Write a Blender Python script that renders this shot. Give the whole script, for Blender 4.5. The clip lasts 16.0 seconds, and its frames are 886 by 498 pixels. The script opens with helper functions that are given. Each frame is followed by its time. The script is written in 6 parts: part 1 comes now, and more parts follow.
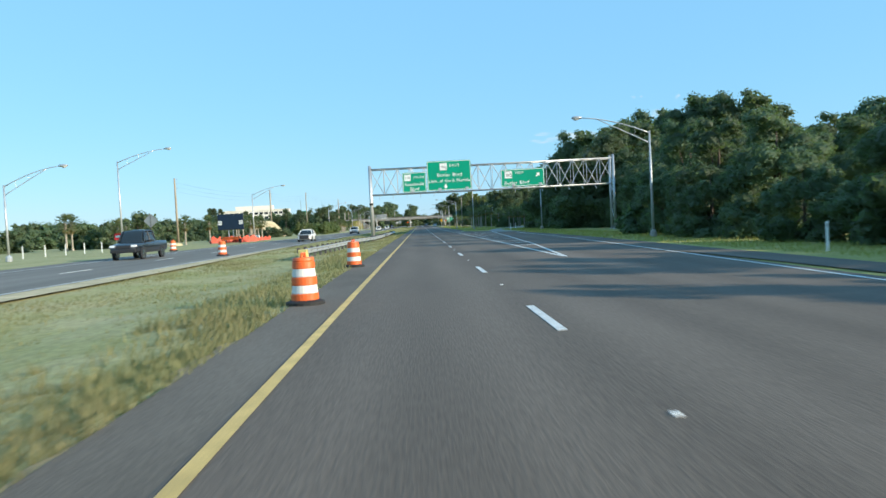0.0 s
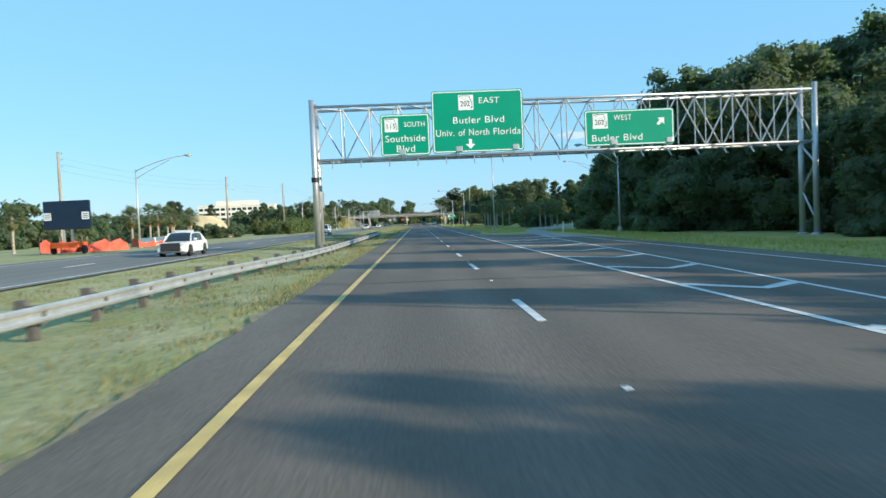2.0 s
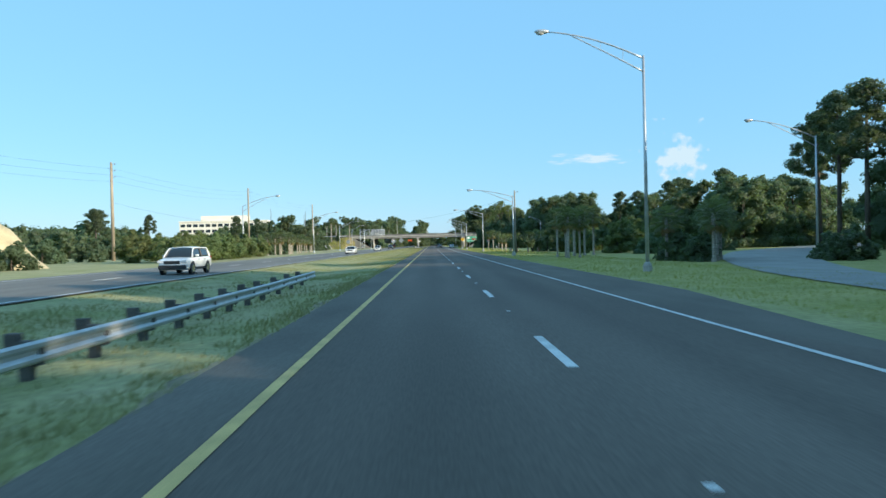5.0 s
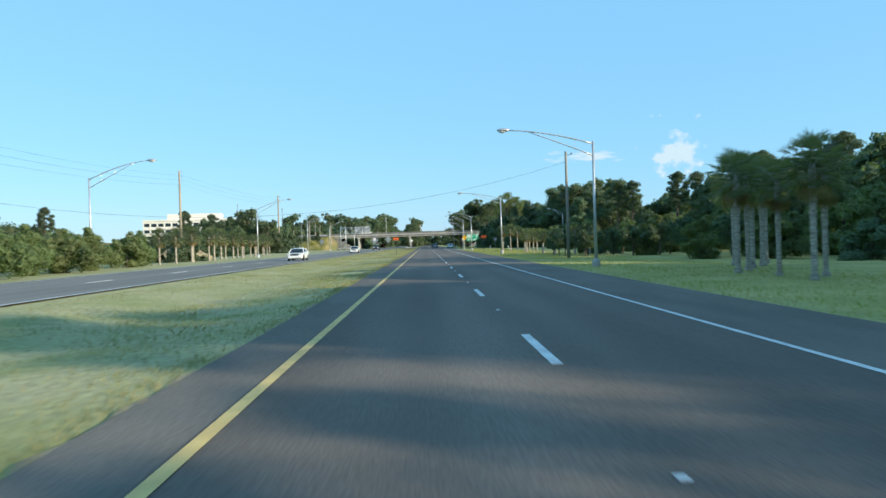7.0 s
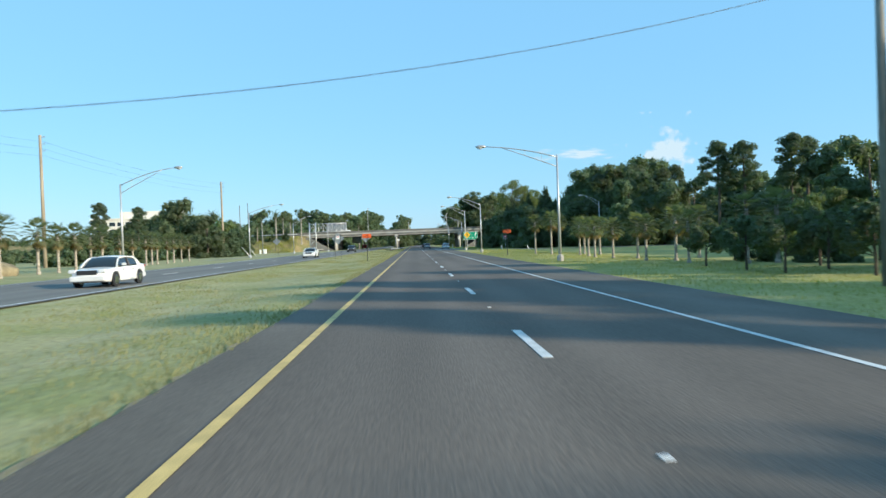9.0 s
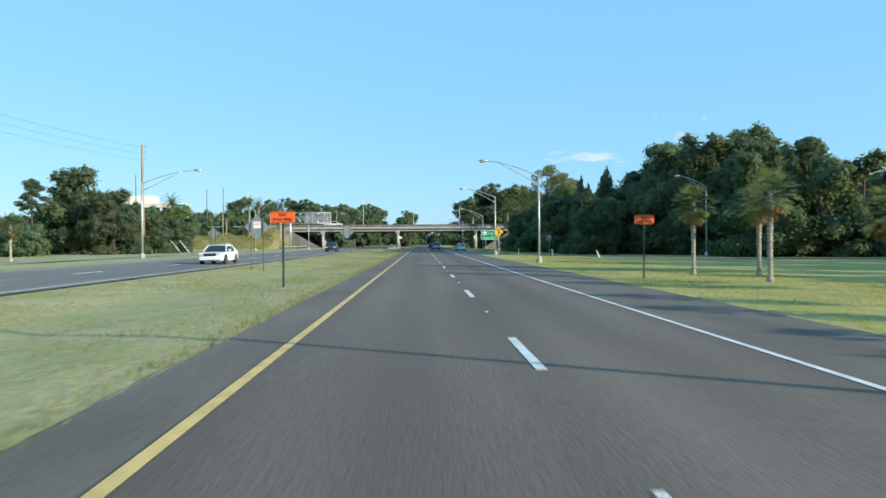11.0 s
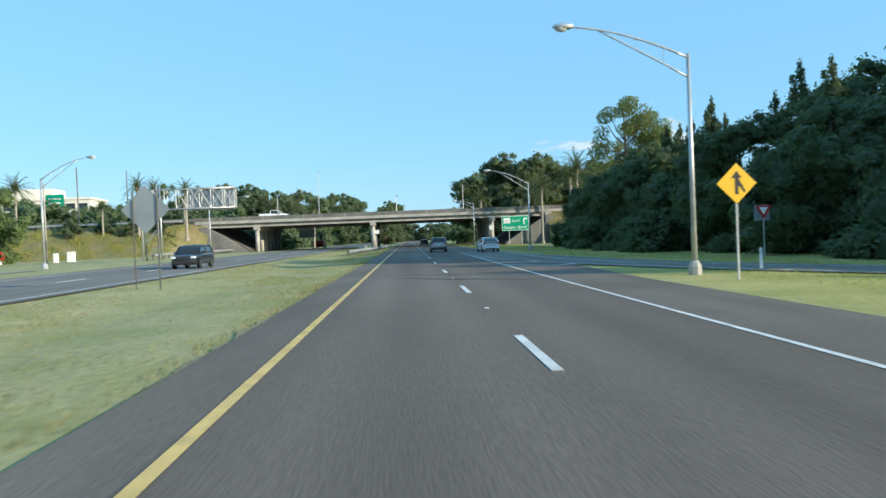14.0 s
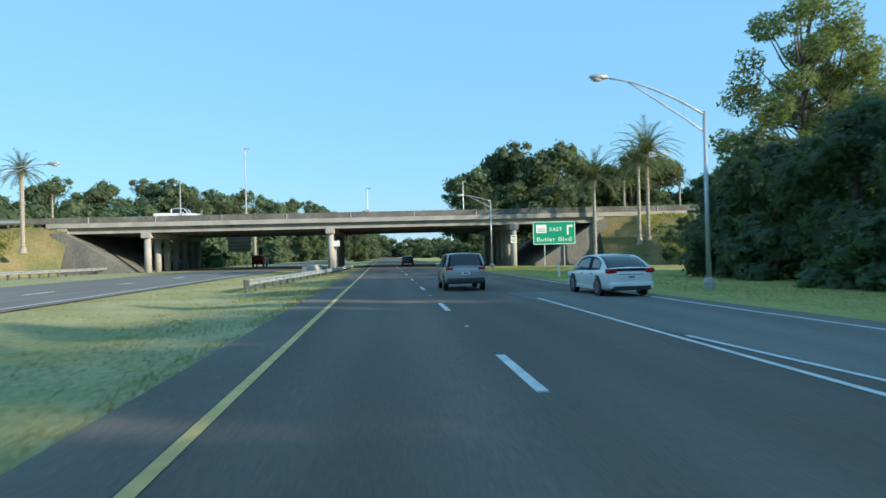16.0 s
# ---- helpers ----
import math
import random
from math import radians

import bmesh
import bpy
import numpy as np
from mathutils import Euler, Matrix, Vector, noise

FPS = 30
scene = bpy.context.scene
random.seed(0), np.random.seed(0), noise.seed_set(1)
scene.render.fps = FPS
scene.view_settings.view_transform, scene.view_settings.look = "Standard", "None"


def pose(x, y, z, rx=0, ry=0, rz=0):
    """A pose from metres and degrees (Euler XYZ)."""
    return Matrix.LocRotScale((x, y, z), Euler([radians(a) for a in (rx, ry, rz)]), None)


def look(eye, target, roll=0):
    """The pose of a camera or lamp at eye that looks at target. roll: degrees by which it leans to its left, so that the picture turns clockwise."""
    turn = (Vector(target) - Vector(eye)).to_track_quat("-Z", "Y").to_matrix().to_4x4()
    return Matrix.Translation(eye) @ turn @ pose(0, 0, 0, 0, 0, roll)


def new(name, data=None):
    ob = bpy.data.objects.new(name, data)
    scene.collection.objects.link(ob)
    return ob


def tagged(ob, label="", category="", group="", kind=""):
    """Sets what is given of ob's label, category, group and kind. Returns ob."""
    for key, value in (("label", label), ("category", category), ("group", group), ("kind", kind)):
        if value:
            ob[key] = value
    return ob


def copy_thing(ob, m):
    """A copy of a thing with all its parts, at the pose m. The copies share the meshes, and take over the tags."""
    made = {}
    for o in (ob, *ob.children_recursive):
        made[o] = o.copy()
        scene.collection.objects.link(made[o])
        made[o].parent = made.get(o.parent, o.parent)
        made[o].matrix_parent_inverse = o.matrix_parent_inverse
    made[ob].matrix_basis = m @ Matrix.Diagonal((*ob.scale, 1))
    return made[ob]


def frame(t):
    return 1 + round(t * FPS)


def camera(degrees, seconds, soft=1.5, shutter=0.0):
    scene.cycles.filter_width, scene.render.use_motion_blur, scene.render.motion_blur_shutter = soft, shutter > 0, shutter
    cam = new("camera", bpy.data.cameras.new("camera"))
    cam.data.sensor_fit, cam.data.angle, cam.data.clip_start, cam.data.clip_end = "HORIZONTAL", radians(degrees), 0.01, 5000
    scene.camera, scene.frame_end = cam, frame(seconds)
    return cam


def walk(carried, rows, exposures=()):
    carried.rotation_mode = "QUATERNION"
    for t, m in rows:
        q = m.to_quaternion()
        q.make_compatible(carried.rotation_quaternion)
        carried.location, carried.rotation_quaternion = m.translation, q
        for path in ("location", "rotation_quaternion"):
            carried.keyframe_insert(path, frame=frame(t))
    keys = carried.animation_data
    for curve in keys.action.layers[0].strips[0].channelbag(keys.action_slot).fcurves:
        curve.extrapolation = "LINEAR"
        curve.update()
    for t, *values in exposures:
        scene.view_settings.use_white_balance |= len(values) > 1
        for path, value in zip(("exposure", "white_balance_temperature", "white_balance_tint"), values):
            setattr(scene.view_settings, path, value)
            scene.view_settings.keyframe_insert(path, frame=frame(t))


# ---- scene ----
cam = camera(64.5, 16.0, shutter=0.2)
PATH = [
    (0, (-0.168, 7.32, 1.636), (-0.106, 9.318, 1.562), -3.0),
    (0.5, (-0.107, 19.336, 1.62), (-0.044, 21.334, 1.549), -2.4),
    (1, (-0.085, 31.342, 1.636), (-0.024, 33.34, 1.563), -2.2),
    (1.5, (-0.063, 43.179, 1.655), (-0.001, 45.177, 1.575), -2.3),
    (2, (-0.074, 55.183, 1.638), (-0.005, 57.18, 1.558), -2.5),
    (2.5, (-0.095, 66.901, 1.644), (-0.025, 68.899, 1.567), -2.7),
    (3, (-0.091, 78.597, 1.669), (-0.042, 80.596, 1.604), -2.2),
    (3.5, (-0.092, 90.916, 1.592), (-0.044, 92.915, 1.551), -1.5),
    (4, (-0.061, 102.863, 1.611), (-0.028, 104.862, 1.587), -1.1),
    (6.5, (0.106, 163.169, 1.639), (0.148, 165.169, 1.627), -1.9),
    (7, (0.13, 175.365, 1.636), (0.179, 177.364, 1.62), -1.8),
    (7.5, (0.117, 187.496, 1.626), (0.169, 189.495, 1.611), -1.5),
    (8, (0.09, 199.733, 1.655), (0.151, 201.732, 1.639), -1.7),
    (8.5, (0.068, 211.638, 1.596), (0.14, 213.636, 1.579), -2.1),
    (9, (0.055, 223.815, 1.621), (0.135, 225.814, 1.603), -2.2),
    (11.5, (0.304, 285.627, 1.64), (0.364, 287.626, 1.622), -0.2),
    (12, (0.284, 298.066, 1.605), (0.352, 300.065, 1.588), -1.1),
    (12.5, (0.223, 310.004, 1.631), (0.3, 312.002, 1.608), -1.3),
    (13, (0.162, 322.073, 1.64), (0.246, 324.071, 1.611), -1.5),
    (13.5, (0.085, 334.546, 1.661), (0.177, 336.544, 1.628), -2.3),
    (14, (0.087, 346.94, 1.645), (0.186, 348.937, 1.612), -2.3),
    (14.5, (0.04, 359.143, 1.627), (0.149, 361.14, 1.6), -1.9),
    (15, (-0.022, 371.721, 1.622), (0.105, 373.717, 1.607), -1.8),
    (15.5, (-0.008, 383.306, 1.66), (0.142, 385.3, 1.66), -1.4),
    (16, (-0.008, 395.895, 1.65), (0.161, 397.888, 1.663), -1.5),
]
walk(cam, [(t, look(eye, target, roll)) for t, eye, target, roll in PATH], exposures=[(0, 0.52, 6150, 4), (16, 0.52, 6150, 4)])

# ---- world, sun ----
SUN_EL, SUN_DIR = radians(17.0), Vector((0.88, -0.47, 0.0)).normalized()
world = bpy.data.worlds.new("world")
scene.world = world
world.use_nodes = True
wn, wl = world.node_tree.nodes, world.node_tree.links
sky = wn.new("ShaderNodeTexSky")
sky.sky_type, sky.sun_disc = "NISHITA", False
sky.sun_elevation, sky.sun_rotation = SUN_EL, math.atan2(SUN_DIR.x, SUN_DIR.y)
sky.air_density, sky.dust_density, sky.ozone_density = 1.3, 0.02, 4.0
# a thin, even summer haze whitens the clear sky
haze = wn.new("ShaderNodeMix")
haze.data_type = "RGBA"
haze.inputs["Factor"].default_value = 0.64
haze.inputs["B"].default_value = (2.15, 4.6, 7.1, 1)
wl.new(sky.outputs[0], haze.inputs["A"])
wl.new(haze.outputs["Result"], wn["Background"].inputs[0])
wn["Background"].inputs[1].default_value = 0.115
sun = new("sun", bpy.data.lights.new("sun", "SUN"))
sun.data.energy, sun.data.angle, sun.data.color = 5.0, radians(0.6), (1.0, 0.84, 0.63)
to_sun = SUN_DIR * math.cos(SUN_EL) + Vector((0, 0, math.sin(SUN_EL)))
sun.matrix_world = look(to_sun * 200, (0, 0, 0))


# ---- materials ----
def mat(name, col, rough=0.7, metal=0.0, dark=0.75, big=0.0, fine=0.0, bump=0.0, spread=0.0, col2=None, spec=0.5, emit=0.0, stretch=(1, 1, 1)):
    """A surface: base colour, a broad and a fine mottling (scales in 1/m), relief, and a change from piece to piece."""
    m = bpy.data.materials.new(name)
    m.use_nodes = True
    nt = m.node_tree
    b = nt.nodes["Principled BSDF"]
    b.inputs["Roughness"].default_value, b.inputs["Metallic"].default_value = rough, metal
    b.inputs["Specular IOR Level"].default_value = spec
    c = (*col, 1)
    b.inputs["Base Color"].default_value = c
    geo = nt.nodes.new("ShaderNodeNewGeometry")
    mp = nt.nodes.new("ShaderNodeMapping")
    mp.inputs["Scale"].default_value = stretch
    nt.links.new(geo.outputs["Position"], mp.inputs[0])
    out = None
    for scale, lo, detail in ((big, dark, 5), (fine, 0.5 + dark / 2, 8)):
        if not scale:
            continue
        nz = nt.nodes.new("ShaderNodeTexNoise")
        nz.inputs["Scale"].default_value, nz.inputs["Detail"].default_value = scale, detail
        nt.links.new(mp.outputs[0], nz.inputs["Vector"])
        mix = nt.nodes.new("ShaderNodeMix")
        mix.data_type = "RGBA"
        ramp = nt.nodes.new("ShaderNodeMapRange")
        ramp.inputs[1].default_value, ramp.inputs[2].default_value = 0.35, 0.68
        nt.links.new(nz.outputs["Fac"], ramp.inputs[0])
        nt.links.new(ramp.outputs[0], mix.inputs["Factor"])
        if out is None:
            low = col2 or tuple(v * lo for v in col)
            mix.inputs["A"].default_value, mix.inputs["B"].default_value = (*low, 1), c
            out = mix.outputs["Result"]
        else:
            mix.blend_type = "MULTIPLY"
            mix.inputs["Factor"].default_value = 1
            nt.links.remove(mix.inputs["Factor"].links[0])
            g = nt.nodes.new("ShaderNodeMapRange")
            g.inputs[1].default_value, g.inputs[2].default_value, g.inputs[3].default_value, g.inputs[4].default_value = 0.3, 0.7, lo, 2 - lo
            nt.links.new(nz.outputs["Fac"], g.inputs[0])
            nt.links.new(out, mix.inputs["A"])
            nt.links.new(g.outputs[0], mix.inputs["B"])
            out = mix.outputs["Result"]
        last = nz
    if spread:
        info = nt.nodes.new("ShaderNodeObjectInfo")
        isl = nt.nodes.new("ShaderNodeNewGeometry")
        add = nt.nodes.new("ShaderNodeMath")
        nt.links.new(info.outputs["Random"], add.inputs[0])
        nt.links.new(isl.outputs["Random Per Island"], add.inputs[1])
        hsv = nt.nodes.new("ShaderNodeHueSaturation")
        mr = nt.nodes.new("ShaderNodeMapRange")
        mr.inputs[2].default_value = 2.0
        mr.inputs[3].default_value, mr.inputs[4].default_value = 1 - spread, 1 + spread
        nt.links.new(add.outputs[0], mr.inputs[0])
        nt.links.new(mr.outputs[0], hsv.inputs["Value"])
        if out is None:
            hsv.inputs["Color"].default_value = c
        else:
            nt.links.new(out, hsv.inputs["Color"])
        out = hsv.outputs[0]
    if out is not None:
        nt.links.new(out, b.inputs["Base Color"])
    if bump and (big or fine):
        bp = nt.nodes.new("ShaderNodeBump")
        bp.inputs["Strength"].default_value, bp.inputs["Distance"].default_value = bump, 0.02
        nt.links.new(last.outputs["Fac"], bp.inputs["Height"])
        nt.links.new(bp.outputs[0], b.inputs["Normal"])
    if emit:
        b.inputs["Emission Color"].default_value, b.inputs["Emission Strength"].default_value = c, emit
    return m


def leaf_mat(name, col, spread=0.35):
    m = mat(name, col, rough=0.58, spread=spread, big=0.5, dark=0.6, spec=0.4)
    b = m.node_tree.nodes["Principled BSDF"]
    nt = m.node_tree
    src = b.inputs["Base Color"].links[0].from_socket
    info, hue, shift = nt.nodes.new("ShaderNodeObjectInfo"), nt.nodes.new("ShaderNodeHueSaturation"), nt.nodes.new("ShaderNodeMapRange")
    shift.inputs[3].default_value, shift.inputs[4].default_value = 0.475, 0.53
    nt.links.new(info.outputs["Random"], shift.inputs[0])
    nt.links.new(shift.outputs[0], hue.inputs["Hue"])
    nt.links.new(src, hue.inputs["Color"])
    nt.links.new(hue.outputs[0], b.inputs["Base Color"])
    tr = m.node_tree.nodes.new("ShaderNodeBsdfTranslucent")
    tr.inputs[0].default_value = (col[0] * 1.3, col[1] * 1.4, col[2] * 0.7, 1)
    mx = m.node_tree.nodes.new("ShaderNodeMixShader")
    mx.inputs[0].default_value = 0.48
    m.node_tree.links.new(b.outputs[0], mx.inputs[1])
    m.node_tree.links.new(tr.outputs[0], mx.inputs[2])
    m.node_tree.links.new(mx.outputs[0], m.node_tree.nodes["Material Output"].inputs[0])
    return m


def blade_mat(name, col, rough, **kw):
    """Thin blades that let some of the sun through."""
    m = mat(name, col, rough, **kw)
    nt = m.node_tree
    tr, mx = nt.nodes.new("ShaderNodeBsdfTranslucent"), nt.nodes.new("ShaderNodeMixShader")
    tr.inputs[0].default_value = (col[0] * 1.2, col[1] * 1.25, col[2] * 0.8, 1)
    mx.inputs[0].default_value = 0.4
    nt.links.new(nt.nodes["Principled BSDF"].outputs[0], mx.inputs[1])
    nt.links.new(tr.outputs[0], mx.inputs[2])
    nt.links.new(mx.outputs[0], nt.nodes["Material Output"].inputs[0])
    return m


ASPHALT = mat("asphalt", (0.165, 0.137, 0.114), 0.9, spec=0.25, dark=0.72, big=0.35, fine=35, bump=0.25, stretch=(1, 0.12, 1))
ASPHALT_OLD = mat("asphalt_worn", (0.2, 0.188, 0.168), 0.9, spec=0.3, dark=0.75, big=0.3, fine=30, bump=0.25, stretch=(1, 0.15, 1))
SHOULDER = mat("asphalt_shoulder", (0.168, 0.146, 0.122), 0.92, spec=0.25, dark=0.7, big=0.5, fine=28, bump=0.3, stretch=(1, 0.3, 1))


def wheel_tracks(m, strength):
    """Slightly darker oil stains down each lane's middle and paler wheel tracks."""
    nt = m.node_tree
    b = nt.nodes["Principled BSDF"]
    src = b.inputs["Base Color"].links[0].from_socket
    geo, sep = nt.nodes.new("ShaderNodeNewGeometry"), nt.nodes.new("ShaderNodeSeparateXYZ")
    nt.links.new(geo.outputs["Position"], sep.inputs[0])
    turn, wave = nt.nodes.new("ShaderNodeMath"), nt.nodes.new("ShaderNodeMath")
    turn.operation, turn.inputs[1].default_value = "MULTIPLY", 2 * math.pi / 1.83
    wave.operation = "COSINE"
    nt.links.new(sep.outputs[0], turn.inputs[0])
    nt.links.new(turn.outputs[0], wave.inputs[0])
    span = nt.nodes.new("ShaderNodeMapRange")
    span.inputs[1].default_value, span.inputs[2].default_value = -1, 1
    span.inputs[3].default_value, span.inputs[4].default_value = 1 + strength, 1 - strength
    nt.links.new(wave.outputs[0], span.inputs[0])
    mix = nt.nodes.new("ShaderNodeMix")
    mix.data_type, mix.blend_type = "RGBA", "MULTIPLY"
    mix.inputs["Factor"].default_value = 1
    nt.links.new(src, mix.inputs["A"])
    nt.links.new(span.outputs[0], mix.inputs["B"])
    nt.links.new(mix.outputs["Result"], b.inputs["Base Color"])


wheel_tracks(ASPHALT, 0.07)
wheel_tracks(ASPHALT_OLD, 0.06)
# near black, for crack seals and two painted shadow lines
SEAL_SHADOW = mat("sealant_and_shadow", (0.02, 0.02, 0.02), 0.5)
CONCRETE_ROAD = mat("ramp_concrete", (0.3, 0.29, 0.27), 0.85, dark=0.8, big=0.4, fine=20, bump=0.2)
PAINT = mat("road_paint_white", (0.72, 0.72, 0.7), 0.7, dark=0.72, big=2.5, fine=40)
PAINT_Y = mat("road_paint_yellow", (0.72, 0.5, 0.17), 0.7, dark=0.72, big=2.5, fine=40)
SOIL = mat("grass_ground", (0.24, 0.25, 0.085), 0.95, dark=0.5, big=0.35, fine=6, bump=0.9, col2=(0.35, 0.32, 0.16))


def greener_lawn(m):
    """The outer verge is a fresher, yellow-green lawn than the dry median."""
    nt = m.node_tree
    b = nt.nodes["Principled BSDF"]
    src = b.inputs["Base Color"].links[0].from_socket
    geo, sep, side = nt.nodes.new("ShaderNodeNewGeometry"), nt.nodes.new("ShaderNodeSeparateXYZ"), nt.nodes.new("ShaderNodeMapRange")
    nt.links.new(geo.outputs["Position"], sep.inputs[0])
    nt.links.new(sep.outputs[0], side.inputs[0])
    side.inputs[1].default_value, side.inputs[2].default_value, side.inputs[4].default_value = 7.0, 10.0, 1.0
    lush = nt.nodes.new("ShaderNodeMix")
    lush.data_type, lush.blend_type = "RGBA", "MULTIPLY"
    lush.inputs["B"].default_value = (1.08, 1.03, 0.66, 1)
    nt.links.new(side.outputs[0], lush.inputs["Factor"])
    nt.links.new(src, lush.inputs["A"])
    nt.links.new(lush.outputs["Result"], b.inputs["Base Color"])


greener_lawn(SOIL)
BANK = mat("bank_grass", (0.13, 0.14, 0.05), 0.95, dark=0.5, big=0.35, fine=5, bump=0.8, col2=(0.24, 0.19, 0.09))
GRASS = blade_mat("grass_blades", (0.32, 0.325, 0.085), 0.7, dark=0.6, big=0.25, spread=0.25, col2=(0.31, 0.29, 0.12), spec=0.2)
GRASS_MOWN = blade_mat("mown_grass_blades", (0.27, 0.3, 0.11), 0.7, dark=0.6, big=0.3, spread=0.3, col2=(0.38, 0.34, 0.19), spec=0.2)
GRASS_DRY = blade_mat("dry_grass_blades", (0.27, 0.27, 0.14), 0.75, dark=0.6, big=0.35, spread=0.35, col2=(0.25, 0.22, 0.125), spec=0.2)
DRY_SOIL = mat("dry_soil", (0.3, 0.25, 0.15), 0.95, dark=0.55, big=1.6, fine=12, bump=0.5)
CREAM = mat("faded_yellow", (0.62, 0.52, 0.2), 0.6, dark=0.7, big=4, fine=20)
SAND = mat("bare_sand", (0.58, 0.48, 0.29), 0.95, dark=0.7, big=0.8, fine=14, bump=0.4)
GALV = mat("galvanised_steel", (0.56, 0.57, 0.58), 0.45, 0.6, dark=0.8, big=1.5, fine=12)
ALU = mat("aluminium", (0.55, 0.56, 0.57), 0.42, 0.7, dark=0.85, big=0.9, fine=9)
CONC = mat("concrete", (0.42, 0.4, 0.37), 0.9, dark=0.75, big=0.5, fine=9, bump=0.3)
CONC_DARK = mat("concrete_dark_mottled", (0.2, 0.195, 0.18), 0.92, dark=0.55, big=0.35, fine=6, bump=0.3, stretch=(1, 1, 0.4))
GREEN = mat("sign_green", (0.0, 0.29, 0.165), 0.45, dark=0.9, big=0.6, fine=30)
SIGNW = mat("sign_white", (0.8, 0.8, 0.78), 0.5)
SIGN_BACK = mat("sign_back", (0.34, 0.36, 0.37), 0.5, 0.5, dark=0.85, big=1.2)
SIGNY = mat("sign_yellow", (0.8, 0.45, 0.01), 0.5)
NET = mat("orange_netting", (0.8, 0.13, 0.08), 0.7, dark=0.6, big=1.2, fine=9)
SIGNO = mat("sign_orange", (0.85, 0.13, 0.02), 0.5, dark=0.9, big=2)
SIGNR = mat("sign_red", (0.6, 0.02, 0.03), 0.5)
BLACK = mat("sign_black", (0.015, 0.015, 0.015), 0.6)
BARREL = mat("barrel_orange", (0.85, 0.15, 0.03), 0.45, dark=0.8, big=3, fine=20)
BARREL_W = mat("barrel_white", (0.78, 0.76, 0.72), 0.5, dark=0.85, big=3)
RUBBER = mat("rubber", (0.02, 0.02, 0.021), 0.8, fine=20, dark=0.7)
WOOD = mat("weathered_wood", (0.4, 0.33, 0.24), 0.9, dark=0.6, big=1.5, fine=18, bump=0.3, stretch=(1, 1, 0.15))
WOOD_GREY = mat("grey_wood", (0.27, 0.25, 0.21), 0.9, dark=0.65, big=1.5, fine=18, bump=0.3, stretch=(1, 1, 0.15))
RAIL_POST = mat("grey_rail_post", (0.13, 0.12, 0.11), 0.9, dark=0.6, big=2, fine=14)
BARK = mat("bark", (0.14, 0.11, 0.085), 0.95, dark=0.55, big=2, fine=14, bump=0.5, stretch=(1, 1, 0.3))
PALM_BARK = mat("palm_bark", (0.45, 0.4, 0.33), 0.95, dark=0.5, big=4, fine=20, bump=0.5, stretch=(1, 1, 3))
LEAF = leaf_mat("oak_leaves", (0.13, 0.175, 0.1))
# distance haze put into the colour: slightly paler than the oak leaves
LEAF_FAR = leaf_mat("far_leaves", (0.14, 0.185, 0.1))
LEAF_LIGHT = leaf_mat("light_leaves", (0.18, 0.22, 0.09))
LEAF_PINE = leaf_mat("pine_needles", (0.115, 0.15, 0.088))
LEAF_PALM = leaf_mat("palm_fronds", (0.15, 0.165, 0.085), 0.35)
LEAF_DRY = leaf_mat("dry_fronds", (0.25, 0.18, 0.09), 0.3)
GLASS = mat("dark_glass", (0.015, 0.018, 0.02), 0.06, spec=0.8)
CHROME = mat("chrome", (0.6, 0.6, 0.6), 0.2, 1.0)
PLASTIC = mat("black_plastic", (0.025, 0.025, 0.027), 0.55)
TAIL = mat("tail_lamp", (0.4, 0.01, 0.015), 0.2)
HEADL = mat("head_lamp", (0.7, 0.72, 0.74), 0.12)
LENS = mat("lamp_lens", (0.55, 0.55, 0.52), 0.25)


def car_paint(name, col, metal=0.3):
    m = mat(name, col, 0.28, metal, dark=0.9, big=1.2)
    m.node_tree.nodes["Principled BSDF"].inputs["Coat Weight"].default_value = 0.6
    return m


# ---- mesh helpers ----
def gz(x):
    """Height of the ground: the road falls slightly to its right."""
    return -0.01 * max(-30.0, min(30.0, x))


def finish(name, bm, material, parent=None, label="", smooth=False):
    me = bpy.data.meshes.new(name)
    bm.to_mesh(me)
    bm.free()
    for mm in material if isinstance(material, (list, tuple)) else (material,):
        me.materials.append(mm)
    if smooth:
        for p in me.polygons:
            p.use_smooth = True
    ob = new(name, me)
    if parent is not None:
        ob.parent = parent
    if label:
        ob["label"] = label
    return ob


def part(name, bm, material, parent, label="", smooth=False):
    return finish(name, bm, material, parent, label, smooth)


def thing(name, m, label, category, group="", kind=""):
    ob = new(name)
    ob.empty_display_size = 0.3
    ob.matrix_world = m
    return tagged(ob, label, category, group, kind)


def box(x0, x1, y0, y1, z0, z1, bm=None, bevel=0.0):
    bm = bm or bmesh.new()
    v = [bm.verts.new((x, y, z)) for x in (x0, x1) for y in (y0, y1) for z in (z0, z1)]
    fs = [bm.faces.new([v[i] for i in q]) for q in ((0, 1, 3, 2), (4, 6, 7, 5), (0, 4, 5, 1), (2, 3, 7, 6), (0, 2, 6, 4), (1, 5, 7, 3))]
    if bevel:
        es = list({e for f in fs for e in f.edges})
        bmesh.ops.bevel(bm, geom=es, offset=bevel, segments=2, affect="EDGES", profile=0.6)
    return bm


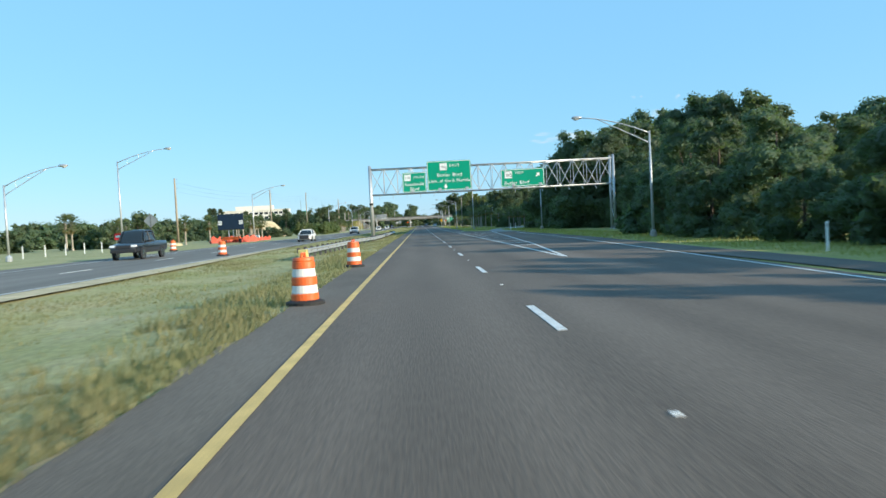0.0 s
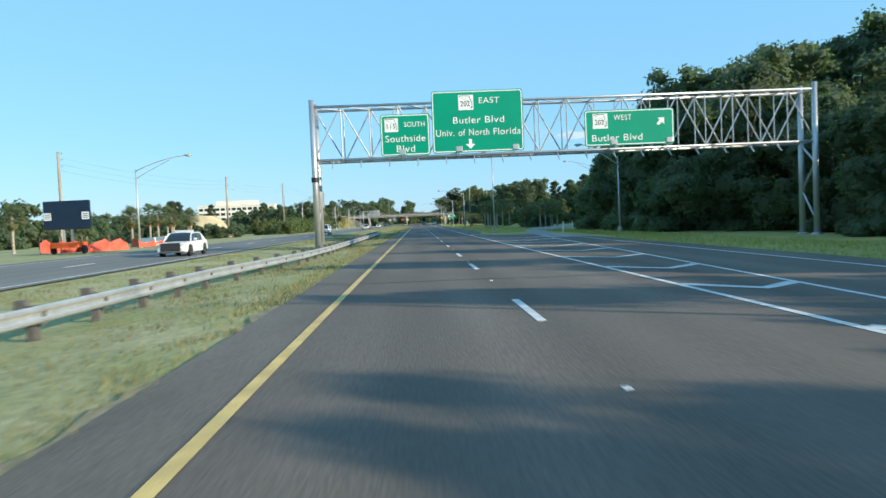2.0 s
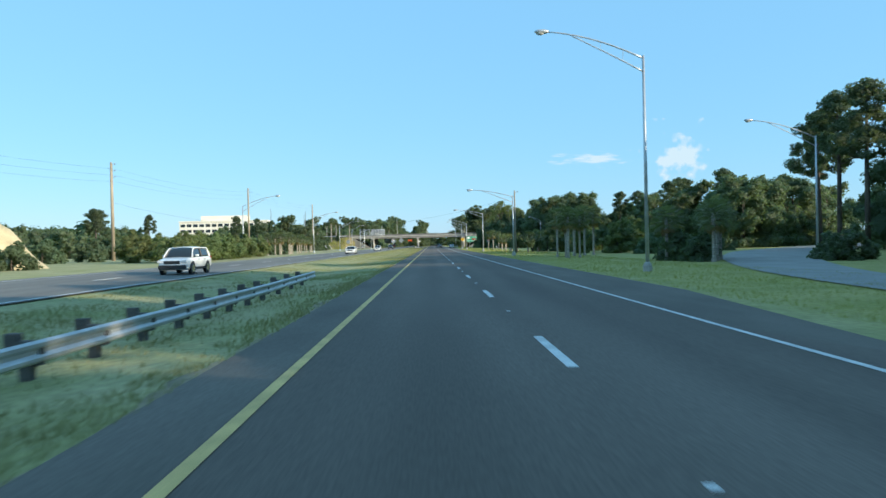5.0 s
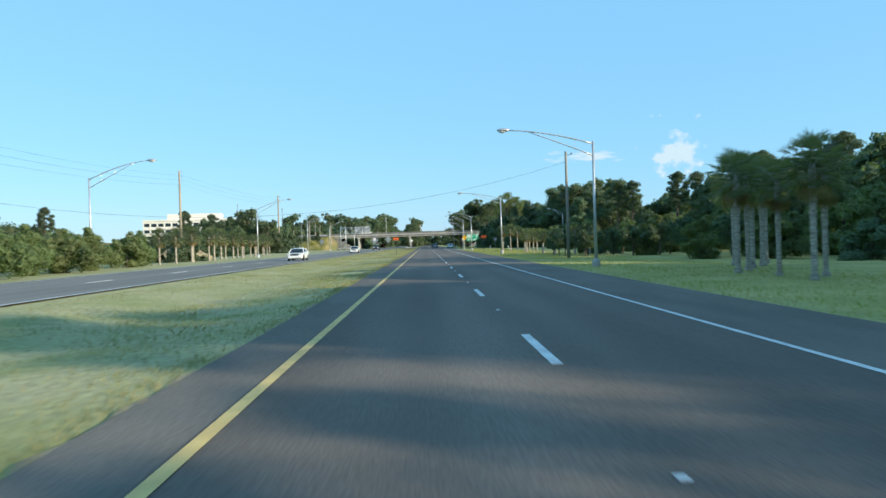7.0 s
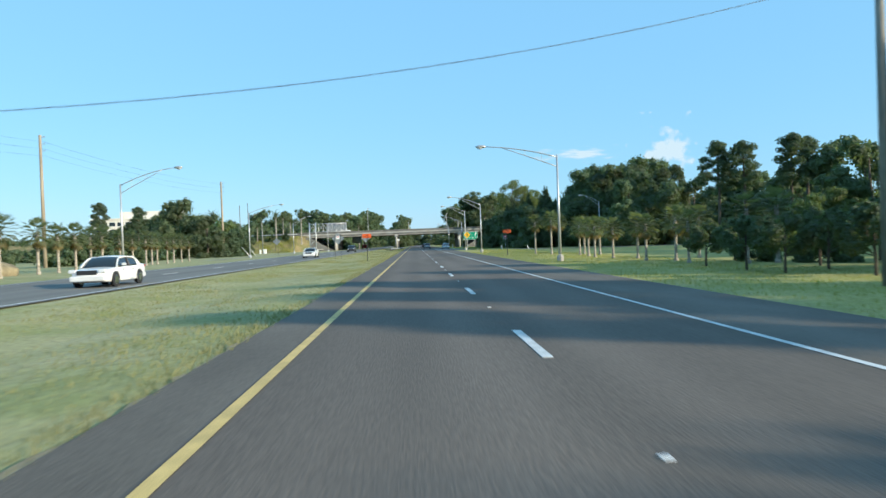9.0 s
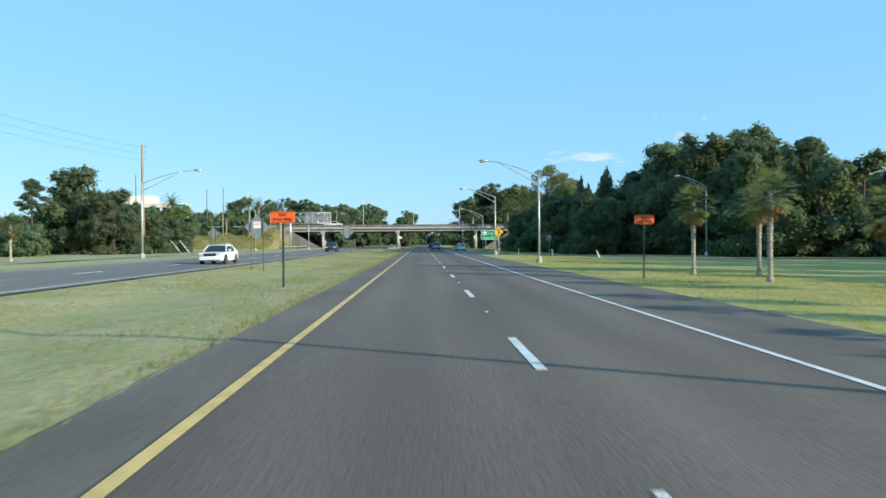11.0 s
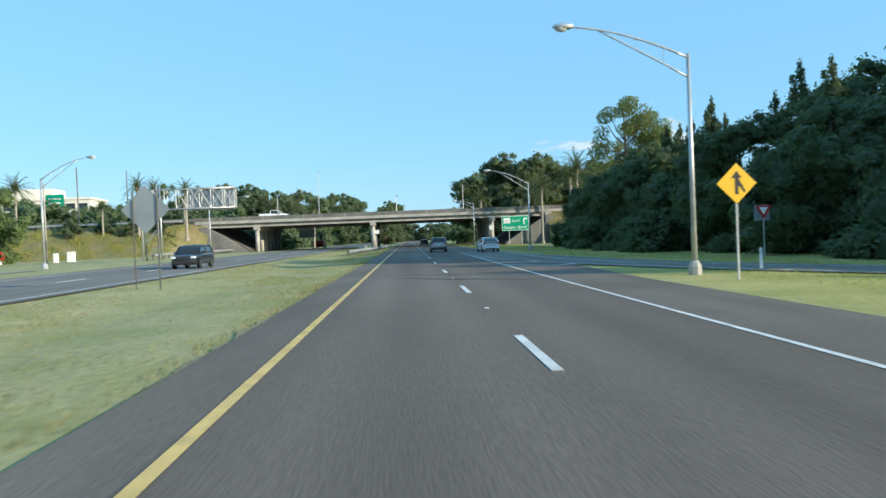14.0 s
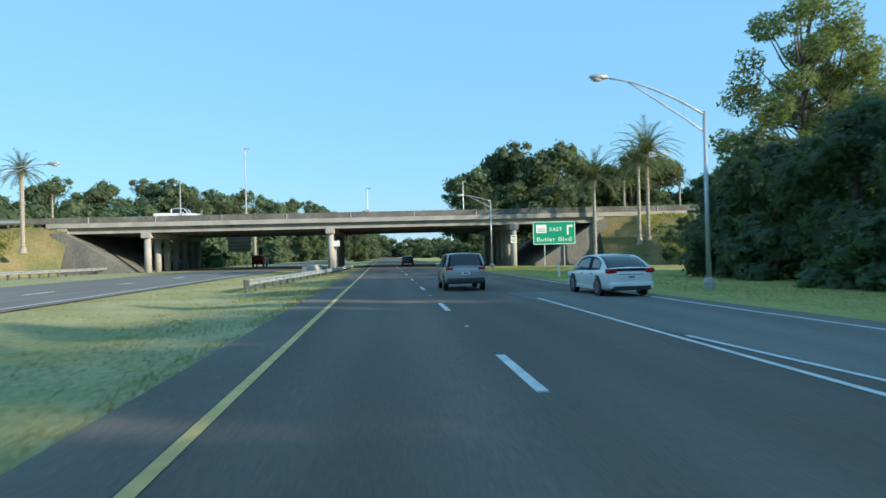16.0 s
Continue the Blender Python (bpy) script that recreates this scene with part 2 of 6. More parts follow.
def rod(p0, p1, r0, r1=None, seg=8, bm=None, cap=True):
    """A tapered round bar from p0 to p1."""
    bm = bm or bmesh.new()
    r1 = r0 if r1 is None else r1
    p0, p1 = Vector(p0), Vector(p1)
    ax = (p1 - p0).normalized()
    u = ax.orthogonal().normalized()
    w = ax.cross(u)
    rings = []
    for p, r in ((p0, r0), (p1, r1)):
        rings.append([bm.verts.new(p + (u * math.cos(a) + w * math.sin(a)) * r) for a in (2 * math.pi * k / seg for k in range(seg))])
    for k in range(seg):
        bm.faces.new((rings[0][k], rings[0][(k + 1) % seg], rings[1][(k + 1) % seg], rings[1][k]))
    if cap:
        bm.faces.new(rings[0][::-1])
        bm.faces.new(rings[1])
    return bm


def tube(points, radii, seg=8, bm=None):
    """A bent round bar through the points, with a radius at each."""
    bm = bm or bmesh.new()
    P = [Vector(p) for p in points]
    rings, u = [], None
    for k, (p, r) in enumerate(zip(P, radii)):
        ax = (P[min(k + 1, len(P) - 1)] - P[max(k - 1, 0)]).normalized()
        u = ax.orthogonal().normalized() if u is None else (u - ax * u.dot(ax)).normalized()
        w = ax.cross(u)
        rings.append([bm.verts.new(p + (u * math.cos(2 * math.pi * j / seg) + w * math.sin(2 * math.pi * j / seg)) * r) for j in range(seg)])
    for a, b in zip(rings, rings[1:]):
        for j in range(seg):
            bm.faces.new((a[j], a[(j + 1) % seg], b[(j + 1) % seg], b[j]))
    bm.faces.new(rings[0][::-1])
    bm.faces.new(rings[-1])
    return bm


def revolve(profile, seg=20, bm=None, axis="z"):
    """A turned shape: profile of (radius, height)."""
    bm = bm or bmesh.new()
    rings = []
    for r, h in profile:
        ring = []
        for k in range(seg):
            a = 2 * math.pi * k / seg
            c = (r * math.cos(a), r * math.sin(a), h) if axis == "z" else (h, r * math.cos(a), r * math.sin(a))
            ring.append(bm.verts.new(c))
        rings.append(ring)
    for a, b in zip(rings, rings[1:]):
        for k in range(seg):
            bm.faces.new((a[k], a[(k + 1) % seg], b[(k + 1) % seg], b[k]))
    bm.faces.new(rings[0][::-1])
    bm.faces.new(rings[-1])
    return bm


def plate(pts, y0, y1, bm=None):
    """An outline in x and z, given depth along y."""
    bm = bm or bmesh.new()
    a = [bm.verts.new((x, y0, z)) for x, z in pts]
    b = [bm.verts.new((x, y1, z)) for x, z in pts]
    n = len(pts)
    bm.faces.new(a)
    bm.faces.new(b[::-1])
    for k in range(n):
        bm.faces.new((a[k], b[k], b[(k + 1) % n], a[(k + 1) % n]))
    bmesh.ops.recalc_face_normals(bm, faces=bm.faces)
    return bm


def round_rect(x0, x1, z0, z1, r, n=4):
    pts = []
    for cx, cz, a0 in ((x1 - r, z0 + r, -90), (x1 - r, z1 - r, 0), (x0 + r, z1 - r, 90), (x0 + r, z0 + r, 180)):
        pts += [(cx + r * math.cos(radians(a0 + 90 * k / n)), cz + r * math.sin(radians(a0 + 90 * k / n))) for k in range(n + 1)]
    return pts


def words(name, text, height, x, y, z, material, parent, width=None, align="CENTER"):
    """Upright lettering that faces -y, as a mesh for each word; x, z name the middle (or left end) of its base line."""
    if " " in text:
        some, n = text.split(" "), len(text)
        width, at = width or height * 0.8 * n, 0.0
        share = [sum(0.55 if c in "il.1ft" else 1.0 for c in word) for word in some]
        unit = width / (sum(share) + 0.75 * (len(some) - 1))
        left = x - width / 2
        for word, k in zip(some, share):
            words(name, word, height, left + at + k * unit / 2, y, z, material, parent, width=k * unit * 0.97)
            at += (k + 0.75) * unit
        return None
    cu = bpy.data.curves.new(name, "FONT")
    cu.body, cu.size, cu.align_x, cu.extrude, cu.space_character = text, height / 0.69, align, 0.004, 1.08
    tmp = bpy.data.objects.new(name, cu)
    scene.collection.objects.link(tmp)
    me = bpy.data.meshes.new_from_object(tmp.evaluated_get(bpy.context.evaluated_depsgraph_get()))
    bpy.data.objects.remove(tmp)
    bpy.data.curves.remove(cu)
    xs = [v.co.x for v in me.vertices]
    s = width / (max(xs) - min(xs)) if width else 1.0
    me.transform(Matrix.Translation((x, y, z)) @ Matrix.Rotation(radians(90), 4, "X") @ Matrix.Diagonal((s, 1, 1, 1)))
    me.materials.clear()
    me.materials.append(material)
    ob = new(name, me)
    ob.parent = parent
    return ob


def strip(name, rows, dz, material, parent=None, thick=0.0, step=6.0, label="", kind=""):
    """A band of paving: rows of (y, left x, right x)."""
    bm = bmesh.new()
    ys = []
    for a, b in zip(rows, rows[1:]):
        n = max(1, int((b[0] - a[0]) / step))
        ys += [tuple(a[i] + (b[i] - a[i]) * k / n for i in range(3)) for k in range(n)]
    ys.append(rows[-1])
    prev = None
    for y, l, r in ys:
        m = (l + r) / 2
        cur = [bm.verts.new((x, y, gz(x) + dz)) for x in (l, m, r)]
        if prev:
            for k in (0, 1):
                bm.faces.new((prev[k], prev[k + 1], cur[k + 1], cur[k]))
        prev = cur
    if thick:
        ext = bmesh.ops.extrude_face_region(bm, geom=bm.faces[:])
        for v in [g for g in ext["geom"] if isinstance(g, bmesh.types.BMVert)]:
            v.co.z -= thick
        bmesh.ops.recalc_face_normals(bm, faces=bm.faces)
    ob = finish(name, bm, material, parent, label)
    return tagged(ob, kind=kind)


def band(name, pts, width, dz, material, parent=None, thick=0.0, label="", kind=""):
    """A band of even width along a plan line of (x, y)."""
    bm = bmesh.new()
    prev = None
    P = [Vector(p) for p in pts]
    for k, p in enumerate(P):
        d = (P[min(k + 1, len(P) - 1)] - P[max(k - 1, 0)]).normalized()
        nrm = Vector((d.y, -d.x))
        w = width[k] if isinstance(width, (list, tuple)) else width
        cur = [bm.verts.new((q.x, q.y, gz(q.x) + dz)) for q in (p - nrm * w / 2, p, p + nrm * w / 2)]
        if prev:
            for j in (0, 1):
                bm.faces.new((prev[j], prev[j + 1], cur[j + 1], cur[j]))
        prev = cur
    ob = finish(name, bm, material, parent, label)
    return tagged(ob, kind=kind)


def smooth_line(pts, n=8):
    out = []
    P = [pts[0]] + list(pts) + [pts[-1]]
    for i in range(1, len(P) - 2):
        for k in range(n):
            t = k / n
            out.append(tuple(0.5 * (2 * P[i][c] + (P[i + 1][c] - P[i - 1][c]) * t + (2 * P[i - 1][c] - 5 * P[i][c] + 4 * P[i + 1][c] - P[i + 2][c]) * t * t
                                    + (3 * P[i][c] - P[i - 1][c] - 3 * P[i + 1][c] + P[i + 2][c]) * t**3) for c in (0, 1)))
    out.append(tuple(pts[-1]))
    return out


# ---- ground and roads ----
def ground():
    xs = sorted({-2500, -600, -200, -120, -80, -60, -45, -36, -30, -24, -22, -12.4, -11, -9, -7.5, -6, -4.5, -3.0, 0, 5.5, 8.8, 10, 12, 14, 17, 20, 25, 30, 40, 60, 120, 250, 700, 2500})
    ys = sorted({-2500, -400, -80, *range(-40, 640, 5), 700, 800, 1000, 1500, 3500})
    bm = bmesh.new()
    grid = []
    for y in ys:
        row = []
        for x in xs:
            dip = -0.22 * math.exp(-((x + 8) / 2.6) ** 2)
            rough = 0.1 * (noise.noise((x * 0.25, y * 0.12, 0))) if -12 < x < -3.2 or 10 < x < 60 or -60 < x < -24 else 0
            row.append(bm.verts.new((x, y, gz(x) - 0.04 + dip + rough * (0.6 if x < 0 else 0.15))))
        grid.append(row)
    for a, b in zip(grid, grid[1:]):
        for k in range(len(xs) - 1):
            bm.faces.new((a[k], a[k + 1], b[k + 1], b[k]))
    return tagged(finish("ground", bm, SOIL), "mown roadside grass with dry and sandy patches", "ground", kind="structure")


GROUND = ground()
ROAD = strip("road", [(-80, -1.95, 9.8), (15, -1.95, 9.9), (40, -1.95, 11.2), (71, -1.95, 12.6), (100, -1.95, 12.8), (122, -1.95, 12.0), (130, -1.95, 8.6), (140, -1.95, 5.62), (150, -1.95, 5.62),
                      (378, -1.95, 5.62), (385, -1.95, 10.2), (395, -1.95, 10.8), (410, -1.95, 10.2), (520, -1.95, 9.4), (900, -1.95, 9.2)], 0.0, ASPHALT, step=8,
             label="dark worn asphalt carriageway with lane markings", kind="structure")
ROAD["category"] = "road"
sh = strip("road_shoulder", [(-80, -3.0, -1.93), (200, -3.0, -1.93), (900, -3.0, -1.93)], -0.004, SHOULDER, kind="structure", label="narrow brownish asphalt shoulder beside the yellow line")
sh = strip("road_shoulder", [(-80, 9.8, 11.0), (40, 11.2, 13.2), (71, 12.6, 14.4), (100, 12.8, 14.6), (122, 12.0, 14.2), (128, 9.0, 14.0)], -0.004, SHOULDER, kind="structure", label="paved outer shoulder of the slip lane")
sh = strip("road_shoulder", [(136, 5.6, 7.0), (150, 5.6, 8.5), (330, 5.6, 8.7), (372, 5.6, 8.5), (388, 5.6, 9.2)], -0.004, SHOULDER, kind="structure", label="wide asphalt shoulder beside the white edge line")
OPP = strip("opposing_road", [(-80, -23.0, -12.6), (60, -24.5, -12.6), (110, -23.5, -12.8), (200, -22.8, -13.0), (300, -22.8, -12.6), (420, -24.0, -12.4), (450, -24.0, -12.4), (500, -22.4, -12.4), (900, -22.0, -12.4)], 0.0, ASPHALT_OLD, step=8,
            kind="structure", label="worn grey asphalt carriageway of the oncoming traffic")
RAMP_L = smooth_line([(11.2, 113), (11.4, 121), (12.6, 136), (16.0, 158), (21.5, 177), (32, 203), (47, 229), (85, 272), (140, 320)])
RAMP_R = smooth_line([(14.4, 113), (14.3, 121), (14.4, 132), (16.9, 146), (24.5, 168), (37, 193), (53, 216), (90, 260), (145, 308)])


def ramp():
    bm = bmesh.new()
    prev = None
    for a, b in zip(RAMP_L, RAMP_R):
        cur = [bm.verts.new((p[0], p[1], gz(p[0]) + 0.006)) for p in (a, ((a[0] + b[0]) / 2, (a[1] + b[1]) / 2), b)]
        if prev:
            for j in (0, 1):
                bm.faces.new((prev[j], prev[j + 1], cur[j + 1], cur[j]))
        prev = cur
    return tagged(finish("exit_ramp", bm, CONCRETE_ROAD), "pale concrete exit ramp curving away into the trees", "ramp", kind="structure")


ramp()
ONRAMP = smooth_line([(150, 318), (90, 330), (55, 342), (38, 350), (27, 359), (18.5, 371), (12.6, 383), (9.6, 398), (8.2, 412), (7.6, 425)])
on = band("entry_ramp", ONRAMP, 5.2, 0.004, ASPHALT_OLD, kind="structure", label="grey asphalt entry ramp that joins the road")
tagged(strip("sidewalk", [(325, -30.9, -29.6), (372, -30.9, -29.6), (404, -30.2, -28.9)], 0.02, CONCRETE_ROAD, kind="structure", label="narrow pale concrete path beside the oncoming lanes"), category="pavement", label="narrow pale concrete path beside the oncoming lanes", kind="structure")
# painted lines
strip("yellow_line", [(-80, -1.91, -1.76), (900, -1.91, -1.76)], 0.008, PAINT_Y, ROAD, step=40)
strip("edge_line", [(140, 5.45, 5.58), (421, 5.45, 5.58)], 0.008, PAINT, ROAD, step=40)
strip("edge_line", [(36.9, 5.82, 5.99), (63.5, 5.82, 5.99), (100, 5.6, 5.75), (140, 5.45, 5.58)], 0.0085, PAINT, ROAD, step=10)
strip("edge_line", [(36.9, 5.85, 6.05), (54.5, 7.35, 7.5), (64.5, 7.93, 8.08), (70.5, 8.33, 8.48), (87.5, 9.4, 9.55), (109, 10.6, 10.75), (117, 11.1, 11.25), (122, 11.5, 11.62)], 0.0085, PAINT, ROAD, step=10)
strip("edge_line", [(-80, 9.6, 9.74), (22.5, 9.75, 9.9), (33.5, 10.4, 10.55), (48.5, 11.3, 11.45), (61.5, 12.0, 12.15), (74.5, 12.5, 12.65), (100, 12.75, 12.9), (118, 13.2, 13.3), (126, 13.6, 13.7)], 0.0085, PAINT, ROAD, step=10)
band("edge_line", smooth_line([(25.6, 365.5), (16.6, 377), (11.9, 387), (10.45, 395), (9.9, 409), (9.5, 430), (9.3, 520), (9.1, 900)], 5), 0.13, 0.0095, PAINT, ROAD)
band("edge_line", smooth_line([(21.5, 362.5), (14.2, 374.5), (9.6, 385.6), (8.25, 390.4), (7.2, 395), (6.4, 400.4), (5.78, 409)], 5), 0.13, 0.0105, PAINT, ROAD)
strip("edge_line", [(-80, -13.3, -13.15), (900, -13.1, -12.95)], 0.008, PAINT, OPP, step=40)
strip("edge_line", [(-80, -22.3, -22.15), (430, -22.2, -22.05)], 0.008, PAINT, OPP, step=40)
strip("sandy_verge", [(-40, -12.9, -11.9), (40, -13.0, -11.6), (60, -13.0, -12.2), (75, -13.0, -12.7)], 0.004, SAND, OPP, label="washed-out sand along the asphalt edge")


def dash_mesh(length, width=0.15):
    bm = box(-width / 2, width / 2, -length, 0, -0.002, 0.006)
    me = bpy.data.meshes.new("lane_dash")
    bm.to_mesh(me)
    bm.free()
    me.materials.append(PAINT)
    return me


DASH = dash_mesh(3.05)
for k in range(-3, 62):
    ob = new("lane_dash", DASH)
    ob.parent = ROAD
    ob.location = (1.83, 17 + 12.192 * k + (3.5 if k < 6 else 0), gz(1.83) + 0.004)
for k in range(-3, 48):
    ob = new("lane_dash", DASH)
    ob.parent = OPP
    ob.location = (-17.4, 20 + 12.192 * k, gz(-17.4) + 0.004)
bm = box(-0.045, 0.045, -0.04, 0.04, 0, 0.015, bevel=0.005)
MARKER = bpy.data.meshes.new("road_stud")
bm.to_mesh(MARKER)
bm.free()
MARKER.materials.append(SIGNW)
for k in range(-2, 40):
    ob = new("road_stud", MARKER)
    ob.parent = ROAD
    ob.location = (1.83, 17 + 12.192 * k + (8.1 if k < 5 else 4.6), gz(1.83))
# chevrons in the two gores
CHEVRONS = [
    ((5.95, 53.1), (6.5, 52.5), (7.2, 53.1)),
    ((6.0, 58.5), (6.8, 57.7), (7.7, 58.4)),
    ((6.0, 64.5), (6.95, 63.4), (8.0, 64.5)),
    ((5.9, 71.1), (7.2, 69.7), (8.4, 70.7)),
    ((5.85, 77.5), (7.4, 75.9), (8.8, 77.3)),
    ((5.8, 84.0), (7.6, 82.3), (9.2, 83.9)),
    ((5.8, 90.5), (7.8, 88.5), (9.5, 90.5)),
    ((5.75, 97.5), (7.9, 95.0), (9.9, 97.3)),
    ((5.7, 104.1), (7.6, 101.4), (10.3, 102.5)),
    ((5.7, 110.4), (8.1, 107.4), (10.6, 109.3)),
    ((5.75, 117.2), (8.4, 113.8), (11.0, 116.1)),
    ((5.65, 133.3), (7.6, 130.4), (8.4, 130.2)),
    ((5.55, 386.5), (7.85, 383.6), (9.3, 385.6)),
    ((5.55, 391.1), (7.24, 389.5), (8.15, 390.4)),
    ((5.55, 396.0), (6.6, 394.7), (7.15, 395.0)),
    ((5.55, 401.3), (6.2, 400.5), (6.4, 400.6))]
for c in CHEVRONS:
    band("chevron", c, 0.42, 0.0115, PAINT, ROAD)
# sealed cracks over the lanes; at y 376 and 380 thin painted shadows
for y, s in ((74.5, -0.02), (83, 0.03), (311, 0.03), (376.2, -0.75), (379.6, -0.8)):
    rng = random.Random(int(y))
    band("crack_and_shadow_line", [(x, y + s * x + rng.uniform(-0.12, 0.12)) for x in np.linspace(-2.9, 5.3, 12)], 0.07, 0.006, SEAL_SHADOW, ROAD)


# ---- overhead sign gantry ----
def truss(root, x0, x1, y0, y1, z0, z1, bays, chord=0.09, web=0.04, metal=ALU):
    for y in (y0, y1):
        for z in (z0, z1):
            part("chord", rod((x0, y, z), (x1, y, z), chord, seg=10), metal, root, smooth=True)
    w = (x1 - x0) / bays
    for k in range(bays + 1):
        x = x0 + k * w
        for y in (y0, y1):
            part("strut", rod((x, y, z0), (x, y, z1), web, seg=6), metal, root)
        for z in (z0, z1):
            part("strut", rod((x, y0, z), (x, y1, z), web, seg=6), metal, root)
        if k < bays:
            for n, y in enumerate((y0, y1)):
                a, b = ((z1, z0) if (k + n) % 2 else (z0, z1))
                part("brace", rod((x, y, a), (x + w, y, b), web * 1.15, seg=6), metal, root)
            part("brace", rod((x, y0, z1), (x + w, y1, z1), web * 0.9, seg=6), metal, root)
            part("brace", rod((x, y0, z0), (x + w, y1, z0), web * 0.9, seg=6), metal, root)


def guide_panel(root, x0, x1, z0, z1, y):
    p = part("panel", plate(round_rect(x0, x1, z0, z1, 0.18), y, y + 0.06), GREEN, root)
    outer, inner = round_rect(x0 + 0.05, x1 - 0.05, z0 + 0.05, z1 - 0.05, 0.15), round_rect(x0 + 0.11, x1 - 0.11, z0 + 0.11, z1 - 0.11, 0.1)
    bm = bmesh.new()
    a = [bm.verts.new((x, y - 0.005, z)) for x, z in outer]
    b = [bm.verts.new((x, y - 0.005, z)) for x, z in inner]
    n = len(a)
    for k in range(n):
        bm.faces.new((a[k], a[(k + 1) % n], b[(k + 1) % n], b[k]))
    part("border", bm, SIGNW, root, "white border line")
    return p


def shield(root, x, z, s, number, y):
    """A white state-route marker with the outline of a peninsula."""
    sh = part("route_marker", plate([(x - s / 2, z), (x + s / 2, z), (x + s / 2, z + s), (x - s / 2, z + s)], y - 0.012, y), SIGNW, root, "white square route marker")
    o = [(-0.44, 0.4), (-0.4, 0.46), (0.24, 0.46), (0.28, 0.3), (0.42, -0.06), (0.44, -0.3), (0.34, -0.4), (0.2, -0.14), (0.12, 0.16), (-0.06, 0.22), (-0.2, 0.3)]
    i = [(px * 0.9 + 0.0, pz * 0.9 + 0.01) for px, pz in o]
    bm = bmesh.new()
    va = [bm.verts.new((x + px * s, y - 0.016, z + s / 2 + pz * s)) for px, pz in o]
    vb = [bm.verts.new((x + px * s, y - 0.016, z + s / 2 + pz * s)) for px, pz in i]
    for k in range(len(o)):
        bm.faces.new((va[k], va[(k + 1) % len(o)], vb[(k + 1) % len(o)], vb[k]))
    part("outline", bm, BLACK, sh)
    words("number", number, s * 0.34, x - s * 0.05, y - 0.018, z + s * 0.26, BLACK, sh, width=s * 0.62)


def arrow(root, x, z, s, turn, y, material=SIGNW):
    pts = [(0, 0.5), (0.5, 0.0), (0.16, 0.0), (0.16, -0.5), (-0.16, -0.5), (-0.16, 0.0), (-0.5, 0.0)]
    c, q = math.cos(radians(turn)), math.sin(radians(turn))
    part("arrow", plate([(x + (px * c - pz * q) * s, z + (px * q + pz * c) * s) for px, pz in pts], y - 0.012, y - 0.002), material, root, "white arrow")


def gantry():
    root = thing("sign_gantry", pose(0, 100.7, 0), "aluminium truss sign gantry spanning the road on paired tubular posts", "gantry")
    for x in (-6.4, 25.8):
        for y in (-0.85, 0.85):
            part("post", rod((x, y, gz(x) - 0.3), (x, y, 9.55), 0.2, 0.17, seg=16), ALU, root, smooth=True)
            part("base_flange", revolve([(0.34, gz(x) - 0.05), (0.34, gz(x) + 0.06), (0.24, gz(x) + 0.1)], 14), GALV, root).location = (x, y, 0)
        for z0, z1, s in ((0.6, 2.6, 1), (2.6, 4.4, -1), (4.4, 5.6, 1)):
            part("brace", rod((x, -0.8 * s, z0), (x, 0.8 * s, z1), 0.06, seg=8), ALU, root)
    part("pipe_clamp", rod((-6.4, -0.85, 4.4), (-6.4, -0.85, 4.7), 0.23, seg=16), BLACK, root)
    truss(root, -6.4, 25.8, -0.85, 0.85, 5.75, 9.1, 18)
    for k in range(17):
        x = -5.2 + k * 1.78
        part("walkway_bracket", tube([(x, -0.85, 5.7), (x, -1.45, 5.15), (x, -0.85, 5.55)], [0.035] * 3, 6), GALV, root)
    return root


gantry()


def overhead_sign(label, x0, x1, z0, z1, lamps):
    root = thing("overhead_sign", pose(0, 99.7, 0), label, "road sign", "signs on the gantry")
    guide_panel(root, x0, x1, z0, z1, 0)
    for x in np.linspace(x0 + 0.5, x1 - 0.5, 3):
        part("sign_bracket", box(x - 0.05, x + 0.05, 0.06, 0.16, z0 + 0.2, z1 - 0.2), GALV, root)
    for x in lamps:
        lamp = part("sign_lamp", box(x - 0.2, x + 0.2, -1.25, -0.95, z0 - 0.05, z0 + 0.28, bevel=0.03), GALV, root, "grey sign floodlight on an arm")
        part("lamp_arm", rod((x, -1.1, z0 - 0.02), (x, 0.1, z0 - 0.2), 0.03, seg=6), GALV, lamp)
    return root


sg = overhead_sign("green guide sign in white lettering, Southside Blvd", -2.15, 0.95, 5.85, 8.45, (-0.8,))
shield(sg, -1.45, 7.35, 0.85, "115", 0)
words("lettering", "SOUTH", 0.3, 0.0, -0.012, 7.65, SIGNW, sg, width=1.3)
words("lettering", "Southside", 0.42, -0.6, -0.012, 6.72, SIGNW, sg, width=2.5)
words("lettering", "Blvd", 0.42, -0.6, -0.012, 6.08, SIGNW, sg, width=1.15)
sg = overhead_sign("large green guide sign in white lettering, 202 East Butler Blvd", 1.12, 6.9, 5.9, 9.78, (2.7, 6.2))
shield(sg, 3.3, 8.55, 0.95, "202", 0)
words("lettering", "EAST", 0.36, 4.75, -0.012, 8.95, SIGNW, sg, width=1.3)
words("lettering", "Butler Blvd", 0.42, 4.05, -0.012, 7.72, SIGNW, sg, width=3.3)
words("lettering", "Univ. of North Florida", 0.42, 4.02, -0.012, 6.95, SIGNW, sg, width=5.4)
arrow(sg, 3.5, 6.42, 0.62, 180, 0)
sg = overhead_sign("green exit sign in white lettering, 202 West Butler Blvd", 10.8, 16.55, 5.95, 8.22, (12.3, 15.8))
shield(sg, 11.8, 7.05, 0.95, "202", 0)
words("lettering", "WEST", 0.34, 13.25, -0.012, 7.55, SIGNW, sg, width=1.15)
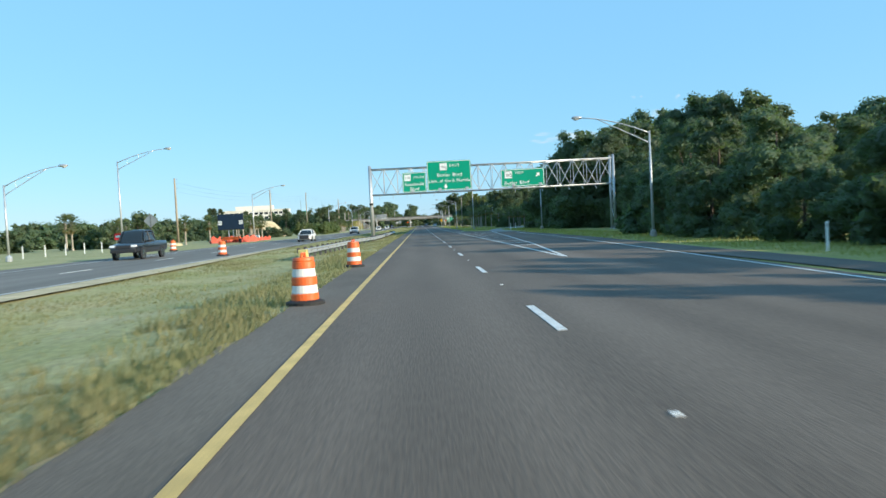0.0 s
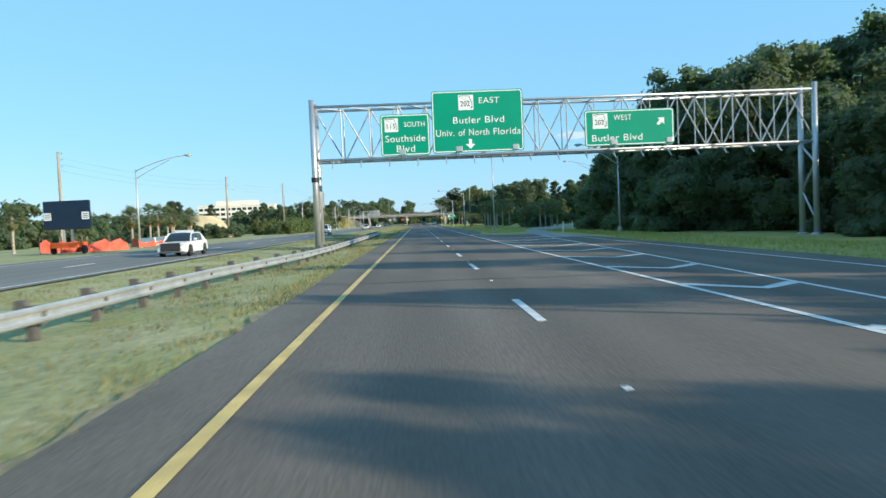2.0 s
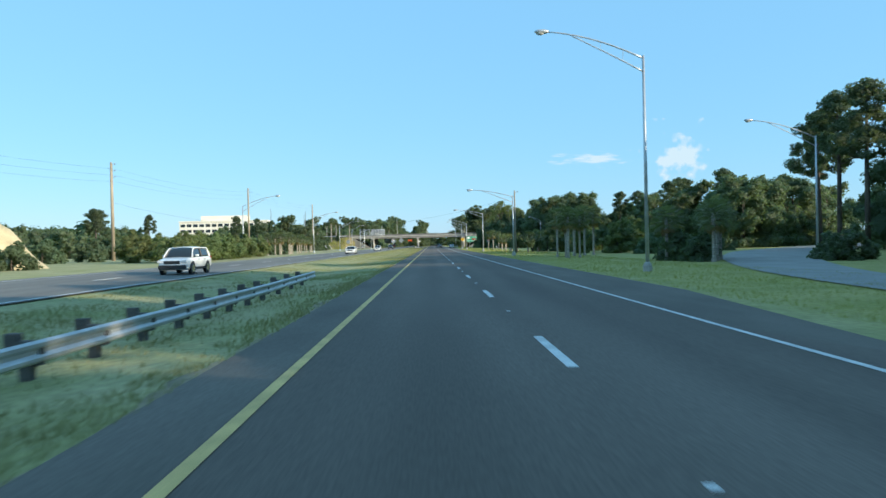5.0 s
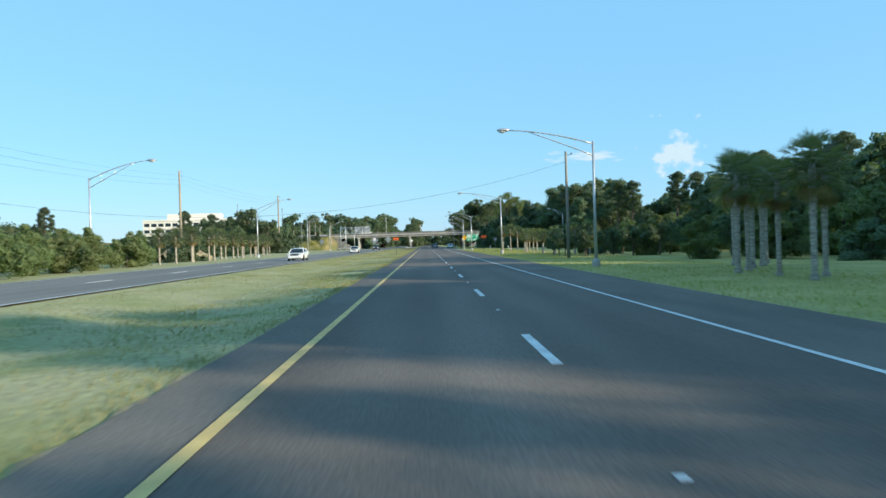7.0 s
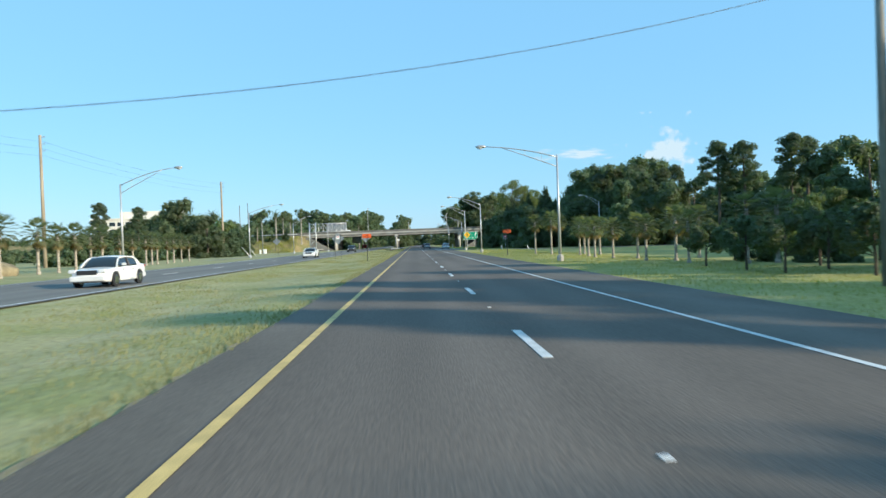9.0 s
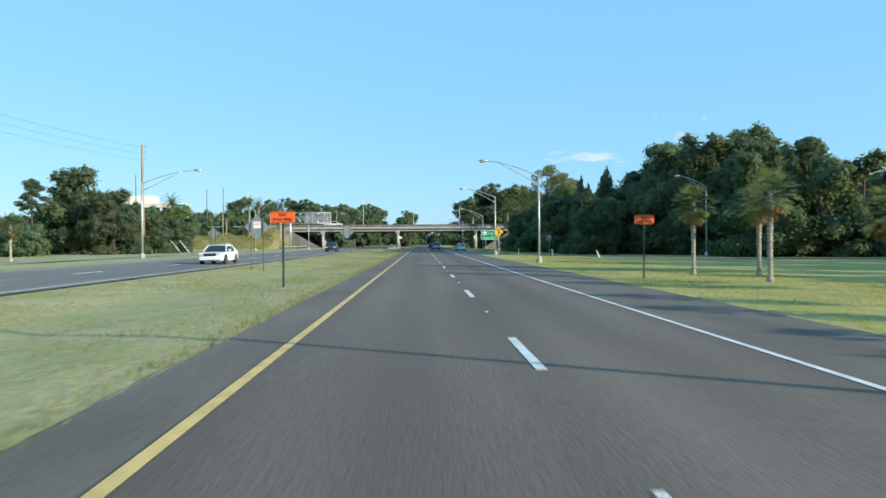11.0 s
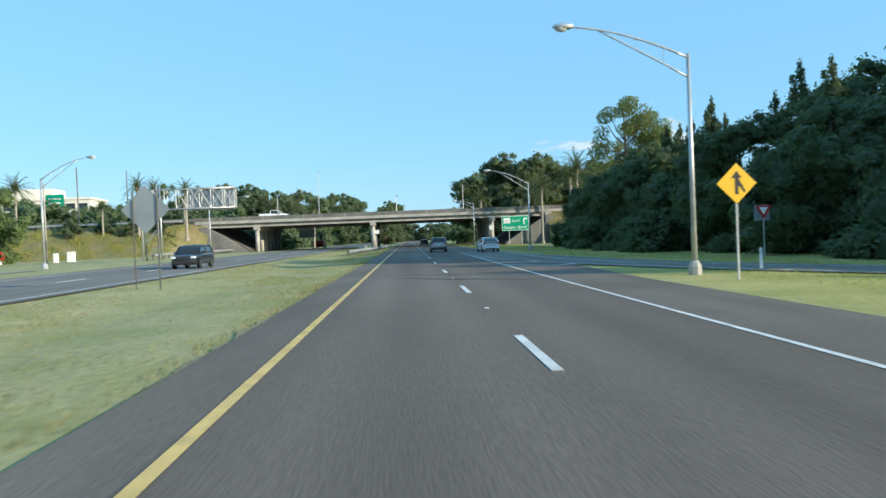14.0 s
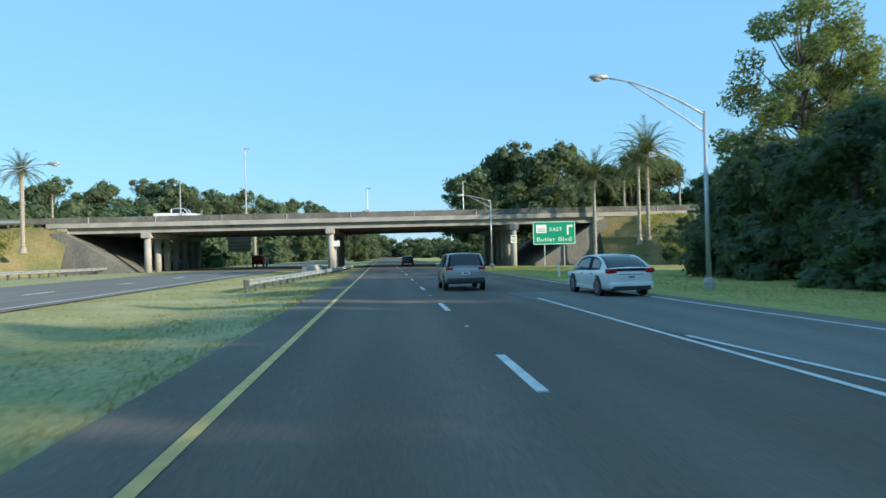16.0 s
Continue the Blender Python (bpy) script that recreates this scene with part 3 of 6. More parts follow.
words("lettering", "Butler Blvd", 0.42, 12.85, -0.012, 6.25, SIGNW, sg, width=3.3)
arrow(sg, 15.7, 7.4, 0.62, -45, 0)


# ---- lamp columns ----
def street_lamp(x, y, top, head_x, head_z, group, label="tall aluminium street lamp with a long truss arm", r=0.11, face=1):
    root = thing("street_lamp", pose(x, y, gz(x)), label, "street lamp", group)
    top -= gz(x)
    hz, hx = head_z - gz(x), head_x - x
    base = part("base", revolve([(0.26, -0.1), (0.26, 0.28), (0.2, 0.42), (r + 0.01, 0.5)], 8), CONC if face == 2 else GALV, root)
    part("pole", rod((0, 0, 0.0), (0, 0, top + 0.1), r, r * 0.62, seg=12), GALV, root, smooth=True)
    rise = hz - top
    high = lambda f: top - 0.05 + (rise + 0.05) * (1 - (1 - f) ** 1.75)
    low = lambda f: top - 0.8 + (high(0.72) - top + 0.77) * (f / 0.72) ** 0.96
    part("upper_arm", tube([(hx * f, 0, high(f)) for f in np.linspace(0, 0.95, 11)], np.linspace(0.048, 0.034, 11), 8), GALV, root, smooth=True)
    part("lower_arm", tube([(hx * f, 0, min(low(f), high(f) - 0.03)) for f in np.linspace(0, 0.72, 9)], np.linspace(0.04, 0.03, 9), 8), GALV, root, smooth=True)
    for f in (0.2, 0.42):
        part("arm_tie", rod((hx * f, 0, high(f)), (hx * f, 0, low(f)), 0.011, seg=6), GALV, root)
    s = 1 if hx > 0 else -1
    bm = bmesh.new()
    bmesh.ops.create_uvsphere(bm, u_segments=12, v_segments=7, radius=0.5)
    bmesh.ops.scale(bm, vec=(0.85, 0.36, 0.26), verts=bm.verts)
    head = part("lamp_head", bm, GALV, root, "grey cobra-head luminaire", smooth=True)
    head.location = (hx, 0, hz + 0.02)
    bm = bmesh.new()
    bmesh.ops.create_uvsphere(bm, u_segments=12, v_segments=6, radius=0.5)
    bmesh.ops.scale(bm, vec=(0.5, 0.3, 0.28), verts=bm.verts)
    lens = part("lens", bm, LENS, head, "clear bowl lens", smooth=True)
    lens.location = (s * 0.08, 0, -0.06)
    return root


RIGHT = "lamps along the right side"
for x, y, top, hx, hz in ((17.3, 59.5, 7.6, 11.9, 8.9), (20.6, 126.4, 7.4, 16.6, 8.75), (12.0, 165.5, 11.7, 6.4, 13.2), (11.0, 220, 7.75, 5.3, 8.7), (11.25, 277.6, 7.95, 5.4, 8.85), (10.55, 333.9, 7.4, 5.75, 8.7),
                          (10.9, 373, 8.1, 6.2, 9.3), (13.7, 424.6, 7.3, 9.15, 8.85), (12.4, 476, 7.6, 8.9, 8.3)):
    street_lamp(x, y, top, hx, hz, RIGHT, face=2)
for x, y, top, hx, hz in ((34.6, 189, 10.4, 28.6, 12.0), (37, 362.4, 8.6, 33.3, 10.0)):
    street_lamp(x, y, top, hx, hz, "lamps along the ramp")
LEFT = "lamps along the oncoming lanes"
for x, y, top, hx, hz in ((-35.4, 68.5, 6.7, -30.3, 8.2), (-32, 83.5, 9.9, -26.6, 11.1), (-28.3, 127.5, 8.05, -23.0, 9.4), (-29.8, 239, 8.35, -24.2, 9.9), (-27.2, 290.6, 8.15, -21.8, 9.6), (-28.4, 346.4, 7.95, -22.7, 9.3),
                          (-31.7, 410, 8.1, -27.3, 9.9), (-27.0, 445, 7.6, -21.9, 8.35)):
    street_lamp(x, y, top, hx, hz, LEFT)


# ---- utility poles and wire ----
def utility_pole(x, y, top, arms, label, lean=0.0, r=0.27, material=WOOD):
    root = thing("utility_pole", pose(x, y, gz(x) - 0.05, 0, lean, 0), label, "utility pole", "utility poles")
    part("pole", rod((0, 0, 0), (0, 0, top), r, r * 0.65, seg=12), material, root, smooth=True)
    for k in range(arms):
        z = top - 0.3 - k * 0.95
        part("insulator_arm", tube([(0, 0, z - 0.08), (0.55, 0, z + 0.02)], [0.035, 0.03], 6), GALV, root)
        part("insulator", revolve([(0.03, 0), (0.09, 0.03), (0.05, 0.08), (0.09, 0.12), (0.04, 0.2)], 8), SIGN_BACK, root).location = (0.55, 0, z)
    return root


for x, y, top, arms in ((-52.5, 161, 14, 3), (-47, 231.5, 14.6, 3), (-50, 321, 18, 3), (-43.1, 384.3, 17, 3), (-76.4, 465, 20.3, 0), (-65, 490, 18.2, 0), (-72, 533, 22, 0)):
    utility_pole(x, y, top, arms, "weathered wooden utility pole with side insulators" if arms else "slim grey pole far behind the bank", r=0.27 if y < 400 else 0.17, material=WOOD if arms else CONC_DARK)
utility_pole(-46, 439, 10.4, 0, "thin pale service pole at the foot of the bank", r=0.12, material=CONC)
utility_pole(14.2, 244.3, 10.5, 1, "plain grey wooden utility pole in the grass verge", r=0.175, material=WOOD_GREY)


def wire(name, a, b, sag, label):
    a, b = Vector(a), Vector(b)
    pts = []
    for k in range(41):
        t = k / 40
        p = a.lerp(b, t)
        p.z -= sag * 4 * t * (1 - t)
        pts.append(p)
    return tagged(finish(name, tube(pts, [0.01] * 41, 5), BLACK, label=""), label, "cable")


wire("overhead_wire", (14.2, 244.3, 9.3), (-47, 231.8, 8.9), 4.55, "single dark overhead wire crossing above the road")
for k, dz in enumerate((0.4, 1.35, 2.3)):
    wire("overhead_wire", (-52, 161, 13.7 - dz), (-46.5, 231.5, 14.3 - dz), 1.0, "dark overhead power line between wooden poles")
    wire("overhead_wire", (-46.5, 231.5, 14.3 - dz), (-49.5, 321, 17.7 - dz), 1.0, "dark overhead power line between wooden poles")
    wire("overhead_wire", (-49.5, 321, 17.7 - dz), (-41.7, 380, 16.7 - dz), 0.8, "dark overhead power line between wooden poles")


# ---- guard rails ----
def guard_rail(pts, label, post_h=0.72, post=RAIL_POST, spacing=1.9, rear=False, side=1, drop=0.0):
    P = [Vector((x, y, gz(x) - drop)) for x, y in pts]
    root = thing("guard_rail", pose(P[0].x, P[0].y, P[0].z), label, "guard rail")
    inv = root.matrix_world.inverted()
    prof = [(0.0, 0.0), (0.045, 0.035), (0.045, 0.08), (0.0, 0.13), (0.0, 0.18), (0.045, 0.23), (0.045, 0.275), (0.0, 0.31)]
    d = 0.0
    line = []
    for a, b in zip(P, P[1:]):
        n = max(1, int((b - a).length / 3.81))
        line += [a.lerp(b, k / n) for k in range(n)]
    line.append(P[-1])
    for a, b in zip(line, line[1:]):
        t = (b - a).normalized()
        nrm = Vector((t.y, -t.x, 0)) * side
        bm = bmesh.new()
        rows = [[bm.verts.new(inv @ (p + nrm * (0.12 + o) + Vector((0, 0, post_h - 0.3 + h)))) for o, h in prof] for p in (a, b + t * 0.03)]
        back = [[bm.verts.new(v.co - nrm * 0.008) for v in r] for r in rows]
        for r in (rows, back):
            for k in range(len(prof) - 1):
                bm.faces.new((r[0][k], r[1][k], r[1][k + 1], r[0][k + 1]))
        part("rail_beam", bm, GALV, root)
    mesh = {}
    for nm, m_, bx in (("post", post, (-0.16, 0.0, -0.08, 0.08, -0.3, post_h)), ("spacer_block", post, (0.0, 0.14, -0.07, 0.07, post_h - 0.34, post_h - 0.02)), ("rear_block", post, (-0.36, -0.16, -0.075, 0.075, post_h - 0.2, post_h + 0.1 if rear else post_h)))[:3 if rear else 2]:
        b_ = box(*bx, bevel=0.012)
        me = bpy.data.meshes.new(nm)
        b_.to_mesh(me)
        b_.free()
        me.materials.append(m_)
        mesh[nm] = me
    for a, b in zip(line, line[1:]):
        t = (b - a).normalized()
        ang = math.degrees(math.atan2(t.y, t.x)) - 90
        for f in (0.0, 0.5):
            p = inv @ a.lerp(b, f)
            for nm in mesh:
                ob = new(nm, mesh[nm])
                ob.parent = root
                ob.matrix_local = pose(p.x, p.y, p.z, 0, 0, ang if side > 0 else ang + 180)
    return root


guard_rail([(-7.4, 50.5), (-6.9, 63), (-6.6, 77), (-5.6, 88), (-5.35, 97), (-5.35, 115), (-5.5, 150), (-5.8, 161)], "galvanised W-beam guard rail on wooden posts in the median", rear=True, drop=0.32)
RAIL_END = thing("rail_end_terminal", pose(-7.45, 50.1, gz(-7.4) - 0.38, 0, 0, -4), "yellow striped end terminal of the median guard rail", "guard rail")
part("nose", box(-0.12, 0.4, -0.3, 0.25, 0.28, 0.78, bevel=0.05), CREAM, RAIL_END, "faded yellow rounded nose plate")
part("backing", box(-0.06, 0.32, 0.25, 0.7, 0.36, 0.7, bevel=0.03), GALV, RAIL_END)
part("post", box(0.0, 0.16, 0.1, 0.26, -0.3, 0.4), RAIL_POST, RAIL_END)
guard_rail([(-7.3, 434), (-6.4, 447), (-5.6, 458), (-4.6, 476), (-4.2, 490)], "galvanised guard rail leading to the bridge pier", drop=0.28)
guard_rail([(-33, 440), (-33.5, 458), (-33.8, 478), (-34, 492)], "galvanised guard rail beside the oncoming lanes at the abutment", side=1)
bm = bmesh.new()
for x, y in ((0, 0),):
    box(-0.3, 0.3, -9, 9, -0.1, 0.3, bm)
    box(-0.15, 0.15, -9, 9, 0.3, 0.62, bm)
br = finish("concrete_barrier", bm, CONC)
br.matrix_world = pose(-7.9, 475, gz(-8))
tagged(br, "low pale concrete traffic barrier in front of the bridge pier", "barrier")


# ---- overpass ----
BY = 486.0


def overpass():
    root = thing("road_bridge", pose(0, BY, 0), "low concrete and steel girder road bridge over the carriageways", "bridge")
    x0, x1 = -40, 40
    part("deck_slab", box(x0, x1, -0.4, 27, 6.25, 6.55), CONC, root)
    part("fascia", box(x0 - 1, x1, -0.62, -0.4, 5.95, 6.5), CONC, root, "pale weathered concrete edge beam")
    part("parapet", box(x0 - 12, x1 + 14, -0.58, -0.32, 6.5, 7.22, bevel=0.03), CONC_DARK, root, "dark weathered concrete parapet")
    part("parapet", box(x0 - 12, x1 + 14, 26.7, 27.0, 6.5, 7.22, bevel=0.03), CONC_DARK, root, "dark weathered concrete parapet")
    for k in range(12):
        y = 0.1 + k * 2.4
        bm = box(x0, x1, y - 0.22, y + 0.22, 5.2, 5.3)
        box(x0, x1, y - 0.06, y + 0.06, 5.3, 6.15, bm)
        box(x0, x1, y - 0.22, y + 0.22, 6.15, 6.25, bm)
        # outer girder in the pale concrete, those under the deck in the darker one
        part("girder", bm, CONC if k == 0 else CONC_DARK, root, "pale outer girder" if k == 0 else "")
    for x in (-29.3, -6.7, 16.9):
        cap = part("pier_cap", box(x - 0.55, x + 0.55, -0.5, 26.9, 4.55, 5.2, bevel=0.05), CONC, root)
        for y in (0.3, 4.2, 8.2, 12.2, 16.2, 20.2, 24.2):
            part("column", rod((x, y, -0.3), (x, y, 4.6), 0.42, seg=18), CONC, root, smooth=True)
    for s, x in ((-1, -38.6), (1, 27.6)):
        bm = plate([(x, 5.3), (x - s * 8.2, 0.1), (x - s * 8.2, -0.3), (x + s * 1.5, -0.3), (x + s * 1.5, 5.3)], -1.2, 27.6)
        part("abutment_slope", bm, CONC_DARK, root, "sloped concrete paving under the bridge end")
        part("abutment_wall", box(min(x, x + s * 1.2), max(x, x + s * 1.2), -0.5, 27.1, 5.0, 6.5), CONC, root)
    for k in range(10):
        part("deck_joint_post", box(-36 + k * 8 - 0.06, -36 + k * 8 + 0.06, -0.64, -0.56, 6.5, 7.22), CONC, root)
    return root


overpass()


def embankment(name, sgn, x_in, label):
    """The grassed approach bank of the bridge."""
    bm = bmesh.new()
    rows = []
    for i in range(29):
        u = i / 28
        x = x_in + sgn * u * 150
        top = 6.35 + 0.4 * math.sin(u * 1.5)
        row = []
        for y, h in ((-13.5, -0.02), (-11, 0.18), (-6.5, 0.52), (-2.6, 0.86), (-0.8, 1.0), (27.5, 1.0), (30, 0.85), (42, 0.0)):
            if u < 0.06:
                y = y * (0.25 + 0.75 * u / 0.06) if y < 0 else y
            row.append(bm.verts.new((x, BY + y - (0.35 if y < -3 else 0) * noise.noise((x * 0.2, y, 3)), -0.25 + top * h + 0.12 * noise.noise((x * 0.3, y * 0.3, 7)) * (1 if 0 < h < 1 else 0))))
        rows.append(row)
    for a, b in zip(rows, rows[1:]):
        for k in range(7):
            bm.faces.new((a[k], a[k + 1], b[k + 1], b[k]))
    bmesh.ops.recalc_face_normals(bm, faces=bm.faces)
    bm.faces.ensure_lookup_table()
    return tagged(finish(name, bm, BANK), label, "embankment", kind="structure")


embankment("embankment_west", -1, -38.5, "grassy bridge approach bank")
embankment("embankment_east", 1, 28, "dry grassy bridge approach bank")
# thin lamp columns standing on the bridge
for x, z in ((-17.0, 15.4), (-25, 11.2), (-1.9, 10.2), (13.5, 13.6)):
    root = thing("bridge_lamp", pose(x, BY - 0.45 if x < 5 else BY + 26.6, 7.2), "slim grey lamp column standing on the bridge parapet", "street lamp", "lamps on the bridge")
    part("pole", rod((0, 0, 0), (0, 0, z - 7.2), 0.09, 0.06, seg=8), GALV, root)
    part("lamp_head", box(-0.1, 0.55, -0.1, 0.1, z - 7.25, z - 7.12, bevel=0.03), GALV, root)
    part("base_plate", box(-0.22, 0.22, -0.2, 0.2, 0, 0.25, bevel=0.03), CONC, root)


def back_gantry():
    root = thing("sign_gantry", pose(0.6, 430, -0.35), "aluminium truss gantry over the oncoming road, showing sign backs", "gantry")
    for x in (-31.0, -29.2):
        for y in (-0.5, 0.5):
            part("post", rod((x, y, 0), (x, y, 9.2), 0.11, 0.1, seg=10), ALU, root, smooth=True)
    for z in (0.8, 2.6, 4.4):
        for y in (-0.5, 0.5):
            part("brace", rod((-31.0, y, z), (-29.2, y, z + 1.7), 0.05, seg=6), ALU, root)
    truss(root, -31.0, -20.4, -0.5, 0.5, 6.5, 8.8, 8, chord=0.07, web=0.035)
    part("sign_back", box(-26.2, -20.5, 0.62, 0.7, 6.3, 9.0), SIGN_BACK, root, "grey back of the sign panel")
    for x in (-25.5, -23.4, -21.2):
        part("sign_bracket", box(x - 0.05, x + 0.05, 0.5, 0.62, 6.4, 8.9), GALV, root)
    return root


back_gantry()


# ---- roadside signs ----
def sign_post(name, x, y, label, group="", height=2.6, posts=(0.0,), material=GALV, r=0.03, sunk=0.5, rise=0.0):
    root = thing(name, pose(x, y, gz(x) - 0.05 + rise), label, "road sign", group)
    for px in posts:
        part("post", box(px - r, px + r, -r, r, -sunk, height, bevel=0.006), material, root)
    return root


def guide_sign():
    root = sign_post("guide_sign", 20.5, 479, "green guide sign on two posts, 202 East Butler Blvd", height=2.5, posts=(-1.2, 1.2), r=0.06, sunk=0.7, rise=0.2)
    guide_panel(root, -2.6, 2.6, 2.45, 5.25, -0.12)
    s = part("route_marker", plate([(-2.2, 3.85), (-0.95, 3.85), (-0.95, 4.85), (-2.2, 4.85)], -0.14, -0.122), SIGNW, root, "white route marker")
    words("number", "202", 0.42, -1.58, -0.146, 4.0, BLACK, s, width=0.95)
    words("lettering", "EAST", 0.45, 0.2, -0.13, 4.05, SIGNW, root, width=1.5)
    words("lettering", "Butler Blvd", 0.5, -0.05, -0.13, 2.85, SIGNW, root, width=4.3)
    part("arrow_stem", plate([(1.55, 3.6), (1.75, 3.6), (1.75, 4.55), (2.05, 4.55), (2.05, 4.4), (2.3, 4.65), (2.05, 4.9), (2.05, 4.75), (1.55, 4.75)], -0.14, -0.122), SIGNW, root, "white right-turn arrow")


guide_sign()


def diamond(x, y, z, s, face, label, back=False, symbol=False, posts=(0.0,)):
    root = sign_post("warning_sign", x, y, label, height=z + s * 0.55, posts=posts, material=RAIL_POST if back else GALV, r=0.024 if back else 0.03)
    h = s * 0.707
    yy = 0.045 if back else -0.05
    p = part("panel", plate([(0, z - h), (h, z), (0, z + h), (-h, z)], yy - 0.006, yy + 0.006), face, root)
    if symbol:
        q = h * 0.9
        part("merge_symbol", plate([(-0.06, z - q * 0.6), (0.06, z - q * 0.6), (0.06, z - 0.05), (0.24, z - q * 0.5), (0.3, z - q * 0.42), (0.07, z + 0.16), (0.07, z + q * 0.3), (0.18, z + q * 0.3), (0, z + q * 0.68), (-0.18, z + q * 0.3), (-0.06, z + q * 0.3)], yy - 0.012, yy - 0.007), BLACK, p, "black merge arrow")
    return root


diamond(11.0, 369.7, 3.2, 0.95, SIGNY, "yellow diamond merge warning sign with a black arrow on a post", symbol=True)
diamond(-29.0, 373.2, 2.95, 1.1, SIGN_BACK, "bare grey back of a diamond warning sign on two posts", back=True, posts=(-0.3, 0.3))
diamond(-10.5, 376, 3.2, 1.38, SIGN_BACK, "bare grey back of a diamond warning sign in the median", back=True, posts=(-0.48, 0.48))
back = diamond(-10.22, 318.5, 2.66, 1.15, SIGN_BACK, "grey back of a large diamond sign on two dark posts", back=True, posts=(-0.39, 0.39))
tag = part("sticker", plate(round_rect(-0.23, 0.23, 2.6, 3.02, 0.03), 0.033, 0.037), SIGNW, back, "white sticker with red bars")
for z in (2.82, 2.92):
    part("red_bar", box(-0.17, 0.17, 0.029, 0.0325, z - 0.02, z + 0.02), SIGNR, tag)
yr = sign_post("yield_sign", 21.35, 387.9, "red and white triangular yield sign on a post", height=3.0)
part("panel", plate([(0, 2.25), (0.48, 3.05), (-0.48, 3.05)], -0.05, -0.035), SIGNR, yr)
part("square_backing", plate([(-0.55, 2.15), (0.4, 2.15), (0.4, 3.1), (-0.55, 3.1)], 0.036, 0.05), SIGN_BACK, yr, "bare grey back of a square sign")
part("inner_triangle", plate([(0, 2.5), (0.28, 2.95), (-0.28, 2.95)], -0.056, -0.051), SIGNW, yr, "white inner triangle")
sp = sign_post("speed_limit_sign", 16.6, 484.5, "small white speed limit sign by the bridge pier", height=4.0)
part("panel", plate([(-0.38, 3.0), (0.38, 3.0), (0.38, 3.95), (-0.38, 3.95)], -0.05, -0.035), SIGNW, sp)
words("number", "45", 0.4, 0, -0.06, 3.15, BLACK, sp, width=0.5)
part("word_bar", plate([(-0.28, 3.72), (0.28, 3.72), (0.28, 3.84), (-0.28, 3.84)], -0.058, -0.052), BLACK, sp)
ws = sign_post("warning_sign", -5.9, 484.8, "small white plate sign on the median pier", height=3.6)
part("panel", plate([(-0.35, 2.9), (0.45, 2.9), (0.45, 3.6), (-0.35, 3.6)], -0.05, -0.035), SIGNW, ws)


def work_sign(x, y, z0, w, h, label):
    root = sign_post("roadwork_sign", x, y, label, "roadwork signs", height=z0 + h, material=PLASTIC, r=0.035)
    p = part("panel", plate(round_rect(-w / 2, w / 2, z0, z0 + h, 0.04), -0.06, -0.045), SIGNO, root)
    words("lettering", "END", h * 0.26, 0, -0.066, z0 + h * 0.58, BLACK, p, width=w * 0.3)
    words("lettering", "ROAD WORK", h * 0.26, 0, -0.066, z0 + h * 0.18, BLACK, p, width=w * 0.78)
    for za in (z0 + 0.02, z0 + h - 0.035):
        part("border", box(-w / 2 + 0.03, w / 2 - 0.03, -0.066, -0.0605, za, za + 0.015), BLACK, p, "thin black border line")
    return root


work_sign(-5.15, 301, 2.45, 0.95, 0.46, "orange roadwork plaque on a thin dark post in the median")
work_sign(11.0, 306.6, 2.62, 0.95, 0.46, "orange roadwork plaque on a thin dark post in the verge")


def delineator(x, y, h=1.1, group="white delineator posts", lean=0.0):
    root = thing("delineator_post", pose(x, y, gz(x) - 0.1, 0, lean, 0), "slim white flexible marker post leaning in the grass" if lean else "slim white flexible marker post in the grass", "marker post", group)
    part("post", box(-0.06, 0.06, -0.015, 0.015, 0, h + 0.1, bevel=0.006), SIGNW, root)
    part("reflector", box(-0.04, 0.04, -0.02, -0.0155, h - 0.14, h + 0.02), LENS, root)


for x, y in ((15.2, 33.4), (16.1, 133), (18.5, 144), (22.5, 157), (11.9, 443)):
    delineator(x, y)
for x, y, lean in ((14.5, 375, 0), (17.8, 366, -8), (21.9, 357.4, -25)):
    delineator(x, y, 0.85, lean=lean)


# ---- traffic barrels ----
def barrel(x, y, label):
    root = thing("traffic_barrel", pose(x, y, gz(x), 0, 0, random.uniform(0, 90)), label, "traffic barrel", "barrels along the shoulder")
    zs = [(0.0, 0.30), (0.24, 0.295), (0.42, 0.275), (0.60, 0.27), (0.78, 0.25), (0.94, 0.24), (1.02, 0.225)]
    for k, (a, b) in enumerate(zip(zs, zs[1:])):
        m_ = BARREL_W if k in (1, 3) else BARREL
        inset = 0.008 if k in (1, 3) else 0.0
        part("white_band" if k in (1, 3) else "orange_band", revolve([(a[1] - inset - 0.012, a[0]), (a[1] - inset, a[0] + 0.015), (b[1] - inset + 0.002, b[0] - 0.015), (b[1] - inset - 0.012, b[0])], 24), m_, root, smooth=False)
    part("handle", tube([(-0.1, 0, 1.0), (-0.08, 0, 1.1), (0.08, 0, 1.1), (0.1, 0, 1.0)], [0.03] * 4, 8), BARREL, root)
    part("rubber_base", revolve([(0.42, -0.01), (0.42, 0.06), (0.31, 0.1)], 20), RUBBER, root, "black rubber ballast ring")
    return root


barrel(-2.75, 22.7, "orange and white striped traffic barrel on the shoulder")
barrel(-2.95, 36.3, "orange and white striped traffic barrel on the grass edge")
barrel(-14.2, 57.4, "orange and white striped traffic barrel beside the oncoming lanes")
barrel(-24.8, 78, "orange and white striped traffic barrel by the oncoming lanes")


# ---- roadworks on the far side ----
NAVY = mat("board_navy", (0.01, 0.022, 0.05), 0.35, dark=0.8, big=2)


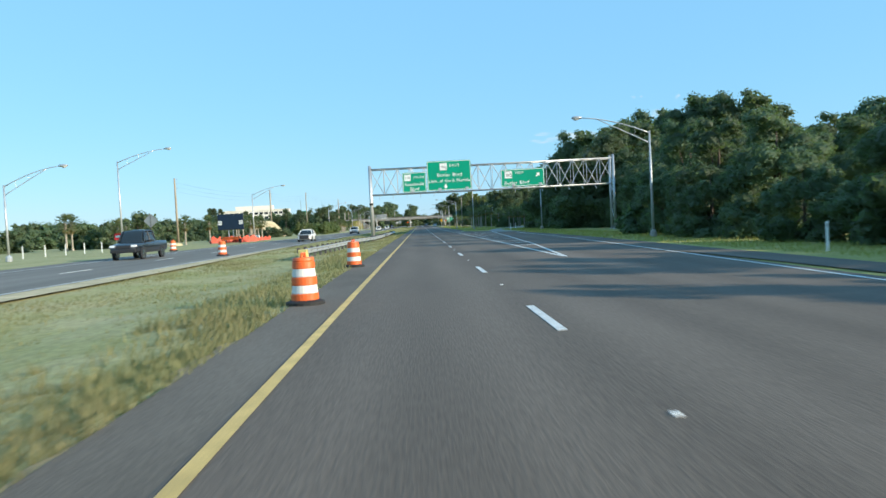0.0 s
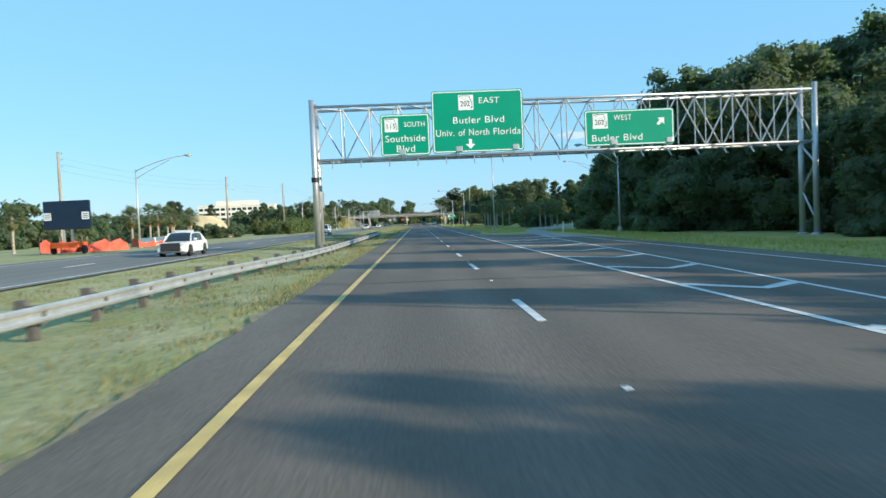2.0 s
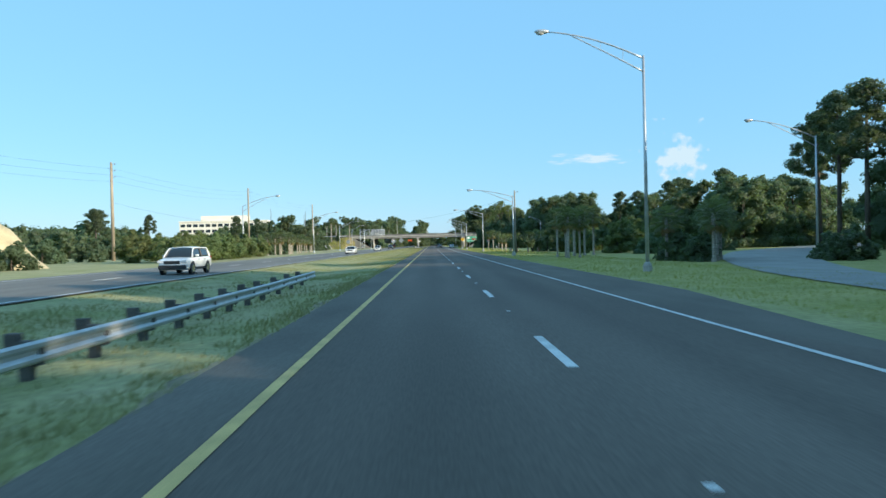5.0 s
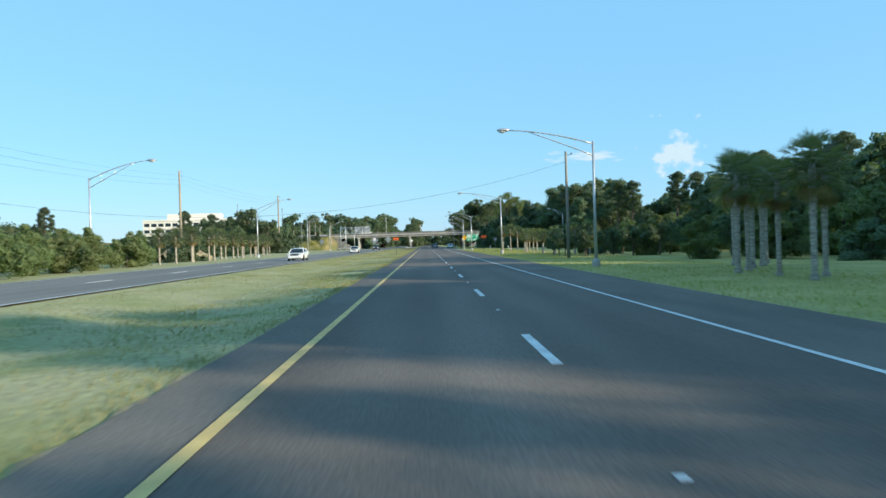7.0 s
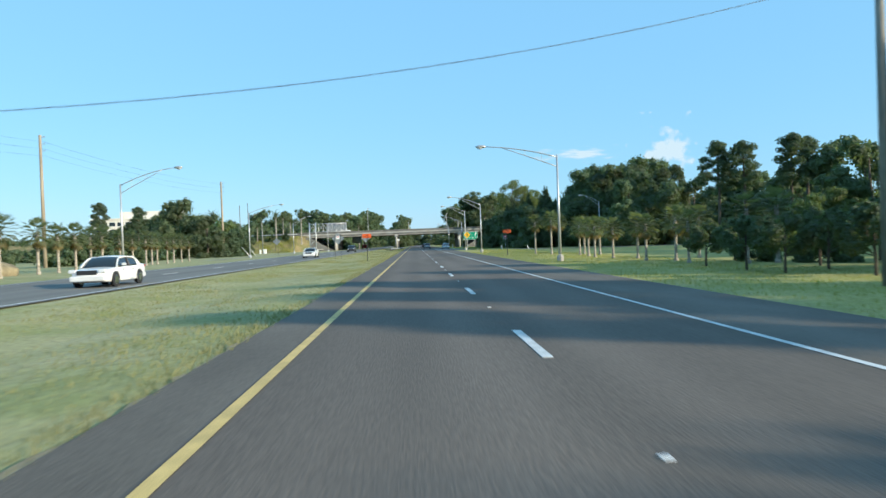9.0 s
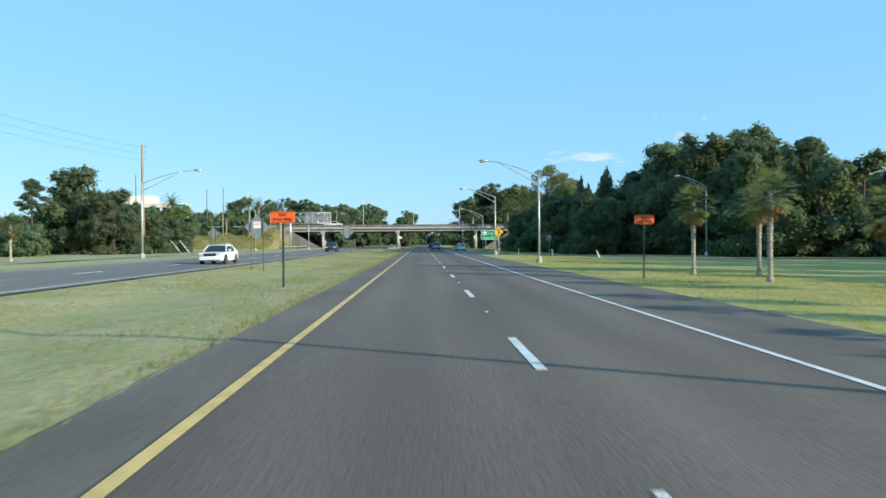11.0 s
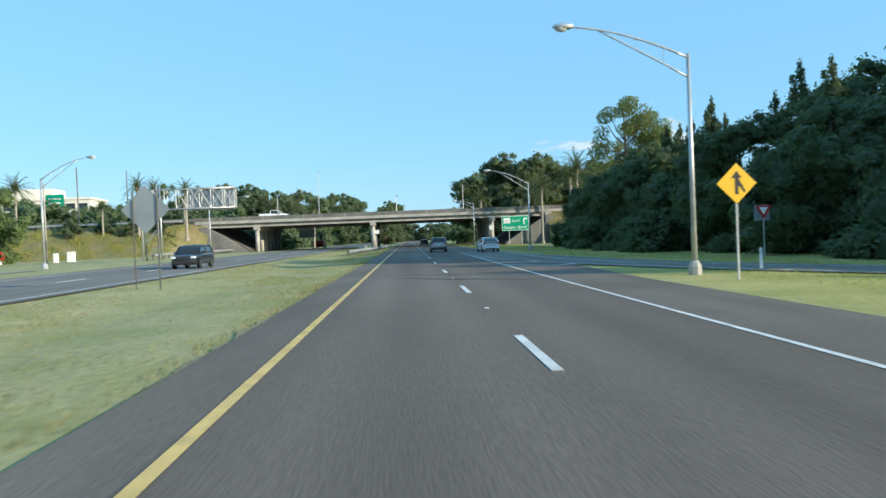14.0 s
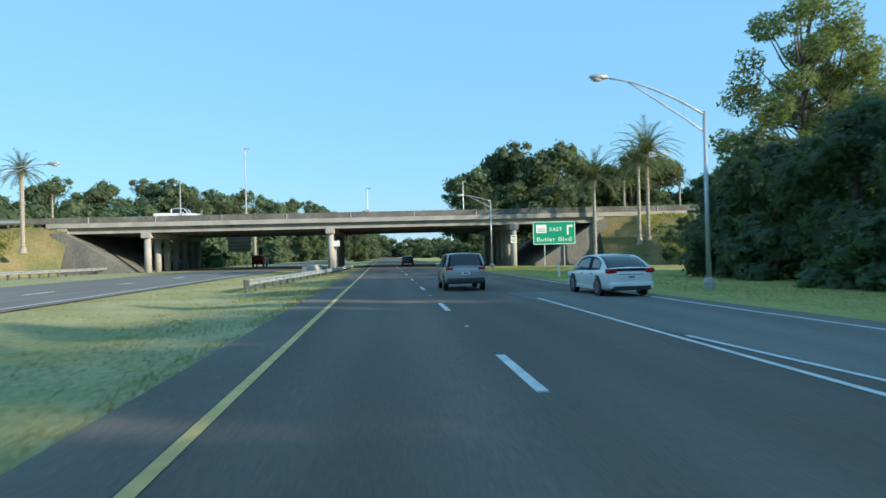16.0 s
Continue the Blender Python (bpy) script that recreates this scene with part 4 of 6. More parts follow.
def message_board(x, y):
    root = thing("message_board", pose(x, y, gz(x), 0, 0, -6), "black electronic message board raised on a trailer beside the road", "message board")
    part("display", box(-1.95, 1.95, -0.1, 0.1, 2.05, 4.3, bevel=0.04), NAVY, root)
    for s in (-1, 1):
        q = part("label_panel", box(s * 1.6 - 0.3, s * 1.6 + 0.3, -0.115, -0.104, 2.75, 3.35), SIGNW, root, "small white label panel")
        for j in (0, 1, 2):
            part("text_bar", box(s * 1.6 - 0.22, s * 1.6 + 0.22, -0.121, -0.116, 2.87 + 0.15 * j, 2.93 + 0.15 * j), BLACK, q)
    part("frame", plate([(-2.0, 1.98), (2.0, 1.98), (2.0, 2.08), (-2.0, 2.08)], -0.12, 0.12), PLASTIC, root)
    for s in (-0.35, 0.35):
        part("mast", box(s - 0.06, s + 0.06, -0.08, 0.08, 0.5, 2.1), GALV, root)
    part("trailer", box(-1.2, 1.2, -0.7, 0.7, 0.5, 0.95, bevel=0.05), SIGNO, root, "orange trailer body")
    for s in (-1, 1):
        part("wheel", revolve([(0.2, -0.1), (0.33, -0.09), (0.33, 0.09), (0.2, 0.1)], 16, axis="x"), RUBBER, root).location = (s * 1.3, 0, 0.33)


message_board(-28.3, 113)


def net_fence(pts, label):
    root = thing("safety_fence", pose(pts[0][0], pts[0][1], gz(pts[0][0])), label, "safety fence")
    ox, oy = pts[0]
    rng = random.Random(int(ox * 7 + oy))
    for (xa, ya), (xb, yb) in zip(pts, pts[1:]):
        tall = rng.uniform(0.5, 1.15)
        n = max(2, int(math.hypot(xb - xa, yb - ya) / 0.5))
        bm = bmesh.new()
        rows = []
        for k in range(n + 1):
            t = k / n
            x, y = xa + (xb - xa) * t - ox, ya + (yb - ya) * t - oy
            wob = 0.18 * math.sin(k * 1.3 + xa)
            rows.append([bm.verts.new((x + wob * h * 0.4, y + wob * h * 0.6, h * tall * (1.0 - 0.45 * abs(math.sin(k * 0.75 + xa))))) for h in (0.05, 0.6, 1.15)])
        for a, b in zip(rows, rows[1:]):
            for j in (0, 1):
                bm.faces.new((a[j], a[j + 1], b[j + 1], b[j]))
        ext = bmesh.ops.extrude_face_region(bm, geom=bm.faces[:])
        for v in [g for g in ext["geom"] if isinstance(g, bmesh.types.BMVert)]:
            v.co.y += 0.03
        part("netting", bm, NET, root)
        part("stake", rod((xa - ox, ya - oy, -0.1), (xa - ox, ya - oy, 1.35), 0.03, seg=6), WOOD, root)
    return root


net_fence([(-30.5, 116), (-29.6, 114.5), (-28.4, 115.5), (-27.2, 113.8), (-26.4, 116), (-25.6, 118)], "bright orange plastic safety netting on stakes")
net_fence([(-33, 118), (-32.2, 116), (-31.4, 118.5)], "sagging orange safety netting on stakes")
net_fence([(-29.4, 128), (-28.2, 127), (-27.4, 129), (-26.8, 133)], "orange safety netting around roadworks")
for x, y in ((-33, 146), (-29.5, 133)):
    root = thing("concrete_barrier", pose(x, y, gz(x), 0, 0, 62), "white plastic water-filled barrier at the roadworks", "barrier", "plastic barriers")
    bm = plate([(-0.3, 0), (0.3, 0), (0.3, 0.2), (0.12, 0.45), (0.1, 0.9), (-0.1, 0.9), (-0.12, 0.45), (-0.3, 0.2)], -1, 1)
    part("shell", bm, SIGNW, root)


def chain_posts():
    for k in range(10):
        x, y = -42 + k * 0.5, 62 + k * 3.2
        delineator(x, y, 1.2, "white posts by the side road")


chain_posts()
# tan gravel stockpile
bm = bmesh.new()
bmesh.ops.create_icosphere(bm, subdivisions=4, radius=1)
for v in bm.verts:
    n_ = noise.noise(v.co * 1.7) * 0.12 + noise.noise(v.co * 6) * 0.03
    flat = math.hypot(v.co.x, v.co.y)
    v.co = Vector((v.co.x * 6.6, v.co.y * 5.6, -0.1 if v.co.z < 0 else 4.5 * min(0.9 + 0.1 * v.co.z, 1.5 * (1 - flat)))) * (1 + n_)
pile = finish("sand_stockpile", bm, SAND, smooth=True)
pile.location = (-40.5, 189, 0.0)
tagged(pile, "large heap of pale yellow sand behind the trees", "sand pile")


bm = bmesh.new()
bmesh.ops.create_icosphere(bm, subdivisions=4, radius=1)
for v in bm.verts:
    v.co = Vector((v.co.x * 5.5, v.co.y * 4.0, max(-0.1, v.co.z) * 2.1)) * (1 + 0.14 * noise.noise(v.co * 1.9) + 0.03 * noise.noise(v.co * 7))
mound = finish("soil_mound", bm, DRY_SOIL, smooth=True)
mound.location = (-37.5, 281, 0.25)
tagged(mound, "rounded heap of brown soil behind the row of palms", "soil heap")


# ---- office building far off ----
def office():
    root = thing("office_building", pose(-137, 600, 0, 0, 0, 6), "long white three-storey office building far behind the trees", "building")
    wall_m = mat("white_stucco", (0.72, 0.68, 0.6), 0.85, dark=0.9, big=0.3)
    part("wall", box(-28, 28, -9, 9, 0, 19.6), wall_m, root)
    part("roof", box(-28.4, 28.4, -9.4, 9.4, 19.6, 20.4), wall_m, root)
    part("roof_unit", box(-15, 15, -6, 6, 20.4, 23.8), wall_m, root, "rooftop plant enclosure")
    n = 14
    wm = box(-1.45, 1.45, -0.08, 0.05, -0.95, 0.95)
    me = bpy.data.meshes.new("window")
    wm.to_mesh(me)
    wm.free()
    me.materials.append(GLASS)
    for fl in range(5):
        for k in range(n):
            ob = new("window", me)
            ob.parent = root
            ob.location = (-25.8 + k * 3.96, -9.0, 2.6 + fl * 3.7)


office()


# ---- small things beside the oncoming lanes ----
diamond(-29.4, 84.8, 3.3, 1.1, SIGN_BACK, "bare grey back of a diamond sign beside the oncoming lanes", back=True)
rs = sign_post("notice_board", -44.4, 112.5, "small red and white notice board on two posts", height=2.3, posts=(-0.6, 0.6))
part("panel", plate([(-0.85, 1.4), (0.85, 1.4), (0.85, 2.35), (-0.85, 2.35)], -0.06, -0.04), SIGNR, rs)
part("white_band", plate([(-0.7, 1.75), (0.5, 1.75), (0.5, 2.05), (-0.7, 2.05)], -0.068, -0.061), SIGNW, rs, "white band")
gs = sign_post("guide_sign", -83, 518, "green road sign on a tall post behind the bank", height=14.6, posts=(-0.9, 0.9), r=0.1)
part("panel", plate([(-2.1, 12.2), (2.1, 12.2), (2.1, 15.2), (-2.1, 15.2)], -0.16, -0.11), GREEN, gs)
for k in (0, 1):
    part("text_bar", plate([(-1.5, 13.0 + k), (1.4, 13.0 + k), (1.4, 13.35 + k), (-1.5, 13.35 + k)], -0.175, -0.161), SIGNW, gs)
for x, y, w, h in ((-48.3, 446, 0.45, 1.35), (-47.4, 448.5, 0.9, 1.5)):
    root = thing("utility_cabinet", pose(x, y, gz(x) - 0.08), "pale painted utility cabinet standing in the grass", "cabinet", "utility cabinets")
    part("body", box(-w / 2, w / 2, -0.35, 0.35, 0, h, bevel=0.03), SIGNW, root)
    part("plinth", box(-w / 2 - 0.1, w / 2 + 0.1, -0.45, 0.45, -0.1, 0.08), CONC, root)
    part("door", box(-w / 2 + 0.05, w / 2 - 0.05, -0.37, -0.355, 0.15, h - 0.1), SIGNW, root)
root = thing("round_marker", pose(-59, 451.6, gz(-59) - 0.05), "round red sign with a dark centre on a short stand", "sign")
part("disc", revolve([(0.1, -0.05), (0.75, -0.04), (0.75, 0.04), (0.1, 0.05)], 24, axis="x"), SIGNR, root).matrix_local = pose(0, 0, 1.15, 0, 0, 90)
part("centre", revolve([(0.05, -0.07), (0.32, -0.065), (0.32, 0.065), (0.05, 0.07)], 18, axis="x"), BLACK, root, "black round centre").matrix_local = pose(0, 0, 1.15, 0, 0, 90)
part("stand", box(-0.25, 0.25, -0.12, 0.12, 0, 0.5), SIGNW, root)
for x, y in ((-37.5, 385), (-35.8, 384)):
    root = thing("guy_wire_guard", pose(x, y, gz(x) - 0.05, 0, -38, 0), "slanting pale sleeve on a pole's stay wire", "stay wire", "stay wire sleeves")
    part("sleeve", rod((0, 0, -0.2), (0, 0, 2.6), 0.05, seg=8), SIGNW, root, smooth=True)
bm = bmesh.new()
rng = random.Random(77)
for k in range(16):
    u = k / 15
    x, y = -50 + 12 * u + rng.uniform(-0.5, 0.5), 125 - 8 * u + rng.uniform(-1, 1)
    r = rng.uniform(0.8, 1.7)
    bmesh.ops.create_icosphere(bm, subdivisions=2, radius=1, matrix=Matrix.Translation((x, y, gz(x) - 0.1)) @ Matrix.Diagonal((r * 1.3, r, rng.uniform(0.25, 0.6), 1)))
for v in bm.verts:
    v.co += Vector((0, 0, 0.12 * noise.noise(v.co * 1.3)))
tagged(finish("sand_ridge", bm, SAND, smooth=True), "low uneven ridge of pale sand beside the roadworks", "sand pile")


# ---- vehicles ----
def loft(stations, bm=None):
    """Joins cross-sections (lists of points of equal length) into a closed skin."""
    bm = bm or bmesh.new()
    rings = [[bm.verts.new(p) for p in s] for s in stations]
    n = len(rings[0])
    for a, b in zip(rings, rings[1:]):
        for k in range(n):
            bm.faces.new((a[k], a[(k + 1) % n], b[(k + 1) % n], b[k]))
    bm.faces.new(rings[0][::-1])
    bm.faces.new(rings[-1])
    bmesh.ops.recalc_face_normals(bm, faces=bm.faces)
    return bm


def section(y, w, z0, z1, crown=0.03):
    h = z1 - z0
    half = [(w * 0.86, z0), (w * 0.95, z0 + 0.06 * h), (w * 0.985, z0 + 0.2 * h), (w, z0 + 0.42 * h), (w * 0.995, z0 + 0.62 * h), (w * 0.975, z0 + 0.8 * h), (w * 0.945, z1 - 0.06), (w * 0.9, z1 - 0.02), (w * 0.8, z1), (w * 0.4, z1 + crown * 0.8), (w * 0.12, z1 + crown)]
    return [(x, y, z) for x, z in half] + [(-x, y, z) for x, z in half[::-1]]


def rounded(stations, n=4):
    """Finer stations on smooth curves through those given."""
    P = [stations[0]] + list(stations) + [stations[-1]]
    out = []
    for i in range(1, len(P) - 2):
        for k in range(n):
            t = k / n
            out.append(tuple(0.5 * (2 * P[i][c] + (P[i + 1][c] - P[i - 1][c]) * t + (2 * P[i - 1][c] - 5 * P[i][c] + 4 * P[i + 1][c] - P[i + 2][c]) * t * t
                                    + (3 * P[i][c] - P[i - 1][c] - 3 * P[i + 1][c] + P[i + 2][c]) * t**3) for c in range(4)))
    return out + [tuple(stations[-1])]


def sheet(f, us, vs, thick=0.02):
    """A curved panel of points f(u, v), with an inner skin."""
    bm = bmesh.new()
    rows = [[bm.verts.new(f(u, v)) for v in vs] for u in us]
    for a, b in zip(rows, rows[1:]):
        for k in range(len(vs) - 1):
            bm.faces.new((a[k], a[k + 1], b[k + 1], b[k]))
    bmesh.ops.recalc_face_normals(bm, faces=bm.faces)
    ext = bmesh.ops.extrude_face_region(bm, geom=bm.faces[:])
    for v in [g for g in ext["geom"] if isinstance(g, bmesh.types.BMVert)]:
        v.co += Vector((0 if abs(v.co.x) < 0.3 else -math.copysign(thick, v.co.x), 0, -thick))
    bmesh.ops.recalc_face_normals(bm, faces=bm.faces)
    return bm


def car(label, m, paint, L, W, belt, H, body, cabin, wheels, r=0.34, dark_lower=True, category="car", name="car", tail=None, bed=None, group=""):
    """body: (y, half-width share, bottom, top); cabin: base rear, roof rear, roof front, base front, all along y."""
    root = thing(name, m, label, category, group)
    w = W / 2
    part("body", loft([section(y, w * s, a, b) for y, s, a, b in rounded(body)]), paint, root, smooth=True)
    yb0, yr0, yr1, yb1 = cabin
    wr = w * 0.74
    hb = belt - 0.06

    def crest(y):
        """Height of the cabin's top line over the belt."""
        u = (y - yb0) / (yr0 - yb0) if y < yr0 else (yb1 - y) / (yb1 - yr1) if y > yr1 else 1.0
        arch = 0.035 * (1 - ((y - (yr0 + yr1) / 2) / ((yr1 - yr0) / 2)) ** 2) if yr0 <= y <= yr1 else 0.0
        return (H - 0.04 - hb) * math.sin(max(0.0, min(1.0, u)) * math.pi / 2) ** 0.85 + arch

    def shoulder(y, k):
        """A point on the cabin's side, from the belt (k = 0) to the roof's edge (k = 1), on the right."""
        c = crest(y)
        wide = w * 0.93 + (wr - w * 0.93) * (k * c / (H - hb)) ** 1.15
        return Vector((wide, y, hb + k * max(0.0, c - 0.05)))

    def over(y, v, lift=0.0):
        """A point on the cabin's top, v from -1 to 1 across."""
        p = shoulder(y, 1.0)
        return Vector((p.x * v, y, p.z + 0.05 * (1 - abs(v) ** 2.5) + lift))

    span = lambda a, b, n: [a + (b - a) * k / n for k in range(n + 1)]
    across = span(-0.97, 0.97, 12)
    part("rear_window", sheet(lambda y, v: over(y, v * 0.93), span(yb0 + 0.04, yr0, 8), across), GLASS, root, "dark tinted glass", smooth=True)
    part("windscreen", sheet(lambda y, v: over(y, v * 0.95), span(yr1, yb1 - 0.02, 8), across), GLASS, root, "dark tinted glass", smooth=True)
    part("roof", sheet(lambda y, v: over(y, v * 1.02, 0.012), span(yr0 - 0.05, yr1 + 0.03, 10), across, 0.03), paint, root, smooth=True)
    ym = (yb0 + yb1) / 2
    for s in (-1, 1):
        flip = lambda p: Vector((p.x * s, p.y, p.z))
        for a, b in ((yb0 + 0.42 * (yr0 - yb0) + 0.1, ym - 0.05), (ym + 0.05, yb1 - 0.12)):
            part("side_window", sheet(lambda y, k: flip(shoulder(y, k)), span(a, b, 8), span(0.04, 0.93, 5)), GLASS, root, "dark tinted glass", smooth=True)
        part("rear_quarter", sheet(lambda y, k: flip(shoulder(y, k)), span(yb0 + 0.02, yb0 + 0.42 * (yr0 - yb0) + 0.12, 5), span(0.0, 0.98, 5)), paint, root, smooth=True)
        part("pillar", tube([flip(shoulder(y, 1.0)) for y in span(yb0 + 0.03, yr0, 6)], [0.05] * 7, 6), paint, root, smooth=True)
        part("pillar", tube([flip(shoulder(y, 1.0)) for y in span(yr1, yb1 - 0.02, 6)], [0.042] * 7, 6), paint, root, smooth=True)
        part("roof_rail", tube([flip(shoulder(y, 0.97)) for y in span(yr0 - 0.03, yr1 + 0.02, 8)], [0.04] * 9, 6), paint, root, smooth=True)
    for s in (-1, 1):
        part("pillar", tube([Vector((p.x * s, p.y, p.z)) for p in (shoulder(ym, k) for k in (0.0, 0.35, 0.7, 0.97))], [0.05, 0.05, 0.045, 0.04], 6), PLASTIC, root)
        part("mirror", box(s * w * 0.98 - 0.02, s * (w + 0.15), yb1 - 0.6, yb1 - 0.5, belt + 0.0, belt + 0.13, bevel=0.03) if s > 0 else box(-(w + 0.15), -w * 0.98 + 0.02, yb1 - 0.6, yb1 - 0.5, belt + 0.0, belt + 0.13, bevel=0.03), paint, root)
        for hy in (ym - 0.35, ym + 0.75):
            part("door_handle", box(s * w * 0.985 - 0.012, s * w * 0.985 + 0.03, hy - 0.1, hy + 0.1, belt - 0.2, belt - 0.16), CHROME, root)
        part("sill", box(min(s * w * 0.9, s * w * 1.0), max(s * w * 0.9, s * w * 1.0), wheels[0], wheels[1], body[2][2] - 0.03, body[2][2] + 0.12, bevel=0.02), PLASTIC if dark_lower else paint, root)
        for y in wheels:
            part("wheel_arch", revolve([(r * 1.18, -0.01), (r * 1.18, 0.012), (r * 0.9, 0.012)], 24, axis="x") if s > 0 else revolve([(r * 0.9, -0.012), (r * 1.18, -0.012), (r * 1.18, 0.01)], 24, axis="x"), PLASTIC, root).location = (s * w * 0.992, y, r + 0.03)
            wh = part("wheel", revolve([(r * 0.7, -0.11), (r * 0.96, -0.1), (r, -0.05), (r, 0.05), (r * 0.96, 0.1), (r * 0.7, 0.11)], 24, axis="x"), RUBBER, root, smooth=False)
            wh.location = (s * (w - 0.09), y, r)
            part("rim", revolve([(r * 0.68, -0.115), (r * 0.66, -0.118), (r * 0.2, -0.1), (r * 0.2, 0.1), (r * 0.66, 0.118), (r * 0.68, 0.115)], 10, axis="x"), CHROME, wh)
    yr_, yf_ = body[0][0], body[-1][0]
    zb = body[2][2]
    part("rear_bumper", box(-w * 0.9, w * 0.9, yr_ - 0.06, yr_ + 0.25, zb + 0.02, zb + 0.24, bevel=0.05), PLASTIC if dark_lower else paint, root)
    part("front_bumper", box(-w * 0.86, w * 0.86, yf_ - 0.2, yf_ + 0.05, zb + 0.02, zb + 0.26, bevel=0.05), PLASTIC if dark_lower else paint, root)
    part("grille", box(-w * 0.5, w * 0.5, yf_ - 0.03, yf_ + 0.04, zb + 0.32, zb + 0.52, bevel=0.02), PLASTIC, root)
    for s in (-1, 1):
        x0, x1, z0, z1 = tail or (0.62, 0.9, belt - 0.16, belt - 0.02)
        a, b = sorted((s * w * x0, s * w * x1))
        part("tail_lamp", box(a, b, yr_ - 0.015, yr_ + 0.26, z0, z1, bevel=0.04), TAIL, root, "red tail lamp")
        a, b = sorted((s * w * 0.55, s * w * 0.9))
        part("head_lamp", box(a, b, yf_ - 0.22, yf_ + 0.03, zb + 0.4, zb + 0.56, bevel=0.03), HEADL, root, "clear head lamp")
    part("trim_strip", box(-w * 0.5, w * 0.5, yr_ - 0.02, yr_ + 0.1, belt - 0.2, belt - 0.165, bevel=0.01), CHROME, root)
    part("number_plate", box(-0.18, 0.18, yr_ - 0.045, yr_ - 0.02, belt - 0.35, belt - 0.22), SIGNW, root, "white plate")
    part("plate_bar", box(-0.12, 0.12, yr_ - 0.05, yr_ - 0.046, belt - 0.31, belt - 0.26), PLASTIC, root)
    return root


SILVER = car_paint("silver_paint", (0.36, 0.37, 0.38), 0.6)
WHITE_P = car_paint("white_paint", (0.78, 0.78, 0.77), 0.0)
DARK_P = car_paint("dark_paint", (0.03, 0.035, 0.045), 0.4)
GREY_P = car_paint("grey_paint", (0.13, 0.14, 0.15), 0.5)
SUV_BODY = [(-2.33, 0.8, 0.52, 0.94), (-2.31, 0.9, 0.42, 1.02), (-2.22, 0.96, 0.34, 1.1), (-1.2, 1.0, 0.28, 1.1), (0.6, 1.0, 0.28, 1.06), (1.35, 0.98, 0.28, 1.03), (2.0, 0.92, 0.3, 0.95), (2.28, 0.8, 0.38, 0.82)]
SEDAN_BODY = [(-2.42, 0.68, 0.5, 0.8), (-2.39, 0.82, 0.4, 0.92), (-2.28, 0.93, 0.3, 0.99), (-1.9, 0.98, 0.24, 1.0), (-1.2, 1.0, 0.22, 0.98), (0.5, 1.0, 0.22, 0.95), (1.3, 0.98, 0.22, 0.9), (2.05, 0.9, 0.25, 0.8), (2.38, 0.74, 0.34, 0.68)]


HATCH_BODY = [(-2.42, 0.72, 0.42, 0.98), (-2.38, 0.86, 0.34, 1.03), (-2.25, 0.95, 0.28, 1.05), (-1.8, 1.0, 0.24, 1.03), (-1.0, 1.01, 0.24, 1.0), (0.5, 1.0, 0.24, 0.97), (1.3, 0.98, 0.24, 0.92), (2.05, 0.9, 0.27, 0.82), (2.38, 0.74, 0.36, 0.7)]


def suv(label, m, paint, H=1.7, group="", W=1.9, tail=(0.6, 0.94, 0.93, 1.07)):
    return car(label, m, paint, 4.6, W, 1.08, H, SUV_BODY, (-2.18, -1.75, 0.45, 1.3), (-1.38, 1.38), 0.36, tail=tail, group=group)


def sedan(label, m, paint, H=1.46, fast=False, group=""):
    cab = (-2.28, -0.75, 0.3, 1.35) if fast else (-1.75, -0.95, 0.35, 1.2)
    body = HATCH_BODY if fast else SEDAN_BODY
    root = car(label, m, paint, 4.8, 1.84, 1.0 if fast else 0.97, H, body, cab, (-1.4, 1.42), 0.35 if fast else 0.33, dark_lower=False, group=group, tail=(0.58, 0.97, 0.86, 1.03) if fast else None)
    if fast:
        part("hatch_band", box(-0.56, 0.56, body[0][0] - 0.012, body[0][0] + 0.22, 0.92, 1.04, bevel=0.03), GLASS, root, "black glossy band across the tailgate")
        part("diffuser", box(-0.72, 0.72, body[0][0] - 0.075, body[0][0] + 0.2, 0.24, 0.4, bevel=0.03), PLASTIC, root, "black lower bumper")
    return root


def pickup(label, m, paint, H=1.95, group=""):
    body = [(-2.9, 0.92, 0.6, 1.2), (-2.8, 0.97, 0.55, 1.25), (-1.0, 1.0, 0.5, 1.25), (0.8, 1.0, 0.5, 1.22), (1.5, 0.98, 0.5, 1.2), (2.5, 0.94, 0.52, 1.12), (2.85, 0.86, 0.6, 0.98)]
    root = car(label, m, paint, 5.8, 2.0, 1.22, H, body, (-0.75, -0.6, 0.7, 1.4), (-1.75, 1.85), 0.4, category="pickup truck", name="pickup_truck", group=group)
    part("bed_floor", box(-0.8, 0.8, -2.72, -0.85, 1.2, 1.27), PLASTIC, root)
    return root


suv("silver compact SUV driving away in the middle lane", pose(3.6, 429.1, gz(3.6)), SILVER, W=1.86)
cw = sedan("white sloping-back hatchback merging from the entry ramp", pose(8.75, 423.0, gz(8.7), 0, 0, 3), WHITE_P, H=1.56, fast=True)
sedan("small dark saloon far ahead in the lane", pose(3.9, 512, gz(4)), DARK_P)
patrol = sedan("white patrol-style saloon with a roof light bar in the oncoming lanes", pose(-15.2, 101, gz(-15), 0, 0, 180), WHITE_P, H=1.52)
part("light_bar", box(-0.6, 0.6, -0.35, -0.1, 1.5, 1.62, bevel=0.03), LENS, patrol, "clear roof light bar")
part("push_bar", box(-0.6, 0.6, 2.36, 2.48, 0.35, 0.85, bevel=0.03), PLASTIC, patrol, "black push bar")
pickup("dark raised pickup truck in the oncoming lanes", pose(-20.6, 59, gz(-20), 0, 0, 180), DARK_P, H=2.1)
